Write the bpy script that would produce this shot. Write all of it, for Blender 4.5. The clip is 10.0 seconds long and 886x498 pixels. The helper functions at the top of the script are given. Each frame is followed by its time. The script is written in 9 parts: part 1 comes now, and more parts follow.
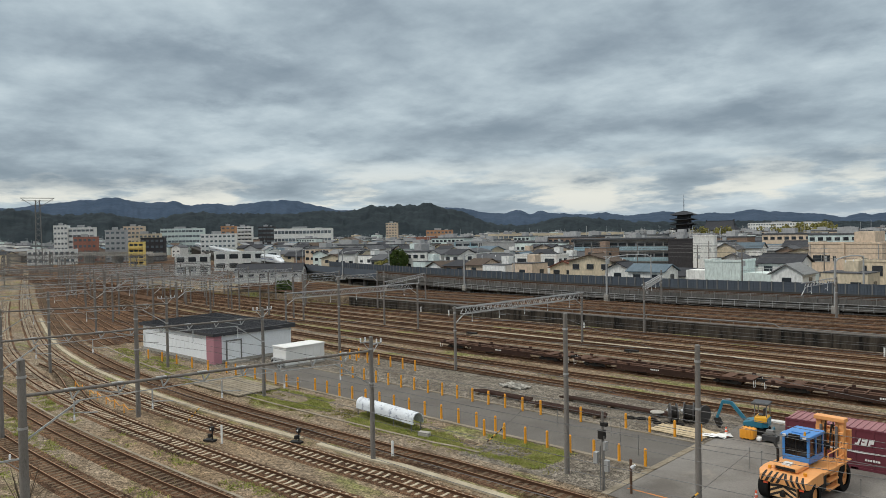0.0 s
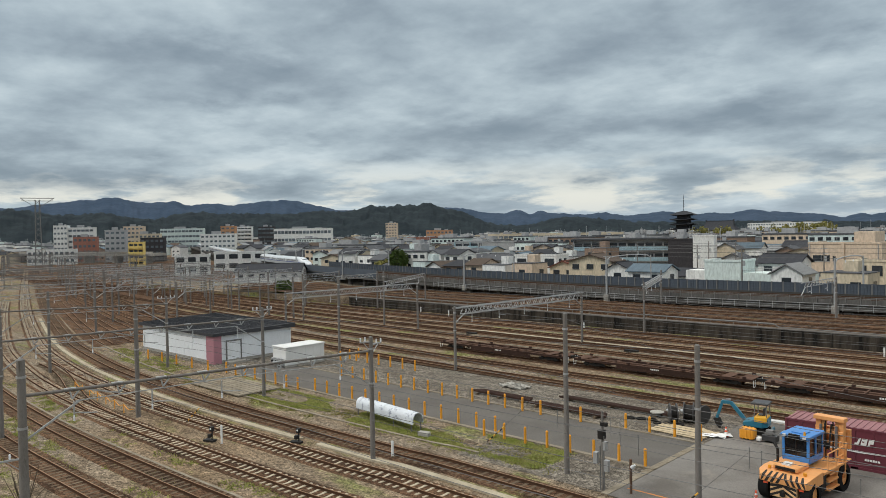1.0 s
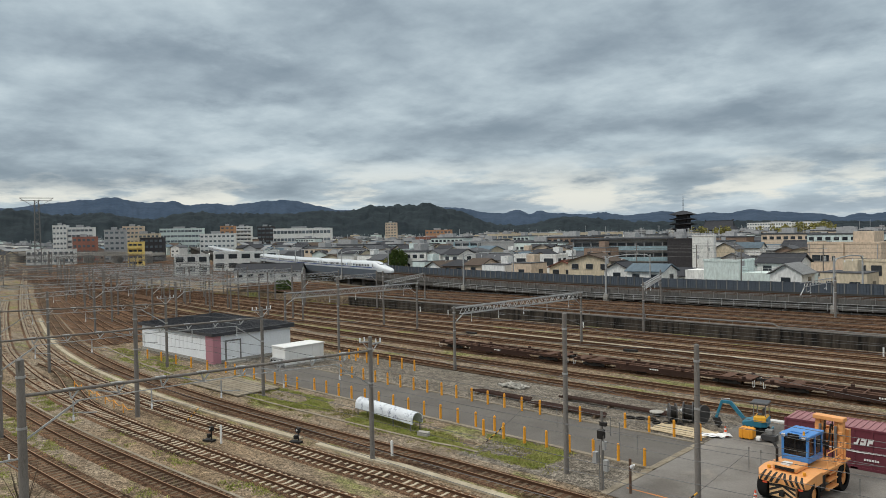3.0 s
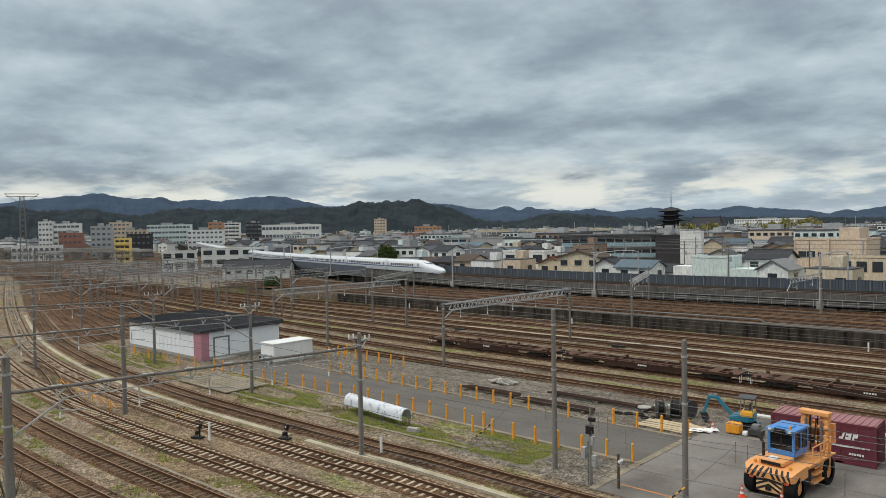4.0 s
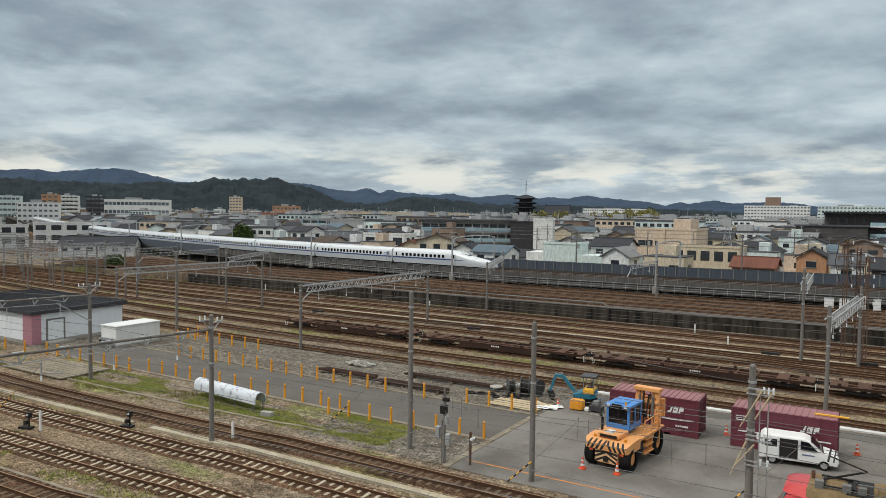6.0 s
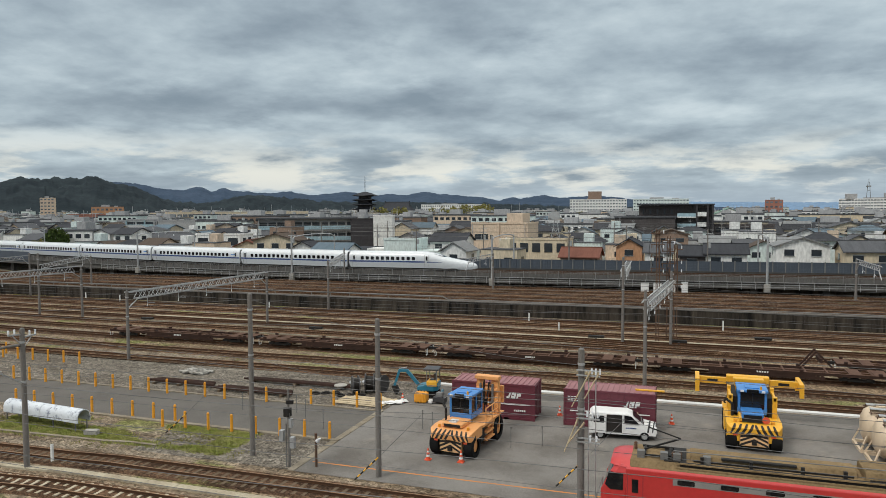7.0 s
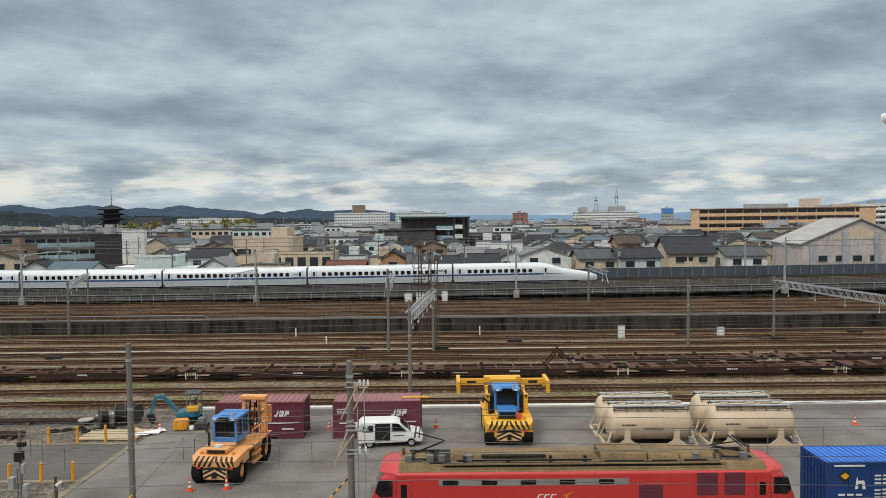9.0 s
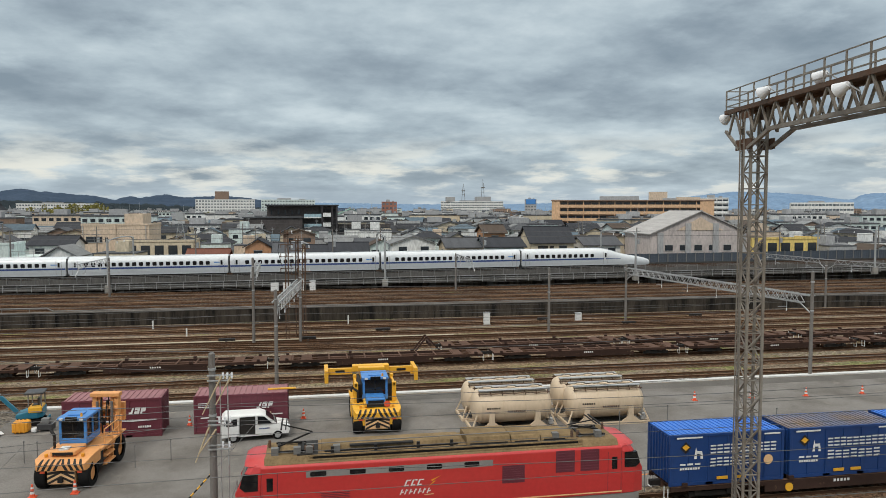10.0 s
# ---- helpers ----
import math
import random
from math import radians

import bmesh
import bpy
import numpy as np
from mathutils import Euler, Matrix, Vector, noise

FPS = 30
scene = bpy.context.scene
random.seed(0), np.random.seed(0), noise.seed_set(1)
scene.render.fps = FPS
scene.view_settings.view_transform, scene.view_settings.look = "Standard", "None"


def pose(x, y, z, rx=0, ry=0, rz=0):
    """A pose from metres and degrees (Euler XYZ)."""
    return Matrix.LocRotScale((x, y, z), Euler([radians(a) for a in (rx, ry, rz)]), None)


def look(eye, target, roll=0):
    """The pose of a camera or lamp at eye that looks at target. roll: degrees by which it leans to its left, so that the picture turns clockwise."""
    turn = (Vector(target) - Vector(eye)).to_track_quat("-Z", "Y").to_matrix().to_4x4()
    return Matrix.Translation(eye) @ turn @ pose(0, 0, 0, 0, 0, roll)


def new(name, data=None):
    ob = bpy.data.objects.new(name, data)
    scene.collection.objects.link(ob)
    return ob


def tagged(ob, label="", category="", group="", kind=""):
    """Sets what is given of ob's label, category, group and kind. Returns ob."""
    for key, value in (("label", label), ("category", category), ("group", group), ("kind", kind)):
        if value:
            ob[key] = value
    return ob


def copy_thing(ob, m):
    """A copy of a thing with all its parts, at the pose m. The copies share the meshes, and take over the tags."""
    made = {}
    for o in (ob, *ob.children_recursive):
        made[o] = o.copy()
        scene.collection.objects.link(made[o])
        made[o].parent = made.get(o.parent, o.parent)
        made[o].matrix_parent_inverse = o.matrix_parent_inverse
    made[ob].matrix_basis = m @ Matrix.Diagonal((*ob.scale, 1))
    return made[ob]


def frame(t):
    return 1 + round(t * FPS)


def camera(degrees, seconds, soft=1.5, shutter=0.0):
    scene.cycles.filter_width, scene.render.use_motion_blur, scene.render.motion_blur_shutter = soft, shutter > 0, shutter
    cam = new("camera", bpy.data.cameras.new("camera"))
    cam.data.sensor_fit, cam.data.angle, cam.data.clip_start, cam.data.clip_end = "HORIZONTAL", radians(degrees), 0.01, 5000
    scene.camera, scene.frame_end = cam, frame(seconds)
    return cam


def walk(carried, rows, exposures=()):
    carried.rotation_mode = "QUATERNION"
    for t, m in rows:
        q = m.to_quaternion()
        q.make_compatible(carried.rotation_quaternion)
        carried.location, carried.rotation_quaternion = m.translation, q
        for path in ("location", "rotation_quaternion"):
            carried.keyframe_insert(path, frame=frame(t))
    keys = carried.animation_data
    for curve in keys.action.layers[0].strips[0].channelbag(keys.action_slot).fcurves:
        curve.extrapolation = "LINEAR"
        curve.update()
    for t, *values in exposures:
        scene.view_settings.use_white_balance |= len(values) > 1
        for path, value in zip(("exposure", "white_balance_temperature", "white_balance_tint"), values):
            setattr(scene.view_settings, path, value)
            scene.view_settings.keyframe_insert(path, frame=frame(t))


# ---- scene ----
cam = camera(63.15, 10.0, soft=0.8)
PATH = [
    (0, pose(0, 0, 15, 88.735, 1.027, 43.523)),
    (2.5, pose(0, 0, 15, 88.735, 1.038, 43.500)),
    (4, pose(0, 0, 15, 88.410, 1.028, 42.599)),
    (4.5, pose(0, 0, 15, 88.160, 0.978, 40.932)),
    (5, pose(0, 0, 15, 87.906, 0.760, 38.515)),
    (5.2, pose(0, 0, 15, 87.846, 0.467, 37.447)),
    (6.3, pose(0, 0, 15, 86.797, -0.648, 28.143)),
    (6.5, pose(0, 0, 15, 86.807, -0.385, 25.419)),
    (7, pose(0, 0, 15, 86.790, 0.284, 18.883)),
    (7.5, pose(0, 0, 15, 86.724, 0.803, 13.496)),
    (8, pose(0, 0, 15, 86.706, 1.053, 9.046)),
    (8.5, pose(0, 0, 15, 87.020, 0.891, 4.767)),
    (9, pose(0, 0, 15, 87.715, 0.649, 0.375)),
    (9.5, pose(0, 0, 15, 87.684, 0.390, -4.514)),
    (10, pose(0, 0, 15, 86.763, -0.018, -9.999)),
]
walk(cam, PATH)

# ---- world, sun, exposure ----
scene.view_settings.exposure = 0.0
SUN_EL, SUN_AZ = radians(48), radians(215)


def build_world():
    w = bpy.data.worlds.new("overcast_sky")
    w.use_nodes = True
    scene.world = w
    nt = w.node_tree
    nt.nodes.clear()
    N, L = nt.nodes.new, nt.links.new
    out = N("ShaderNodeOutputWorld")
    sky = N("ShaderNodeTexSky")
    sky.sky_type, sky.sun_disc = "NISHITA", False
    sky.sun_elevation, sky.sun_rotation = SUN_EL, SUN_AZ
    bg_sky = N("ShaderNodeBackground")
    bg_sky.inputs["Strength"].default_value = 0.1
    L(sky.outputs[0], bg_sky.inputs["Color"])
    tc = N("ShaderNodeTexCoord")
    sep = N("ShaderNodeSeparateXYZ")
    L(tc.outputs["Generated"], sep.inputs[0])

    def math(op, a, b=None, c=None):
        m = N("ShaderNodeMath")
        m.operation = op
        for i, v in enumerate((a, b, c)):
            if v is None:
                continue
            if isinstance(v, (int, float)):
                m.inputs[i].default_value = v
            else:
                L(v, m.inputs[i])
        return m.outputs[0]

    x, y, z = sep.outputs
    zc = math("MAXIMUM", z, 0.0)

    def layer(lift, scale, detail, rough, off, dist):
        """Cloud density on a flat layer, seen from below; lift looks a little higher up."""
        den = math("ADD", zc, 0.165 + lift)
        comb = N("ShaderNodeCombineXYZ")
        L(math("DIVIDE", x, den), comb.inputs[0])
        L(math("DIVIDE", y, den), comb.inputs[1])
        mp = N("ShaderNodeMapping")
        mp.inputs["Location"].default_value = off
        L(comb.outputs[0], mp.inputs[0])
        n = N("ShaderNodeTexNoise")
        n.inputs["Scale"].default_value, n.inputs["Detail"].default_value = scale, detail
        n.inputs["Roughness"].default_value, n.inputs["Distortion"].default_value = rough, dist
        L(mp.outputs[0], n.inputs["Vector"])
        return n.outputs[0]

    def span(v, a, b, lo=0.0, hi=1.0):
        r = N("ShaderNodeMapRange")
        r.interpolation_type = "SMOOTHSTEP"
        for k, q in enumerate((a, b, lo, hi)):
            r.inputs[k + 1].default_value = q
        L(v, r.inputs[0])
        return r.outputs[0]

    big = layer(0.0, 0.6, 4, 0.5, (3.1, 7.7, 1.0), 0.0)
    mid = layer(0.0, 1.9, 10, 0.57, (4.3, 9.2, 4.0), 0.0)
    above = layer(0.02, 1.9, 10, 0.57, (4.3, 9.2, 4.0), 0.0)
    puff = math("ABSOLUTE", math("SUBTRACT", layer(0.0, 0.9, 6, 0.45, (8.1, 2.6, 6.0), 0.0), 0.5))
    puff_above = math("ABSOLUTE", math("SUBTRACT", layer(0.03, 0.9, 6, 0.45, (8.1, 2.6, 6.0), 0.0), 0.5))
    # thick cloud is dark below and catches light along its upper edge
    body = math("SUBTRACT", 1.0, span(mid, 0.36, 0.66))
    rim = math("ADD", math("MULTIPLY", math("SUBTRACT", mid, above), 1.6), math("MULTIPLY", math("SUBTRACT", puff, puff_above), 0.7))
    d = math("ADD", math("ADD", math("MULTIPLY", body, 0.36), math("MULTIPLY", big, 0.56)), math("ADD", rim, math("MULTIPLY", puff, 0.5)))
    ramp = N("ShaderNodeValToRGB")
    L(d, ramp.inputs[0])
    e = ramp.color_ramp.elements
    e[0].position, e[0].color = 0.15, (0.235, 0.298, 0.352, 1)
    e[1].position, e[1].color = 0.85, (0.60, 0.69, 0.73, 1)
    for p, c in ((0.32, (0.295, 0.363, 0.418, 1)), (0.48, (0.375, 0.455, 0.51, 1)), (0.66, (0.48, 0.57, 0.62, 1))):
        k = e.new(p)
        k.color = c
    # brighter, warmer breaks low over the horizon
    low = N("ShaderNodeMapRange")
    low.inputs["From Min"].default_value, low.inputs["From Max"].default_value = 0.04, 0.105
    low.inputs["To Min"].default_value, low.inputs["To Max"].default_value = 1.0, 0.0
    L(zc, low.inputs[0])
    gap = span(math("ADD", body, rim), 0.40, 0.95, 0.0, 1.0)
    mixw = N("ShaderNodeMix")
    mixw.data_type = "RGBA"
    L(math("MULTIPLY", low.outputs[0], gap), mixw.inputs[0])
    L(ramp.outputs[0], mixw.inputs[6])
    mixw.inputs[7].default_value = (0.84, 0.835, 0.75, 1)
    # thin blue-grey veil at the very horizon
    veil = N("ShaderNodeMapRange")
    veil.inputs["From Min"].default_value, veil.inputs["From Max"].default_value = 0.0, 0.05
    veil.inputs["To Min"].default_value, veil.inputs["To Max"].default_value = 0.7, 0.0
    L(zc, veil.inputs[0])
    mixv = N("ShaderNodeMix")
    mixv.data_type = "RGBA"
    L(veil.outputs[0], mixv.inputs[0])
    L(mixw.outputs[2], mixv.inputs[6])
    mixv.inputs[7].default_value = (0.47, 0.57, 0.66, 1)
    # an overcast sky grows brighter towards the zenith
    grow = N("ShaderNodeMapRange")
    grow.inputs["From Min"].default_value, grow.inputs["From Max"].default_value = 0.40, 0.95
    grow.inputs["To Min"].default_value, grow.inputs["To Max"].default_value = 1.0, 3.5
    L(zc, grow.inputs[0])
    high = N("ShaderNodeMix")
    high.data_type = "RGBA"
    L(span(zc, 0.38, 0.8), high.inputs[0])
    L(mixv.outputs[2], high.inputs[6])
    high.inputs[7].default_value = (0.475, 0.475, 0.455, 1)
    bg = N("ShaderNodeBackground")
    L(high.outputs[2], bg.inputs["Color"])
    L(grow.outputs[0], bg.inputs["Strength"])
    mix = N("ShaderNodeMixShader")
    mix.inputs[0].default_value = 0.94
    L(bg_sky.outputs[0], mix.inputs[1])
    L(bg.outputs[0], mix.inputs[2])
    L(mix.outputs[0], out.inputs[0])


build_world()
sun = new("sun", bpy.data.lights.new("sun", "SUN"))
sun.data.energy, sun.data.angle, sun.data.color = 1.5, radians(12), (1.0, 0.96, 0.90)
sun.matrix_basis = look((0, 0, 60), (math.sin(SUN_AZ) * -60 * math.cos(SUN_EL), math.cos(SUN_AZ) * -60 * math.cos(SUN_EL), 60 - 60 * math.sin(SUN_EL)))


# ---- materials ----
def mat(name, col, rough=0.7, metal=0.0, col2=None, scale=1.0, amount=0.5, fine=None, bump=0.0, stain=None, island=0.0, coat=0.0, stretch=None):
    """Colour with two scales of variation, optional stains and relief; sizes in metres by object space."""
    m = bpy.data.materials.new(name)
    m.use_nodes = True
    nt = m.node_tree
    N, L = nt.nodes.new, nt.links.new
    b = nt.nodes["Principled BSDF"]
    b.inputs["Roughness"].default_value, b.inputs["Metallic"].default_value = rough, metal
    b.inputs["Coat Weight"].default_value = coat
    b.inputs["Specular IOR Level"].default_value = 0.08 if rough >= 0.8 else (0.3 if rough > 0.55 else 0.5)
    tc = N("ShaderNodeTexCoord")
    vec = tc.outputs["Object"]
    if stretch:
        mp = N("ShaderNodeMapping")
        mp.inputs["Scale"].default_value = stretch
        L(vec, mp.inputs[0])
        vec = mp.outputs[0]

    def noise(s, detail=4, rg=0.6):
        n = N("ShaderNodeTexNoise")
        n.inputs["Scale"].default_value, n.inputs["Detail"].default_value, n.inputs["Roughness"].default_value = s, detail, rg
        L(vec, n.inputs["Vector"])
        return n

    def rgbmix(f, a, c, blend="MIX"):
        x = N("ShaderNodeMix")
        x.data_type, x.blend_type = "RGBA", blend
        for i, v in ((0, f), (6, a), (7, c)):
            if hasattr(v, "links"):
                L(v, x.inputs[i])
            elif i == 0:
                x.inputs[0].default_value = v
            else:
                x.inputs[i].default_value = (*v, 1)
        return x.outputs[2]

    c2 = col2 or tuple(v * 0.72 for v in col)
    n1 = noise(scale, 5)
    r1 = N("ShaderNodeMapRange")
    r1.inputs["From Min"].default_value, r1.inputs["From Max"].default_value = 0.38, 0.66
    r1.inputs["To Max"].default_value = amount
    L(n1.outputs[0], r1.inputs[0])
    c = rgbmix(r1.outputs[0], col, c2)
    n2 = noise(fine or scale * 14, 3)
    r2 = N("ShaderNodeMapRange")
    r2.inputs["From Min"].default_value, r2.inputs["From Max"].default_value = 0.25, 0.75
    grit = 0.24 if rough >= 0.84 else 0.07
    r2.inputs["To Min"].default_value, r2.inputs["To Max"].default_value = 1 - grit, 1 + grit
    L(n2.outputs[0], r2.inputs[0])
    g = N("ShaderNodeCombineXYZ")
    for i in range(3):
        L(r2.outputs[0], g.inputs[i])
    c = rgbmix(1.0, c, g.outputs[0], "MULTIPLY")
    if stain:
        n3 = noise(stain[1], 6, 0.7)
        r3 = N("ShaderNodeMapRange")
        r3.inputs["From Min"].default_value, r3.inputs["From Max"].default_value = stain[2], stain[2] + 0.12
        L(n3.outputs[0], r3.inputs[0])
        c = rgbmix(r3.outputs[0], c, stain[0])
    if island:
        oi = N("ShaderNodeNewGeometry")
        r4 = N("ShaderNodeMapRange")
        r4.inputs["To Min"].default_value, r4.inputs["To Max"].default_value = 1 - island, 1 + island
        L(oi.outputs["Random Per Island"], r4.inputs[0])
        g2 = N("ShaderNodeCombineXYZ")
        for i in range(3):
            L(r4.outputs[0], g2.inputs[i])
        c = rgbmix(1.0, c, g2.outputs[0], "MULTIPLY")
    L(c, b.inputs["Base Color"])
    if bump:
        bp = N("ShaderNodeBump")
        bp.inputs["Strength"].default_value, bp.inputs["Distance"].default_value = min(1, bump * 4), bump
        L(n2.outputs[0], bp.inputs["Height"])
        L(bp.outputs[0], b.inputs["Normal"])
    return m


def ground_material(name, c1, c2, c3, weeds, stone=11.0, weed_at=0.58):
    """Stony ground: two tones in long streaks, dark soil, weeds in patches, single stones light and dark."""
    m = bpy.data.materials.new(name)
    m.use_nodes = True
    nt = m.node_tree
    N, L = nt.nodes.new, nt.links.new
    b = nt.nodes["Principled BSDF"]
    b.inputs["Roughness"].default_value = 0.95
    b.inputs["Specular IOR Level"].default_value = 0.06
    tc = N("ShaderNodeTexCoord")

    def noise(s, detail, stretch, rg=0.6, off=(0, 0, 0)):
        mp = N("ShaderNodeMapping")
        mp.inputs["Scale"].default_value, mp.inputs["Location"].default_value = stretch, off
        L(tc.outputs["Object"], mp.inputs[0])
        n = N("ShaderNodeTexNoise")
        n.inputs["Scale"].default_value, n.inputs["Detail"].default_value, n.inputs["Roughness"].default_value = s, detail, rg
        L(mp.outputs[0], n.inputs["Vector"])
        return n.outputs[0]

    def rng(v, a, c, lo=0.0, hi=1.0):
        r = N("ShaderNodeMapRange")
        for i, k in enumerate((a, c, lo, hi)):
            r.inputs[i + 1].default_value = k
        L(v, r.inputs[0])
        return r.outputs[0]

    def mix(f, a, c, blend="MIX"):
        x = N("ShaderNodeMix")
        x.data_type, x.blend_type = "RGBA", blend
        for i, v in ((0, f), (6, a), (7, c)):
            if hasattr(v, "links"):
                L(v, x.inputs[i])
            elif i == 0:
                x.inputs[0].default_value = v
            else:
                x.inputs[i].default_value = (*v, 1)
        return x.outputs[2]

    def grey(v):
        g = N("ShaderNodeCombineXYZ")
        for i in range(3):
            L(v, g.inputs[i])
        return g.outputs[0]

    def stones(s):
        v = N("ShaderNodeTexVoronoi")
        v.inputs["Scale"].default_value = s
        L(tc.outputs["Object"], v.inputs["Vector"])
        sp = N("ShaderNodeSeparateXYZ")
        L(v.outputs["Color"], sp.inputs[0])
        return sp.outputs[0], v.outputs["Distance"]

    c = mix(rng(noise(0.12, 4, (0.25, 1, 1)), 0.4, 0.62), c1, c2)
    c = mix(rng(noise(0.55, 6, (0.3, 1.0, 1), off=(3, 3, 0)), 0.48, 0.64, 0, 0.8), c, c3)
    c = mix(rng(noise(0.2, 7, (0.45, 1.0, 1), 0.72, (9, 1, 0)), weed_at, weed_at + 0.09, 0, 0.75), c, weeds)
    big, dist = stones(stone)
    c = mix(1.0, c, grey(rng(big, 0.0, 1.0, 0.45, 1.6)), "MULTIPLY")
    big2, dist2 = stones(stone * 0.36)
    c = mix(1.0, c, grey(rng(big2, 0.0, 1.0, 0.72, 1.3)), "MULTIPLY")
    c = mix(1.0, c, grey(rng(noise(1.4, 5, (1, 1, 1), 0.7, (5, 2, 0)), 0.3, 0.7, 0.66, 1.36)), "MULTIPLY")
    L(c, b.inputs["Base Color"])
    bp = N("ShaderNodeBump")
    bp.inputs["Strength"].default_value, bp.inputs["Distance"].default_value = 0.8, 0.05
    L(dist, bp.inputs["Height"])
    L(bp.outputs[0], b.inputs["Normal"])
    return m


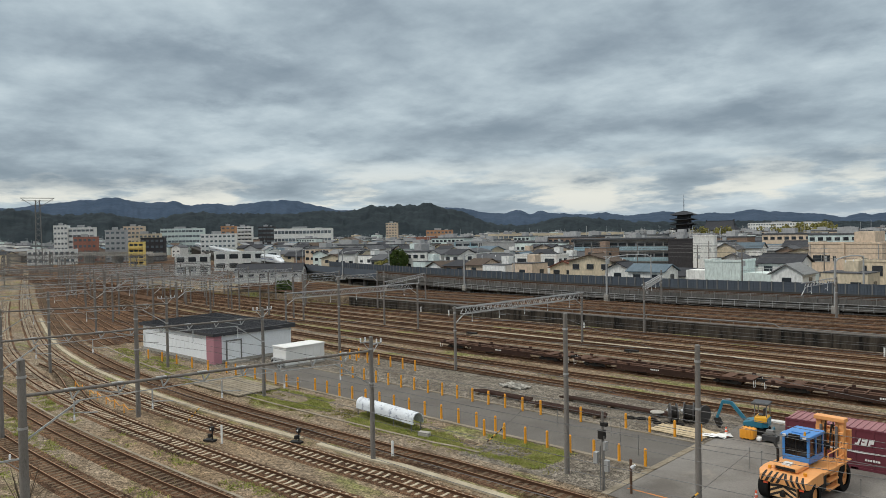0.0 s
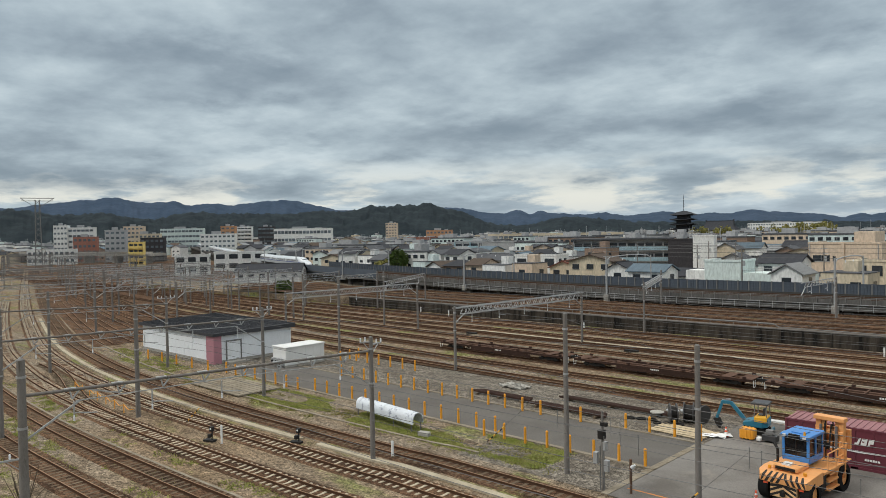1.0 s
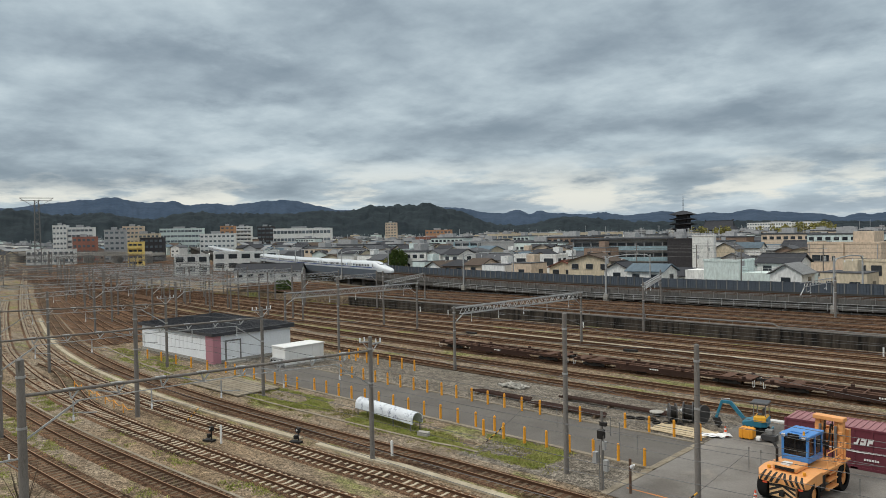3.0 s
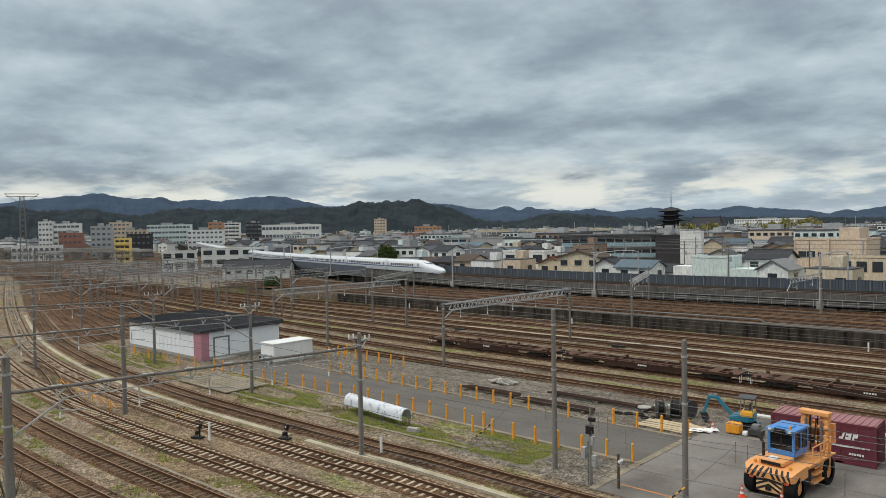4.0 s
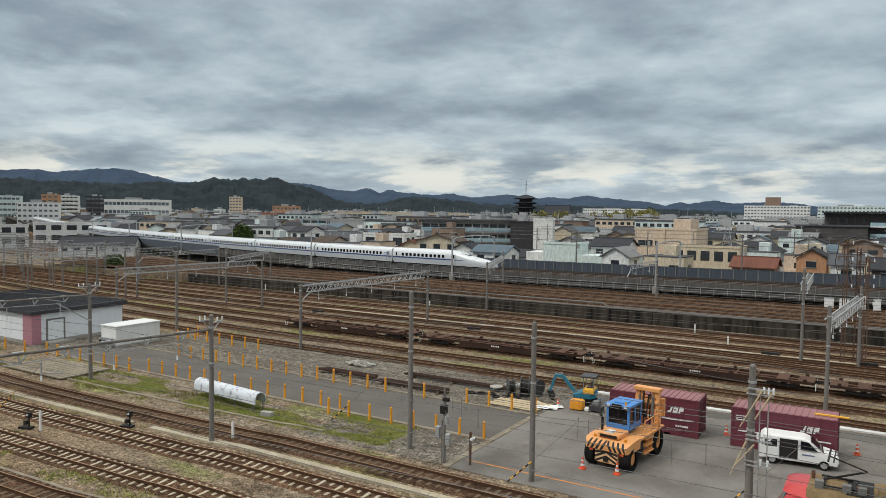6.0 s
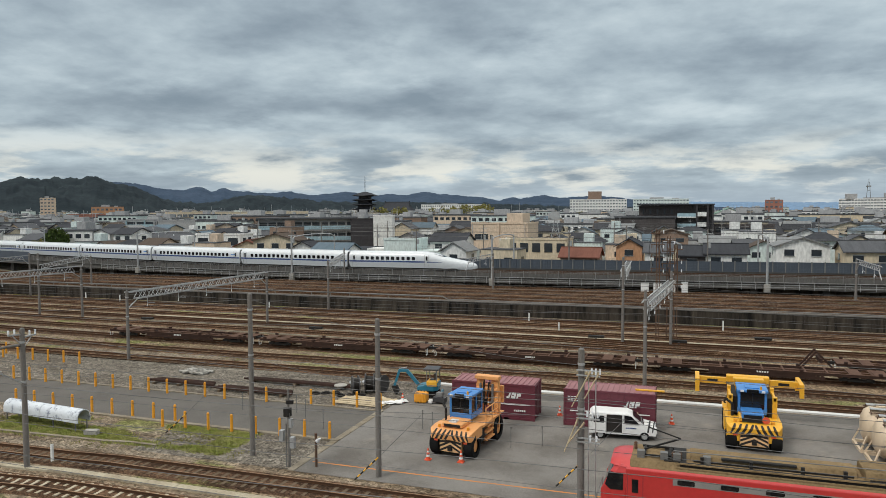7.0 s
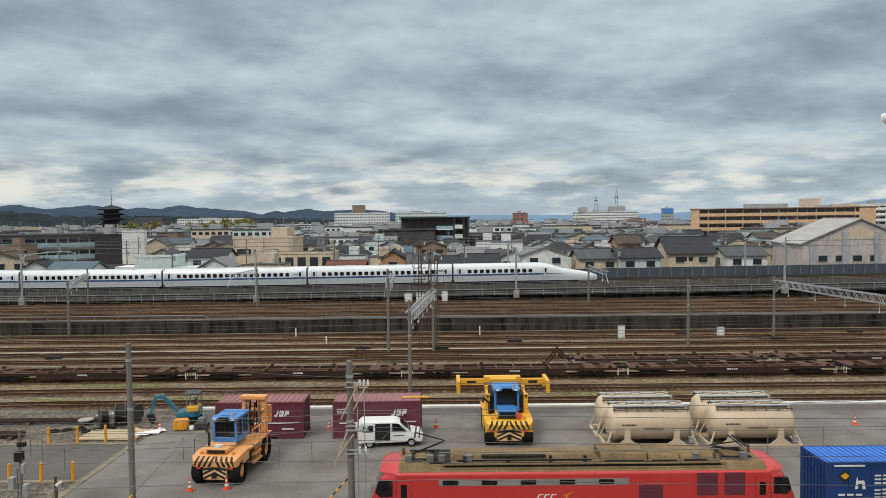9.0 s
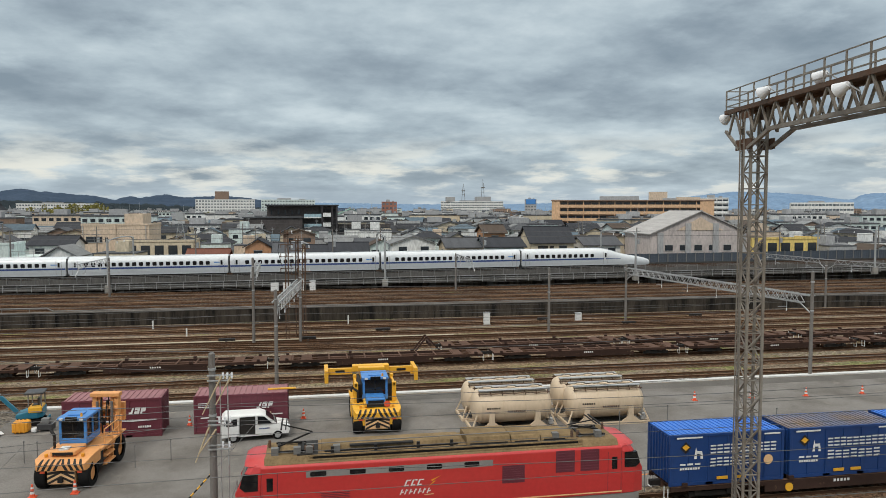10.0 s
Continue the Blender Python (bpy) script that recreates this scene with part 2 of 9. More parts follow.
MT = dict(
    ballast=ground_material("yard_ballast", (0.205, 0.168, 0.125), (0.205, 0.148, 0.094), (0.10, 0.07, 0.045), (0.15, 0.165, 0.05), 11.0, 0.535),
    gravel=ground_material("grey_gravel", (0.165, 0.146, 0.120), (0.135, 0.117, 0.095), (0.098, 0.083, 0.066), (0.15, 0.150, 0.06), 11.0, 0.66),
    asphalt=mat("asphalt", (0.205, 0.192, 0.176), 0.9, col2=(0.125, 0.113, 0.10), scale=0.22, amount=0.95, fine=18, bump=0.006, stain=((0.25, 0.225, 0.195), 0.3, 0.58)),
    road=mat("dark_asphalt", (0.135, 0.125, 0.113), 0.9, col2=(0.085, 0.077, 0.069), scale=0.3, fine=30, bump=0.004, stain=((0.12, 0.12, 0.118), 0.3, 0.66)),
    concrete=mat("concrete", (0.36, 0.345, 0.31), 0.9, col2=(0.27, 0.25, 0.22), scale=0.6, fine=12, bump=0.01, stain=((0.2, 0.18, 0.15), 0.5, 0.62)),
    pole=mat("weathered_pole", (0.20, 0.185, 0.17), 0.85, col2=(0.13, 0.115, 0.10), scale=1.4, fine=18, stretch=(3, 3, 0.4), bump=0.004, stain=((0.10, 0.088, 0.074), 1.6, 0.58)),
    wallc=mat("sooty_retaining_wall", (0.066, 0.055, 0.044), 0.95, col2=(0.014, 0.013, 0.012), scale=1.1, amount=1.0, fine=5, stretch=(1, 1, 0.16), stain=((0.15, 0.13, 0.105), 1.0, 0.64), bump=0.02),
    # concrete darkened so that shade under the train sits in the deck colour
    slab=mat("shaded_viaduct_concrete", (0.075, 0.071, 0.065), 0.9, col2=(0.034, 0.032, 0.03), scale=0.35, fine=4, stretch=(0.3, 1, 1), bump=0.01),
    barrier=mat("noise_barrier_panel", (0.088, 0.103, 0.124), 0.82, col2=(0.062, 0.074, 0.09), scale=0.3, fine=3, island=0.14),
    parapet=mat("weathered_parapet_concrete", (0.125, 0.12, 0.112), 0.9, col2=(0.07, 0.067, 0.062), scale=0.5, fine=5, stretch=(1, 1, 0.25), stain=((0.075, 0.07, 0.064), 0.8, 0.6), bump=0.01),
    wagontop=mat("worn_rusty_wagon_top", (0.125, 0.073, 0.052), 0.85, col2=(0.05, 0.031, 0.025), scale=1.0, fine=10, stain=((0.21, 0.14, 0.10), 1.4, 0.64)),
    tower=mat("weathered_tower_steel", (0.27, 0.245, 0.21), 0.6, 0.2, col2=(0.16, 0.13, 0.10), scale=1.2, fine=11, amount=0.8, stain=((0.13, 0.075, 0.045), 1.5, 0.62)),
    rust=mat("rusty_rail", (0.070, 0.036, 0.020), 0.85, col2=(0.040, 0.026, 0.019), scale=0.7, fine=9),
    railtop=mat("worn_rail_head", (0.30, 0.18, 0.10), 0.6, 0.2, col2=(0.17, 0.085, 0.042), scale=0.4),
    sleeper=mat("concrete_sleeper", (0.48, 0.42, 0.32), 0.9, col2=(0.26, 0.20, 0.135), scale=1.1, fine=16, bump=0.008, island=0.18),
    wood=mat("old_timber_sleeper", (0.12, 0.088, 0.06), 0.95, col2=(0.21, 0.17, 0.12), scale=1.2, fine=14, island=0.25),
    steel=mat("galvanised_steel", (0.42, 0.43, 0.43), 0.5, 0.35, col2=(0.30, 0.29, 0.28), scale=1.5, fine=12),
    dsteel=mat("dull_grey_steel", (0.20, 0.20, 0.195), 0.6, 0.3, col2=(0.14, 0.12, 0.10), scale=1.5, fine=12),
    rsteel=mat("rusting_steel", (0.115, 0.08, 0.06), 0.75, 0.2, col2=(0.13, 0.06, 0.03), scale=1.2, fine=10, amount=0.9),
    wire=mat("wire", (0.10, 0.10, 0.10), 0.5, 0.5),
    wagon=mat("brown_wagon_steel", (0.058, 0.034, 0.027), 0.8, col2=(0.025, 0.017, 0.014), scale=0.8, fine=10, stain=((0.17, 0.10, 0.06), 1.2, 0.62)),
    black=mat("blackish_iron", (0.014, 0.013, 0.012), 0.7, col2=(0.03, 0.024, 0.02), scale=2),
    rubber=mat("tyre_rubber", (0.012, 0.012, 0.012), 0.85, col2=(0.022, 0.021, 0.02), scale=3),
    orange=mat("orange_post", (0.80, 0.35, 0.03), 0.6, col2=(0.55, 0.22, 0.03), scale=3),
    orangetank=mat("orange_plastic", (0.78, 0.33, 0.025), 0.5, col2=(0.66, 0.27, 0.02), scale=2),
    cone=mat("traffic_cone_red", (0.75, 0.10, 0.035), 0.55, col2=(0.6, 0.08, 0.03), scale=5),
    white=mat("white_paint", (0.74, 0.74, 0.72), 0.45, col2=(0.62, 0.61, 0.58), scale=0.5, fine=8),
    trainwhite=mat("gloss_white_train", (0.66, 0.68, 0.69), 0.3, col2=(0.60, 0.62, 0.635), scale=0.2, coat=0.4),
    blueline=mat("navy_stripe", (0.03, 0.06, 0.20), 0.35, col2=(0.028, 0.05, 0.17), scale=1),
    glass=mat("dark_glass", (0.008, 0.009, 0.011), 0.08, col2=(0.012, 0.014, 0.016), scale=2),
    maroon=mat("maroon_container", (0.135, 0.028, 0.042), 0.5, col2=(0.10, 0.022, 0.033), scale=0.6, fine=7, stain=((0.16, 0.06, 0.06), 1.4, 0.68)),
    maroontop=mat("faded_maroon_roof", (0.30, 0.145, 0.15), 0.65, col2=(0.22, 0.10, 0.105), scale=0.8, fine=8),
    blue=mat("blue_container", (0.010, 0.046, 0.175), 0.45, col2=(0.010, 0.036, 0.13), scale=0.5, fine=7),
    bluetop=mat("sky_blue_roof", (0.05, 0.19, 0.60), 0.5, col2=(0.04, 0.15, 0.5), scale=0.6),
    rustytop=mat("rust_stained_blue_roof", (0.16, 0.17, 0.23), 0.65, col2=(0.24, 0.16, 0.09), scale=0.5, amount=0.9),
    cab=mat("blue_cab_paint", (0.055, 0.225, 0.56), 0.4, col2=(0.05, 0.19, 0.48), scale=1, coat=0.2),
    stacker=mat("apricot_machine_paint", (0.74, 0.345, 0.12), 0.5, col2=(0.62, 0.27, 0.09), scale=0.8, fine=9, stain=((0.30, 0.15, 0.07), 1.6, 0.68)),
    yellow=mat("yellow_machine_paint", (0.78, 0.40, 0.03), 0.45, col2=(0.64, 0.35, 0.03), scale=0.8, fine=9, stain=((0.28, 0.17, 0.05), 1.6, 0.7)),
    cream=mat("cream_stripe", (0.80, 0.50, 0.25), 0.55, scale=2),
    hazard=mat("black_stripe", (0.03, 0.026, 0.022), 0.6, scale=2),
    tank=mat("beige_tank", (0.60, 0.475, 0.335), 0.5, col2=(0.50, 0.39, 0.265), scale=0.5, fine=6, stretch=(1, 1, 0.35), stain=((0.33, 0.24, 0.16), 0.9, 0.64)),
    red=mat("red_locomotive_paint", (0.52, 0.042, 0.038), 0.35, col2=(0.46, 0.025, 0.028), scale=0.3, fine=5, coat=0.15),
    locoroof=mat("brown_dusted_roof", (0.265, 0.185, 0.098), 0.85, col2=(0.14, 0.098, 0.052), scale=0.6, amount=0.8, fine=9),
    grey=mat("grey_band", (0.25, 0.235, 0.22), 0.5, scale=1),
    teal=mat("teal_excavator_paint", (0.02, 0.16, 0.24), 0.4, col2=(0.02, 0.12, 0.19), scale=1.2),
    dark=mat("black_plastic_sheet", (0.035, 0.034, 0.036), 0.45, col2=(0.07, 0.068, 0.066), scale=1.5),
    boards=mat("bleached_boards", (0.48, 0.39, 0.26), 0.85, scale=1.5, stretch=(0.3, 3, 3), island=0.2),
    pipe=mat("chalky_white_pipe", (0.62, 0.65, 0.68), 0.6, col2=(0.48, 0.51, 0.55), scale=0.8, fine=6, stain=((0.16, 0.18, 0.24), 1.8, 0.52)),
    pink=mat("mauve_pink_panel", (0.42, 0.20, 0.235), 0.6, col2=(0.36, 0.165, 0.195), scale=0.5),
    hutwall=mat("white_cladding", (0.78, 0.80, 0.82), 0.55, col2=(0.68, 0.70, 0.72), scale=0.3, fine=5),
    hutroof=mat("charcoal_metal_roof", (0.042, 0.043, 0.048), 0.6, col2=(0.06, 0.06, 0.065), scale=0.4, stretch=(6, 0.3, 1)),
    insul=mat("white_porcelain", (0.72, 0.73, 0.74), 0.25, scale=4),
    bed=ground_material("rust_stained_ballast", (0.135, 0.080, 0.048), (0.085, 0.050, 0.031), (0.036, 0.023, 0.016), (0.13, 0.135, 0.05), 12.0, 0.62),
    lid=mat("pale_duct_lid", (0.42, 0.37, 0.275), 0.92, col2=(0.29, 0.245, 0.175), scale=0.6, amount=0.9, fine=9, bump=0.01, stain=((0.2, 0.16, 0.11), 0.6, 0.62)),
    duct=mat("weathered_duct_lid", (0.27, 0.235, 0.18), 0.92, col2=(0.18, 0.15, 0.11), scale=0.5, amount=0.9, fine=9, bump=0.01, stain=((0.15, 0.12, 0.08), 0.8, 0.55)),
    orangeline=mat("orange_road_paint", (0.62, 0.24, 0.06), 0.8, col2=(0.35, 0.18, 0.09), scale=1.2, amount=0.8),
    whiteline=mat("white_kerb_paint", (0.62, 0.62, 0.60), 0.8, col2=(0.45, 0.44, 0.42), scale=0.6),
)
# the mountain and pale hill colours carry distance haze as blue
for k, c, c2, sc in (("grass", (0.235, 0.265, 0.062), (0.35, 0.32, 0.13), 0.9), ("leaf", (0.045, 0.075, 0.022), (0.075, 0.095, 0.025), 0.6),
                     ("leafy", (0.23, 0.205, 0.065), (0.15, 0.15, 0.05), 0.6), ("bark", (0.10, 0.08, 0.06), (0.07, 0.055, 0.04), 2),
                     ("hill", (0.010, 0.016, 0.020), (0.026, 0.036, 0.040), 0.012), ("hazed_mount", (0.030, 0.050, 0.082), (0.046, 0.068, 0.104), 0.006), ("pale", (0.14, 0.22, 0.33), (0.18, 0.265, 0.37), 0.004)):
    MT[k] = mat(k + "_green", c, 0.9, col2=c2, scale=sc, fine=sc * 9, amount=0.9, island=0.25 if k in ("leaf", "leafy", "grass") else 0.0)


# ---- mesh building ----
class Mesh:
    """Collects vertices and faces of one part."""

    def __init__(self):
        self.v, self.f = [], []

    def add(self, vs, fs):
        o = len(self.v)
        self.v += [tuple(p) for p in vs]
        self.f += [tuple(o + i for i in q) for q in fs]
        return self

    def box(self, x0, x1, y0, y1, z0, z1, m=None):
        vs = [(x, y, z) for z in (z0, z1) for y in (y0, y1) for x in (x0, x1)]
        if m is not None:
            vs = [m @ Vector(p) for p in vs]
        return self.add(vs, [(0, 2, 3, 1), (4, 5, 7, 6), (0, 1, 5, 4), (2, 6, 7, 3), (0, 4, 6, 2), (1, 3, 7, 5)])

    def bar(self, a, b, w, h=None, up=(0, 0, 1)):
        """A square bar from a to b."""
        a, b = Vector(a), Vector(b)
        h = h or w
        d = (b - a)
        n = d.length
        if n < 1e-6:
            return self
        d.normalize()
        u = Vector(up)
        if abs(d.dot(u)) > 0.98:
            u = Vector((1, 0, 0))
        s = d.cross(u).normalized()
        t = s.cross(d)
        vs = [p + s * i * w / 2 + t * j * h / 2 for p in (a, b) for j in (-1, 1) for i in (-1, 1)]
        return self.add(vs, [(0, 2, 3, 1), (4, 5, 7, 6), (0, 1, 5, 4), (2, 6, 7, 3), (0, 4, 6, 2), (1, 3, 7, 5)])

    def tube(self, a, b, r, r2=None, n=8, cap=True):
        a, b = Vector(a), Vector(b)
        r2 = r if r2 is None else r2
        d = (b - a).normalized()
        u = Vector((0, 0, 1)) if abs(d.z) < 0.95 else Vector((1, 0, 0))
        s = d.cross(u).normalized()
        t = s.cross(d)
        vs = []
        for p, q in ((a, r), (b, r2)):
            vs += [p + (s * math.cos(2 * math.pi * i / n) + t * math.sin(2 * math.pi * i / n)) * q for i in range(n)]
        fs = [(i, (i + 1) % n, n + (i + 1) % n, n + i) for i in range(n)]
        if cap:
            fs += [tuple(range(n))[::-1], tuple(range(n, 2 * n))]
        return self.add(vs, fs)

    def loft(self, rings, closed=True, caps=True):
        """Skins rings of equal count."""
        n = len(rings[0])
        vs = [p for r in rings for p in r]
        fs = []
        for k in range(len(rings) - 1):
            for i in range(n if closed else n - 1):
                j = (i + 1) % n
                fs.append((k * n + i, k * n + j, (k + 1) * n + j, (k + 1) * n + i))
        if caps and closed:
            fs += [tuple(range(n))[::-1], tuple(range((len(rings) - 1) * n, len(rings) * n))]
        return self.add(vs, fs)

    def prism(self, profile, x0, x1):
        """A profile in y, z drawn out along x."""
        return self.loft([[(x, y, z) for y, z in profile] for x in (x0, x1)])

    def prismy(self, profile, y0, y1):
        """A profile in x, z drawn out along y."""
        return self.loft([[(x, y, z) for x, z in profile] for y in (y0, y1)])

    def data(self, name, material, smooth=False):
        me = bpy.data.meshes.new(name)
        me.from_pydata(self.v, [], self.f)
        bm = bmesh.new()
        bm.from_mesh(me)
        bmesh.ops.recalc_face_normals(bm, faces=bm.faces)
        bm.to_mesh(me)
        bm.free()
        me.materials.append(material)
        if smooth:
            me.shade_smooth()
            me.set_sharp_from_angle(angle=radians(38))
        return me


def part(name, mb, material, parent=None, label="", m=None, smooth=False, bevel=0.0):
    ob = new(name, mb.data(name, MT[material] if isinstance(material, str) else material, smooth))
    if parent is not None:
        ob.parent = parent
    if m is not None:
        ob.matrix_basis = m
    if label:
        ob["label"] = label
    if bevel:
        b = ob.modifiers.new("bevel", "BEVEL")
        b.width, b.segments, b.limit_method, b.angle_limit = bevel, 2, "ANGLE", radians(35)
    return ob


def thing(name, m, label, category, group="", kind=""):
    ob = new(name)
    ob.empty_display_size = 0.2
    ob.matrix_basis = m
    return tagged(ob, label, category, group, kind)


def structure(name, mb, material, label, category, smooth=False):
    return tagged(part(name, mb, material, smooth=smooth), label, category, kind="structure")


def share(name, me, parent, m):
    ob = new(name, me)
    ob.parent = parent
    ob.matrix_basis = m
    return ob


def spline(ctrl, n=12):
    P = [Vector(p) for p in ctrl]
    P = [2 * P[0] - P[1]] + P + [2 * P[-1] - P[-2]]
    out = []
    for i in range(1, len(P) - 2):
        a, b, c, d = P[i - 1:i + 3]
        for k in range(n):
            u = k / n
            out.append(0.5 * ((2 * b) + (c - a) * u + (2 * a - 5 * b + 4 * c - d) * u * u + (3 * b - a - 3 * c + d) * u ** 3))
    return out + [P[-2]]


def resample(pts, step):
    s = [0.0]
    for a, b in zip(pts, pts[1:]):
        s.append(s[-1] + (b - a).length)
    out, k = [], 0
    d = 0.0
    while d < s[-1]:
        while s[k + 1] < d:
            k += 1
        u = (d - s[k]) / (s[k + 1] - s[k])
        out.append((pts[k].lerp(pts[k + 1], u), (pts[k + 1] - pts[k]).normalized()))
        d += step
    return out


# ---- ground and yard ----
def build_ground():
    g = Mesh()
    xs = [-4900, -1500, -600, -300, 0, 150, 600, 1500, 4900]
    ys = [-600, -20, 40, 96, 140, 400, 1500, 4900]
    g.add([(x, y, 0) for y in ys for x in xs], [(j * len(xs) + i, j * len(xs) + i + 1, (j + 1) * len(xs) + i + 1, (j + 1) * len(xs) + i) for j in range(len(ys) - 1) for i in range(len(xs) - 1)])
    structure("ground", g, "ballast", "brown and grey ballast yard ground with weeds", "ground")
    a = Mesh()
    a.box(-21.3, 140, 35.6, 55.2, -0.2, 0.03)
    structure("pavement", a, "asphalt", "worn grey asphalt of the container yard", "pavement")
    b = Mesh()
    b.box(-21.0, 140, 55.2, 57.0, -0.2, 0.022)
    structure("drain_channel", b, "road", "dark strip of patched asphalt along the kerb", "pavement")
    k = Mesh()
    k.box(-21.0, 140, 57.2, 57.75, -0.2, 0.12)
    structure("kerb", k, "whiteline", "white painted concrete kerb beside the tracks", "kerb")
    r = Mesh()
    r.box(-72, -21.3, 41.4, 48.2, -0.2, 0.025)
    structure("road", r, "road", "dark asphalt service road between orange posts", "road")
    gs = Mesh()
    gs.box(-66, -21.3, 48.45, 57.6, -0.2, 0.012)
    gs.box(-33, -21.75, 35.7, 41.05, -0.2, 0.008)
    structure("gravel_strip", gs, "gravel", "grey gravel strip beside the service road", "ground")
    e = Mesh()
    e.box(-72, -21.3, 41.05, 41.4, -0.2, 0.10)
    e.box(-72, -21.3, 48.2, 48.45, -0.2, 0.09)
    e.box(-21.75, -21.3, 35.6, 48.45, -0.2, 0.06)
    structure("road_edging", e, "duct", "low concrete edging of the service road", "kerb")
    o = Mesh()
    o.box(-21.0, 60, 37.2, 37.32, 0.03, 0.036)
    structure("painted_line", o, "orangeline", "faded orange line painted on the asphalt", "road marking")
    # pale concrete cable duct between the near tracks, in lids
    d = Mesh()
    pts = [Vector((x, 31.45 + bend(x), 0)) for x in range(-150, 40, 2)]
    for p, q in zip(pts, pts[1:]):
        if -45.2 < p.x < -43.2:
            continue
        d.bar(p.lerp(q, 0.01) + Vector((0, 0, 0.06)), p.lerp(q, 0.99) + Vector((0, 0, 0.06)), 0.5, 0.14)
    structure("cable_duct", d, "lid", "pale concrete cable duct running between tracks", "cable duct")
    d2 = Mesh()
    pts = [Vector((x, 21.9 + bend(x) * 0.9, 0)) for x in range(-120, 20, 2)]
    for p, q in zip(pts, pts[1:]):
        d2.bar(p + Vector((0, 0, 0.04)), q + Vector((0, 0, 0.02)), 0.2, 0.1)
    pts = [Vector((x, 36.8 + bend(x), 0)) for x in range(-110, -30, 2)]
    for p, q in zip(pts, pts[1:]):
        d2.bar(p + Vector((0, 0, 0.03)), q + Vector((0, 0, 0.03)), 0.25, 0.1)
    path = Mesh()
    for k in range(44):
        path.box(-72 + k * 2.0, -70.03 + k * 2.0, 83.0, 83.6, -0.05, 0.09)
    structure("pale_path", path, "lid", "pale concrete slab path between yard tracks", "path")
    for y, xa, xb in ((79.3, -78, 14), (88.0, 10, 70), (75.0, -60, -10)):
        d2.box(xa, xb, y - 0.15, y + 0.15, -0.05, 0.1)
    structure("narrow_duct", d2, "duct", "narrow concrete trough beside the tracks", "cable duct")
    # raised yard behind the retaining wall
    u = Mesh()
    u.box(-120, 200, 97.6, 117.7, -0.2, 1.75)
    structure("upper_yard", u, "bed", "raised ballast bed behind the retaining wall", "ground")
    s = Mesh()
    s.add([(-120, 97.6, 1.75), (-120, 119, 1.75), (-175, 117, 1.0), (-175, 97.6, 0.6), (-120, 97.6, 0), (-175, 97.6, 0), (-250, 118, 0.02), (-250, 105, 0.02)], [(0, 1, 2, 3), (0, 3, 5, 4), (3, 2, 6, 7), (3, 7, 5)])
    structure("yard_ramp", s, "ballast", "sloping ballast bank with dry weeds", "ground")
    w = Mesh()
    w.box(-120, 200, 97.0, 97.6, -0.2, 1.78)
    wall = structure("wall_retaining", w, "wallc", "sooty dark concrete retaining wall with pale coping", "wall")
    for i in range(0, 106):
        c = Mesh()
        if i == 0:
            c.box(-1.5, 1.5, -0.25, 0.3, 0, 0.14)
            me = c.data("coping", MT["pole"])
        share("coping", me, wall, pose(-118.4 + i * 3.02, 97.2, 1.78))
    for i in range(0, 53):
        if i == 0:
            c = Mesh().box(-0.09, 0.09, -0.12, 0.0, 0, 1.77)
            me2 = c.data("buttress", MT["wallc"])
        share("buttress", me2, wall, pose(-117 + i * 6.04, 97.0, 0))


BEND = spline([(-700, 178, 0), (-600, 148, 0), (-329, 67, 0), (-250, 43.5, 0), (-181, 23.4, 0), (-147, 14, 0), (-119, 6.7, 0), (-105, 3.6, 0), (-88, 0.9, 0), (-78, -0.1, 0), (-68, -0.7, 0), (-57, -0.95, 0), (-45, -0.7, 0), (-35, -0.3, 0), (-20, 0, 0), (300, 0, 0)], 10)


def bend(x, weight=1.0):
    """How far the yard's tracks swing away at x."""
    for a, b in zip(BEND, BEND[1:]):
        if a.x <= x <= b.x:
            return (a.y + (b.y - a.y) * (x - a.x) / (b.x - a.x)) * weight
    return 0.0


def track_line(base, x0, x1, weight=1.0, step=3.0, z=0.0):
    n = max(2, int((x1 - x0) / step))
    return [Vector((x0 + (x1 - x0) * i / n, base + bend(x0 + (x1 - x0) * i / n, weight), z)) for i in range(n + 1)]


def rails(pts, z, mb_web, mb_head, gauge=1.067):
    for side in (-1, 1):
        off = []
        for i, p in enumerate(pts):
            d = (pts[min(i + 1, len(pts) - 1)] - pts[max(i - 1, 0)]).normalized()
            off.append(p + Vector((-d.y, d.x, 0)) * side * (gauge / 2 + 0.03))
        for mb, prof in ((mb_web, ((-0.065, 0.0), (0.065, 0.0), (0.035, 0.03), (0.033, 0.142), (-0.033, 0.142), (-0.035, 0.03))), (mb_head, ((-0.032, 0.143), (0.032, 0.143), (0.028, 0.153), (-0.028, 0.153)))):
            rings = []
            for i, p in enumerate(off):
                d = (off[min(i + 1, len(off) - 1)] - off[max(i - 1, 0)]).normalized()
                s = Vector((-d.y, d.x, 0))
                rings.append([p + s * a + Vector((0, 0, z + b)) for a, b in prof])
            mb.loft(rings)


def sleeper_mesh(kind):
    s = Mesh()
    if kind == "concrete":
        s.loft([[(-0.12, y, -0.05), (0.12, y, -0.05), (0.09, y, h), (-0.09, y, h)] for y, h in ((-1.0, 0.10), (-0.35, 0.10), (-0.2, 0.07), (0.2, 0.07), (0.35, 0.10), (1.0, 0.10))])
        return s, "sleeper"
    s.box(-0.1, 0.1, -1.05, 1.05, -0.05, 0.09)
    return s, "wood"


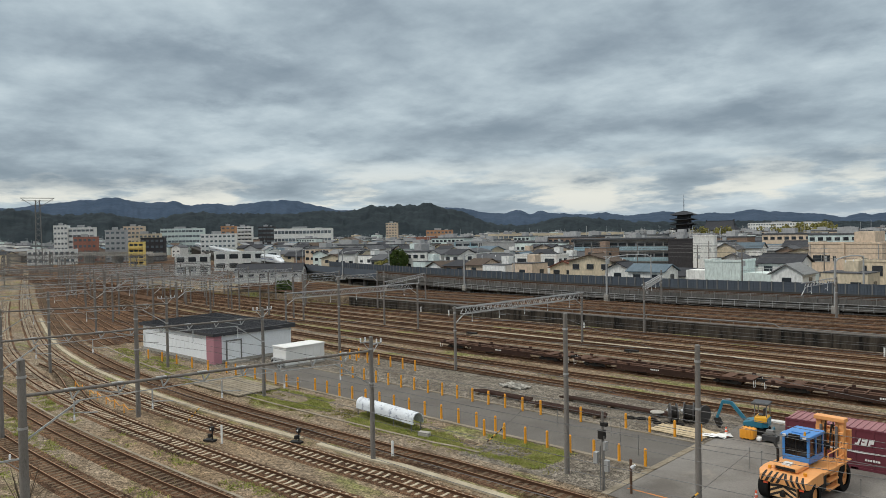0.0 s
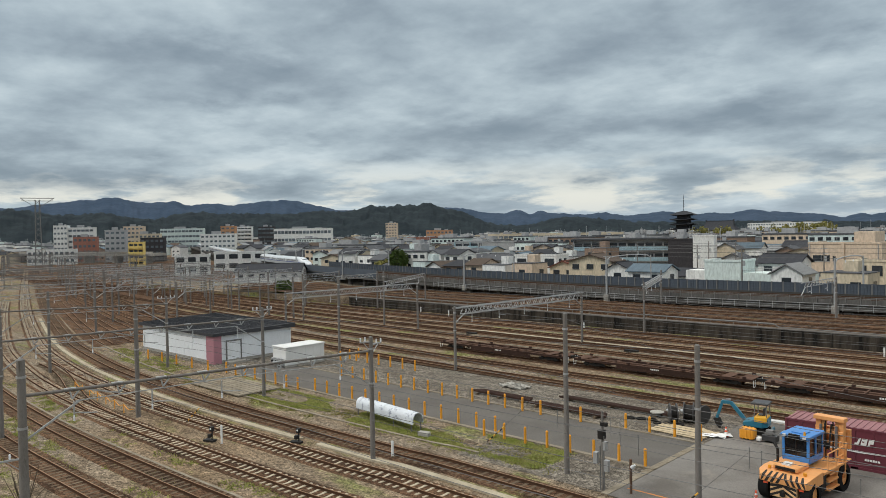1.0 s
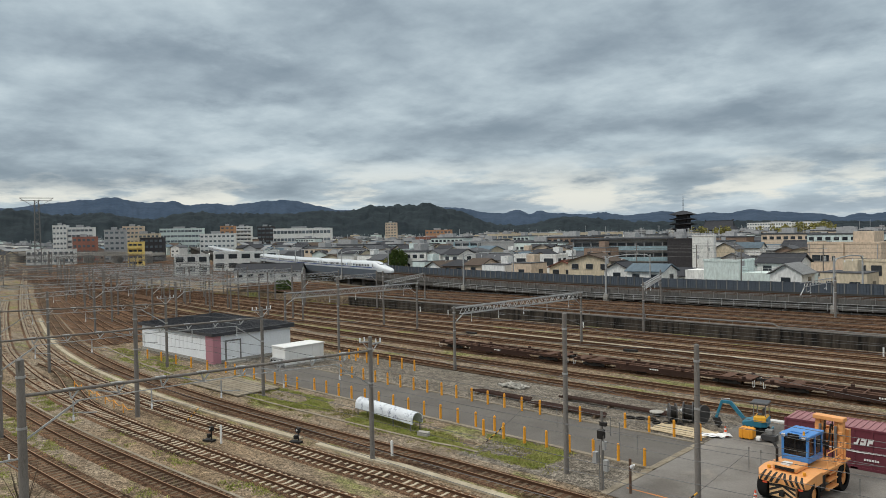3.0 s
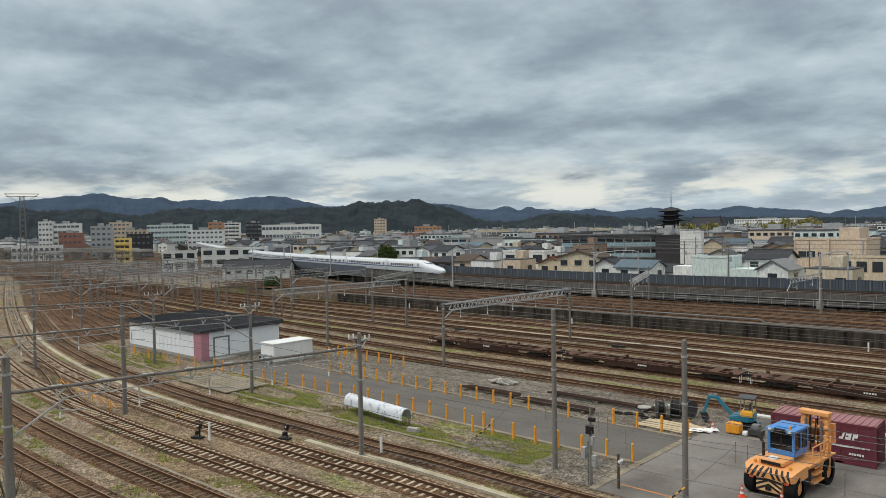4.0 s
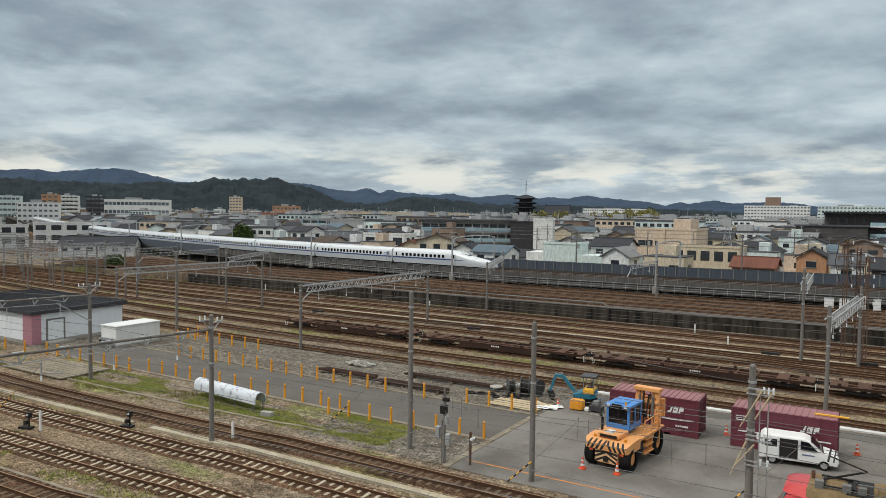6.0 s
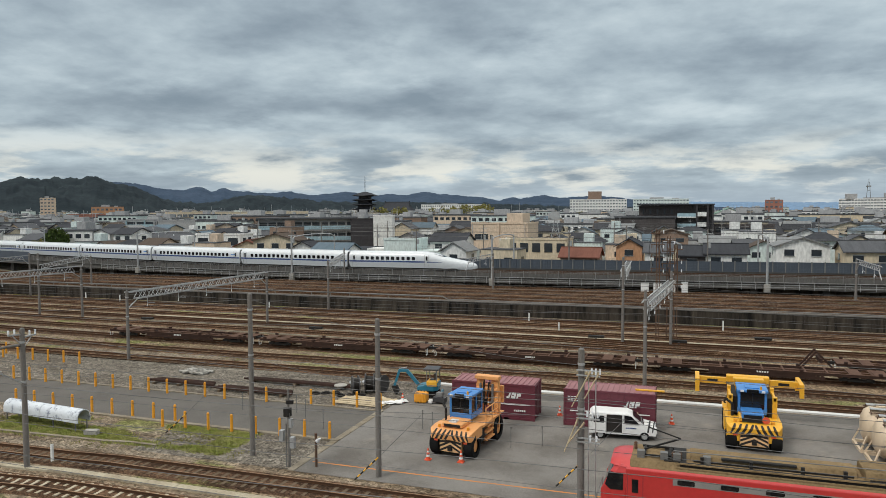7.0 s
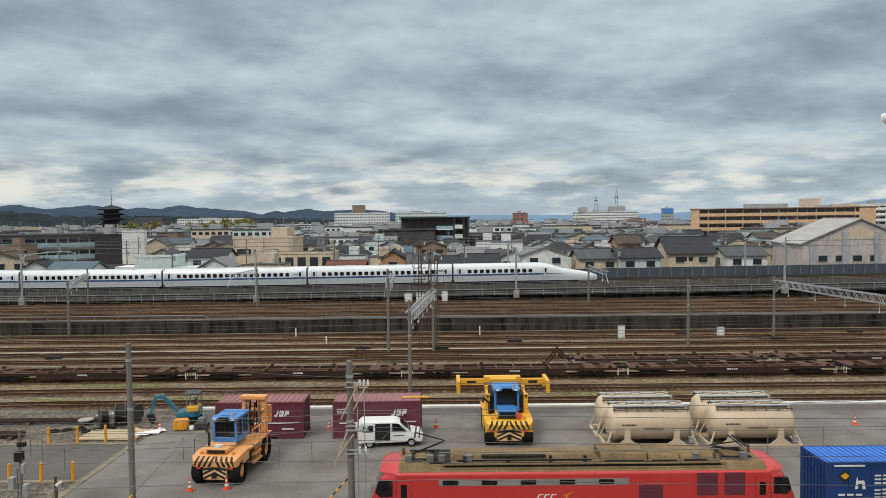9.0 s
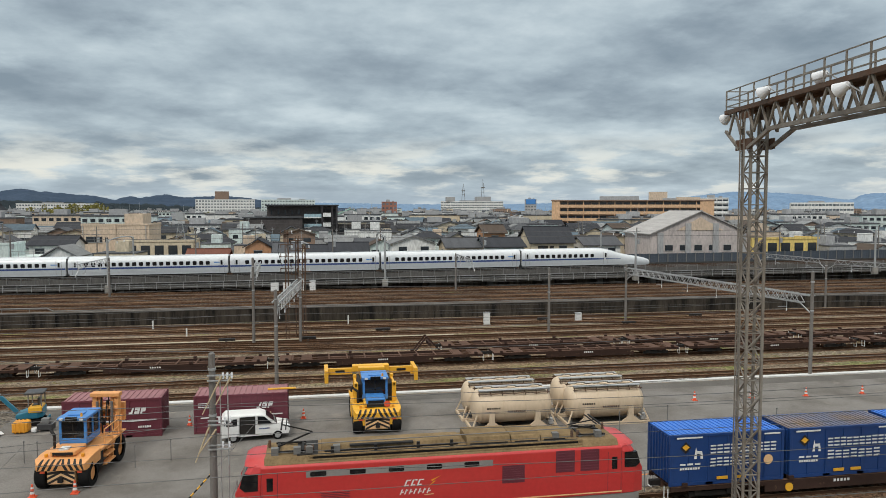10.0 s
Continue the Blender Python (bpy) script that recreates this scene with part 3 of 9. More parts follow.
def railway_track(pts, kind, label, pieces=(0, 0), worn=True, z=0.0, sunk=0.0, bed=False, fill=0.015, half=1.15):
    t = thing("railway_track", pose(0, 0, 0), label, "railway track", "yard tracks", "structure")
    web, head = Mesh(), Mesh()
    rails(pts, z + 0.09, web, head)
    part("rail", web, "rust", t, "rusty steel rails")
    part("rail_head", head, "railtop" if worn else "rust", t, "worn running surface of the rails")
    sm, mt = sleeper_mesh(kind)
    if bed:
        bm = Mesh()
        rings = []
        for i, p in enumerate(pts):
            d = (pts[min(i + 1, len(pts) - 1)] - pts[max(i - 1, 0)]).normalized()
            n = Vector((-d.y, d.x, 0))
            rings.append([p + n * o + Vector((0, 0, z + h)) for o, h in ((-half - 0.35, -0.05), (-half, fill), (half, fill), (half + 0.35, -0.05))])
        part("ballast_bed", bm.loft(rings), "bed", t, "rust stained ballast")
    me = sm.data("sleeper", MT[mt])
    rest = Mesh()
    rng = random.Random(len(pts))
    for p, d in resample(pts, 0.62):
        m = Matrix.Translation(p + Vector((0, 0, z - sunk + rng.uniform(-0.03, 0.005)))) @ Matrix.Rotation(math.atan2(d.y, d.x) + rng.uniform(-0.02, 0.02), 4, "Z")
        if pieces[0] < p.x < pieces[1]:
            share("sleeper", me, t, m)
        else:
            rest.add([m @ Vector(v) for v in sm.v], sm.f)
    if rest.v:
        part("sleepers", rest, mt, t)["kind"] = "stuff"
    return t


NEAR = ((16.75, -160, 30, "wood", 1.0, (0, 0)), (20.75, -200, 30, "wood", 1.0, (-60, -35)), (25.0, -200, 40, "concrete", 1.0, (-85, -20)), (29.4, -420, 60, "concrete", 1.0, (-75, -10)), (33.55, -420, 130, "wood", 1.0, (-75, -5)))
FAR = ((59.0, 0.50), (63.4, 0.44), (68.3, 0.38), (72.7, 0.32), (77.2, 0.26), (81.4, 0.20), (85.6, 0.14), (90.3, 0.07), (94.2, 0.02))


def build_tracks():
    for base, x0, x1, kind, w, pc in NEAR:
        railway_track(track_line(base, x0, x1, w), kind, "railway track with %s sleepers in ballast" % ("pale concrete" if kind == "concrete" else "old timber"), pc, bed=True, fill=0.062 if kind == "wood" else 0.05)
    for i, (base, w) in enumerate(FAR):
        x0 = -520 if i not in (1, 3) else -160
        railway_track(track_line(base, x0, 190, w, 6.0), "wood", "rusty yard track with timber sleepers in ballast", worn=i % 3 != 2, sunk=0.055, bed=True, half=1.3, fill=0.012 + 0.004 * i)
    for base in (99.6, 103.4, 107.8, 112.2, 116.0):
        railway_track(track_line(base, -175, 190, 0.0, 12.0, 0.0), "wood", "rusty main line track on the raised bed", z=1.75, sunk=0.05, bed=True)
    for k, (base, w) in enumerate(((37.5, 0.97), (41.5, 0.90), (45.5, 0.82), (49.5, 0.73), (54.0, 0.62), (11.5, 1.0), (7.0, 1.0))):
        railway_track(track_line(base, -520, -104 if base > 20 else -60, w, 6.0), "wood", "rusty siding in the far throat of the yard", worn=base % 2 > 0.9, sunk=0.04, bed=True, half=1.7, fill=0.05 + 0.004 * k)
    # crossovers
    for x0, y0, x1, y1 in ((-30, 81.4, 14, 77.2), (20, 90.3, 62, 85.6), (-95, 29.6, -62, 24.2), (-150, 63, -110, 72), (-190, 74, -140, 66), (-240, 84, -180, 76)):
        pts = [Vector((x0 + (x1 - x0) * u, y0 + (y1 - y0) * (3 * u * u - 2 * u ** 3), 0)) for u in [k / 14 for k in range(15)]]
        railway_track(pts, "wood", "curved crossover track between yard tracks", sunk=0.04)


# ---- viaduct and bullet train ----
LINE = [Vector(p) for p in spline([(-1000, 495, 10.5), (-900, 450, 9.5), (-700, 360, 7.5), (-560, 297, 6.1), (-430, 240, 4.8), (-330, 198, 3.8), (-255, 169, 3.5), (-215, 155.5, 3.5), (-166, 141.5, 3.5), (-121, 131.5, 3.5), (-80, 126.2, 3.45), (-40, 125, 3.55), (60, 125, 4.2), (200, 125, 5.0), (420, 125, 5.5)], 24)]
ARC = [0.0]
for _a, _b in zip(LINE, LINE[1:]):
    ARC.append(ARC[-1] + (_b - _a).length)
ORIGIN = min(range(len(LINE)), key=lambda i: abs(LINE[i].x))


def on_line(s):
    """The point of the line at s metres past the place abreast of the camera."""
    s += ARC[ORIGIN]
    k = 0
    lo, hi = 0, len(ARC) - 2
    while lo < hi:
        mid = (lo + hi + 1) // 2
        if ARC[mid] <= s:
            lo = mid
        else:
            hi = mid - 1
    k = lo
    return LINE[k].lerp(LINE[k + 1], (s - ARC[k]) / (ARC[k + 1] - ARC[k]))


def line_frame(s):
    p, q = on_line(s - 0.5), on_line(s + 0.5)
    d = (q - p).normalized()
    return on_line(s), d, Vector((-d.y, d.x, 0)).normalized()


def along(mb, prof, s0, s1, step=6.0):
    """Sweeps a profile (across, up) along the line."""
    n = max(1, int((s1 - s0) / step))
    rings = []
    for i in range(n + 1):
        p, d, side = line_frame(s0 + (s1 - s0) * i / n)
        rings.append([p + side * a + Vector((0, 0, b)) for a, b in prof])
    return mb.loft(rings)


def build_viaduct():
    v = Mesh()
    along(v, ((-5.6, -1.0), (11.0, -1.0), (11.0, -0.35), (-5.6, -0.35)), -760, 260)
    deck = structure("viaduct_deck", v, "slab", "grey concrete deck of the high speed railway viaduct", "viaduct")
    p = Mesh()
    along(p, ((-5.6, -0.35), (-5.3, -0.35), (-5.3, 0.36), (-5.6, 0.36)), -760, 260)
    part("parapet", p, "parapet", deck, "stained grey concrete parapet")
    lg = Mesh()
    along(lg, ((-6.0, -0.42), (-5.61, -0.42), (-5.61, -0.3), (-6.0, -0.3)), -230, 260)
    part("ledge", lg, "parapet", deck, "pale cable ledge along the parapet")
    fa = Mesh()
    along(fa, ((-5.72, -1.35), (-5.62, -1.35), (-5.62, -0.43), (-5.72, -0.43)), -230, 260)
    part("fascia", fa, "parapet", deck, "sooty edge girder")
    rl = Mesh()
    for zz in (0.46, 0.68):
        along(rl, ((-5.55, zz), (-5.47, zz), (-5.47, zz + 0.06), (-5.55, zz + 0.06)), -230, 260)
    for s in range(-230, 260, 2):
        q, d, n = line_frame(s)
        rl.bar(q + n * -5.66 + Vector((0, 0, -0.3)), q + n * -5.66 + Vector((0, 0, 0.76)), 0.1)
    part("guard_rail", rl, "dsteel", deck, "grey steel guard rail on posts")
    lf = Mesh()
    for zz in (-0.95, -0.6, -0.25):
        along(lf, ((-7.25, zz), (-7.19, zz), (-7.19, zz + 0.05), (-7.25, zz + 0.05)), -120, 260)
    for s in range(-120, 260, 2):
        q, d, n = line_frame(s)
        lf.bar(q + n * -7.22 + Vector((0, 0, -1.3)), q + n * -7.22 + Vector((0, 0, -0.18)), 0.06)
    part("lower_fence", lf, "steel", deck, "thin grey fence below the parapet")
    for s in range(-740, 260, 10):
        q, d, n = line_frame(s)
        zb = -q.z
        c = Mesh()
        for a in (-4.2, 8.5):
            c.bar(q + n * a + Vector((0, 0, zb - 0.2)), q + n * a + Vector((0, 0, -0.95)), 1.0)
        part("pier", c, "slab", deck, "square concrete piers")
    # added dark sheet that gives the open space below the deck its shade
    back = Mesh()
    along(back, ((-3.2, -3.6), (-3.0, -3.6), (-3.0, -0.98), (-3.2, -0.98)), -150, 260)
    part("deck_shade_sheet", back, "wallc", deck, "dark sheet standing in for shade under the deck")
    tr = Mesh()
    for a in (-0.72, 0.72, 3.6 + 0.08, 5.04 + 0.08):
        along(tr, ((a - 0.04, -0.25), (a + 0.04, -0.25), (a + 0.04, -0.02), (a - 0.04, -0.02)), -700, 260, 10)
    part("rail", tr, "rust", deck)
    sl = Mesh()
    along(sl, ((-1.6, -0.36), (6.4, -0.36), (6.4, -0.22), (-1.6, -0.22)), -700, 260, 10)
    part("track_slab", sl, "slab", deck)
    # barrier on the far side, in panels between posts
    bar = thing("noise_barrier", pose(0, 0, 0), "blue-grey metal noise barrier in panels along the viaduct", "noise barrier", kind="structure")
    step, near = 2.0, 0
    pan = Mesh().box(-0.96, 0.96, -0.05, 0.05, 0.0, 1.75)
    for zz in (0.0, 0.56, 1.12, 1.68):
        pan.box(-0.97, 0.97, -0.09, 0.0, zz, zz + 0.07)
    for k in range(4):
        pan.box(-0.75 + k * 0.48, -0.69 + k * 0.48, -0.12, -0.05, 0.02, 1.72)
    me = pan.data("panel", MT["barrier"])
    post = Mesh().box(-0.09, 0.09, -0.14, 0.1, 0.0, 1.82)
    mp = post.data("post", MT["dsteel"])
    s = -222.0
    while s < 250:
        q, d, n = line_frame(s)
        m = Matrix.Translation(q + n * 9.4 + Vector((0, 0, -0.05))) @ Matrix.Rotation(math.atan2(d.y, d.x), 4, "Z")
        share("panel", me, bar, m @ pose(1.0, 0, 0))
        share("post", mp, bar, m)
        s += step
    base = Mesh()
    along(base, ((9.2, -0.35), (9.7, -0.35), (9.7, -0.06), (9.2, -0.06)), -222, 250)
    part("plinth", base, "slab", bar)
    # plain near-side wall on the curve
    nw = Mesh()
    along(nw, ((-5.75, -0.9), (-5.6, -0.9), (-5.6, 1.55), (-5.75, 1.55)), -228, -150)
    structure("wall_curve", nw, "barrier", "plain grey sheet wall beside the curving viaduct", "wall")


def ring_car(x, w, z0, zt, hw, k=1.0):
    """A section of a car at x: half width hw, floor z0, roof zt."""
    h = zt - z0
    return [(x, -hw * 0.86, z0), (x, hw * 0.86, z0), (x, hw, z0 + 0.28 * h), (x, hw, z0 + 0.62 * h), (x, hw * 0.93, z0 + 0.80 * h), (x, hw * 0.74, z0 + 0.93 * h), (x, hw * 0.36, zt),
            (x, -hw * 0.36, zt), (x, -hw * 0.74, z0 + 0.93 * h), (x, -hw * 0.93, z0 + 0.80 * h), (x, -hw, z0 + 0.62 * h), (x, -hw, z0 + 0.28 * h)]


def train_car(nose):
    """One 25 m car, its middle at the origin, nose towards +x."""
    c = thing("bullet_train_car", pose(0, 0, -50), "white high speed train car with navy stripe" + (" and long pointed nose" if nose else ""), "train car", "cars of the bullet train")
    b = Mesh()
    if nose:
        secs = [(-12.35, 0.85, 3.6, 1.68), (-12.33, 0.85, 3.6, 1.68), (-12.2, 0.85, 3.6, 1.68), (1.6, 0.85, 3.6, 1.68), (3.2, 0.8, 3.52, 1.67), (5.0, 0.7, 3.15, 1.62), (6.5, 0.53, 2.65, 1.55), (8.2, 0.45, 2.3, 1.44), (10.0, 0.42, 2.0, 1.28), (11.4, 0.42, 1.72, 1.02), (12.2, 0.48, 1.42, 0.68), (12.5, 0.62, 1.12, 0.38)]
        b.loft([ring_car(x, 0, z0, zt, hw) for x, z0, zt, hw in secs])
    else:
        b.loft([ring_car(x, 0, 0.85, 3.6, 1.68) for x in (-12.35, -12.33, -12.2, 12.2, 12.33, 12.35)])
    part("body", b, "trainwhite", c, "glossy white body shell", smooth=True)
    sk = Mesh()
    x1 = 9.5 if nose else 12.2
    sk.prism(((-1.4, 0.6), (1.4, 0.6), (1.44, 0.87), (-1.44, 0.87)), -12.2, x1)
    part("underframe", sk, "trainwhite", c, "white underfloor skirt")
    # black box draws the shaded gap between skirt and track
    part("underfloor_shade", Mesh().box(-12.0, x1 - 0.4, -1.3, 1.3, 0.1, 0.6), "black", c, "black box standing in for shade under the floor")
    end = 2.2 if nose else 12.3
    for sy in (-1, 1):
        st = Mesh()
        st.box(-12.3, end, sy * 1.684 - 0.006, sy * 1.684 + 0.006, 1.6, 1.86)
        if nose:
            st.add([(2.2, sy * 1.69, 1.6), (2.2, sy * 1.69, 1.86), (6.4, sy * 1.60, 1.70), (6.4, sy * 1.60, 1.66)], [(0, 1, 2, 3)])
        part("stripe", st, "blueline", c, "navy stripe")
        n = 11 if nose else 19
        x = -9.6
        rest = Mesh()
        for i in range(n):
            w = Mesh()
            w.add([(x + a, sy * 1.686, 2.02 + z) for a, z in ((-0.32, 0.1), (-0.24, 0.0), (0.24, 0.0), (0.32, 0.1), (0.32, 0.52), (0.24, 0.62), (-0.24, 0.62), (-0.32, 0.52))] + [(x + a, sy * 1.60, 2.02 + z) for a, z in ((-0.32, 0.1), (-0.24, 0.0), (0.24, 0.0), (0.32, 0.1), (0.32, 0.52), (0.24, 0.62), (-0.24, 0.62), (-0.32, 0.52))], [tuple(range(8))] + [(i2, (i2 + 1) % 8, 8 + (i2 + 1) % 8, 8 + i2) for i2 in range(8)])
            if sy < 0:
                part("window", w, "glass", c)
            else:
                rest.add(w.v, w.f)
            x += 1.04
        for dx in ((-11.3, 3.4) if nose else (-11.3, 11.3)):
            dw = Mesh().box(dx - 0.16, dx + 0.16, sy * 1.687 - 0.02, sy * 1.687, 2.0, 2.75)
            part("door_window", dw, "glass", c)
            fr = Mesh()
            for a in (-0.4, 0.4):
                fr.box(dx + a - 0.02, dx + a + 0.02, sy * 1.686 - 0.01, sy * 1.686, 0.75, 3.0)
            part("door_seam", fr, "grey", c)
        if rest.v:
            part("far_windows", rest, "glass", c)["kind"] = "stuff"
        if not nose:
            lg = Mesh().box(10.1, 11.1, sy * 1.688 - 0.004, sy * 1.688 + 0.004, 2.34, 2.48)
            part("emblem", lg, "cab", c, "small blue emblem")
    if nose:
        cw = Mesh().loft([[(x, -w2, z), (x, w2, z), (x, w2 * 0.7, z + 0.02), (x, -w2 * 0.7, z + 0.02)] for x, w2, z in ((4.6, 0.95, 3.18), (5.4, 0.92, 2.98), (6.6, 0.72, 2.62))])
        part("cab_window", cw, "glass", c, "black cab windscreen")
    else:
        g = Mesh().box(12.3, 12.7, -1.35, 1.35, 0.6, 3.35)
        part("gangway", g, "dark", c, "dark bellows between cars")
        part("roof_unit", Mesh().box(-8, 7.7, -0.8, 0.8, 3.5, 3.615), "trainwhite", c, "low white roof fairing")
    for bx in (-8.75, 8.75 if not nose else 5.6):
        wh = Mesh()
        for dx in (-1.25, 1.25):
            for sy in (-0.75, 0.75):
                wh.tube((bx + dx, sy - 0.07, 0.43), (bx + dx, sy + 0.07, 0.43), 0.43, n=14)
        wh.box(bx - 1.7, bx + 1.7, -1.2, 1.2, 0.3, 0.55)
        part("bogie", wh, "black", c, "dark bogie with wheels")
    return c


NOSE_AT = ((0.0, 712.0), (0.5, 730.6), (1.0, 748.2), (1.5, 765.2), (2.0, 781.7), (2.5, 797.8), (4.0, 843.8), (4.5, 858.1), (5.0, 872.3), (6.5, 914.3), (7.0, 928.5), (7.5, 943.25), (8.0, 958.6), (8.5, 974.2), (9.0, 990.55), (9.5, 1007.8), (10.0, 1025.6))
NOSE_ZERO = 964.3
CARS = []


def build_train():
    head = train_car(True)
    car = train_car(False)
    CARS.append(head)
    CARS.append(car)
    for i in range(14):
        CARS.append(copy_thing(car, pose(0, 0, -50)))


def motions():
    for i, c in enumerate(CARS):
        rows = []
        for t, s in NOSE_AT:
            mid = s - NOSE_ZERO - 12.5 - 25.0 * i
            a, b = on_line(mid - 8.7), on_line(mid + 8.7)
            d = (b - a).normalized()
            p = a.lerp(b, 0.5)
            rows.append((t, Matrix.Translation(p) @ Matrix.Rotation(math.atan2(d.y, d.x), 4, "Z") @ Matrix.Rotation(-math.asin(d.z), 4, "Y")))
        walk(c, rows)


build_ground()
build_tracks()
build_viaduct()
build_train()


def build_far_yard():
    """Dark oily ballast of the yard's far throat, between the sidings and the viaduct."""
    m = Mesh()
    xs = list(range(-560, -140, 20))
    pts = [(x, 34 + bend(x), 0.008) for x in xs] + [(x, max(min(LINE, key=lambda p: abs(p.x - x)).y - 8, 36 + bend(x)), 0.008) for x in xs]
    n = len(xs)
    m.add(pts, [(i, i + 1, n + i + 1, n + i) for i in range(n - 1)])
    structure("ground_far_throat", m, "bed", "dark rust-stained ballast of the far yard throat", "ground")


build_far_yard()


# ---- poles, gantries and wires ----
def insulator(mb, p, h=0.28, r=0.06):
    for i in range(4):
        z = h * i / 4
        mb.tube(Vector(p) + Vector((0, 0, z)), Vector(p) + Vector((0, 0, z + h / 5)), r, r * 0.6, 8)


def catenary_pole(x, y, h, z=0.0, r=0.17, arms=(), band=True, label="weathered grey concrete catenary pole with steel bands"):
    t = thing("catenary_pole", pose(x, y, z), label, "catenary pole", "catenary poles")
    part("shaft", Mesh().tube((0, 0, -0.3), (0, 0, h), r, r * 0.8, 14), "pole", t, smooth=True)
    if x > -100:
        part("cap", Mesh().tube((0, 0, h), (0, 0, h + 0.06), r * 0.75, r * 0.5, 12), "dsteel", t)
    if band:
        for zz in ((h * 0.62, h * 0.9) if r > 0.17 or x > -90 else (h * 0.8,)):
            part("band", Mesh().tube((0, 0, zz), (0, 0, zz + 0.12), r * 0.98, r * 0.98, 14), "steel", t, "galvanised clamp band")
    for az, ln, dy in arms:
        a = part("bracket", Mesh().bar((0, 0, az), (0, ln * dy, az + 0.05), 0.08).bar((0, 0, az - 0.7), (0, ln * dy * 0.7, az), 0.05), "steel", t, "galvanised bracket arm")
        for f in (0.55, 0.98):
            i = Mesh()
            insulator(i, (0, ln * dy * f, az + 0.08))
            part("insulator", i, "insul", a, "white porcelain insulator")
    return t


def portal(p, q, z, depth=0.55, style="warren", label="galvanised lattice beam spanning the tracks between poles", drops=3, material="steel", name="catenary_beam"):
    """A lattice beam from p to q at the height z."""
    t = thing(name, pose(0, 0, 0), label, "catenary beam", "catenary beams")
    a, b = Vector((*p, z)), Vector((*q, z))
    d = (b - a).normalized()
    n = Vector((-d.y, d.x, 0))
    L = (b - a).length
    if style == "box":
        offs = (-0.3, 0.3)
    else:
        offs = (0.0,)
    dn, up = Vector((0, 0, -depth / 2)), Vector((0, 0, depth / 2))
    if style == "near":
        # one tube with hanging brackets
        part("upper_chord", Mesh().tube(a + up, b + up, 0.085, 0.085, 8), "pole", t, "dull brown beam tube")
        k = max(4, int(L / 2.4))
        for i in range(k):
            u = a + d * (1.0 + (L - 2.0) * (i + 0.5) / k)
            g = Mesh().bar(u + up, u + dn * 0.6 + d * 0.12, 0.07).bar(u + up + d * 0.5, u + dn * 0.6 + d * 0.12, 0.07)
            if i % 2:
                g.bar(u + dn * 0.6 + d * 0.12, u + up - d * 1.7, 0.06)
            part("bracket", g, material, t, "galvanised hanging bracket")
            part("clamp", Mesh().bar(u + up * 1.25 - d * 0.25, u + up * 1.25 + d * 0.3, 0.2, 0.06), material, t)
        part("lower_chord", Mesh().bar(a + d * 2.4 + dn, a + d * (L * 0.55) + dn * 0.6, 0.05).bar(a + d * (L * 0.55) + dn * 0.6, b - d * 2.4 + dn, 0.05), material, t)
    else:
        for o in offs:
            part("upper_chord", Mesh().bar(a + n * o + up, b + n * o + up, 0.10), material, t)
            part("lower_chord", Mesh().bar(a + n * o + d * 1.2 + dn, b + n * o - d * 1.2 + dn, 0.08), material, t)
        w = Mesh()
        k = max(4, int(L / 1.3))
        for o in offs:
            for i in range(k):
                u, v, c = a + d * (1.2 + (L - 2.4) * i / k), a + d * (1.2 + (L - 2.4) * (i + 1) / k), a + d * (1.2 + (L - 2.4) * (i + 0.5) / k)
                w.bar(u + n * o + dn, c + n * o + up, 0.05)
                w.bar(c + n * o + up, v + n * o + dn, 0.05)
        if style == "box":
            for i in range(k + 1):
                u = a + d * (1.2 + (L - 2.4) * i / k)
                for s in (-1, 1):
                    w.bar(u + n * 0.3 + Vector((0, 0, s * depth / 2)), u - n * 0.3 + Vector((0, 0, s * depth / 2)), 0.05)
        part("lacing", w, material, t, "diagonal lacing bars")
    for e, s in ((a, 1), (b, -1)):
        part("knee_brace", Mesh().bar(e + Vector((0, 0, -2.0 if style == "near" else -1.3)), e + d * s * (2.6 if style == "near" else 1.5) + Vector((0, 0, -depth / 2)), 0.09), material, t)
    for i in range(drops):
        u = a + d * (L * (i + 0.6) / (drops + 0.2))
        h = part("hanger", Mesh().bar(u + Vector((0, 0, -depth / 2)), u + Vector((0, 0, -depth / 2 - 0.7)), 0.06).bar(u + Vector((0, 0, -depth / 2 - 0.6)), u + d * 1.1 + Vector((0, 0, -depth / 2 - 0.75)), 0.05), material, t)
        ins = Mesh()
        insulator(ins, u + Vector((0, 0, -depth / 2 - 1.0)))
        part("insulator", ins, "insul", h, "white porcelain insulator")
    return t


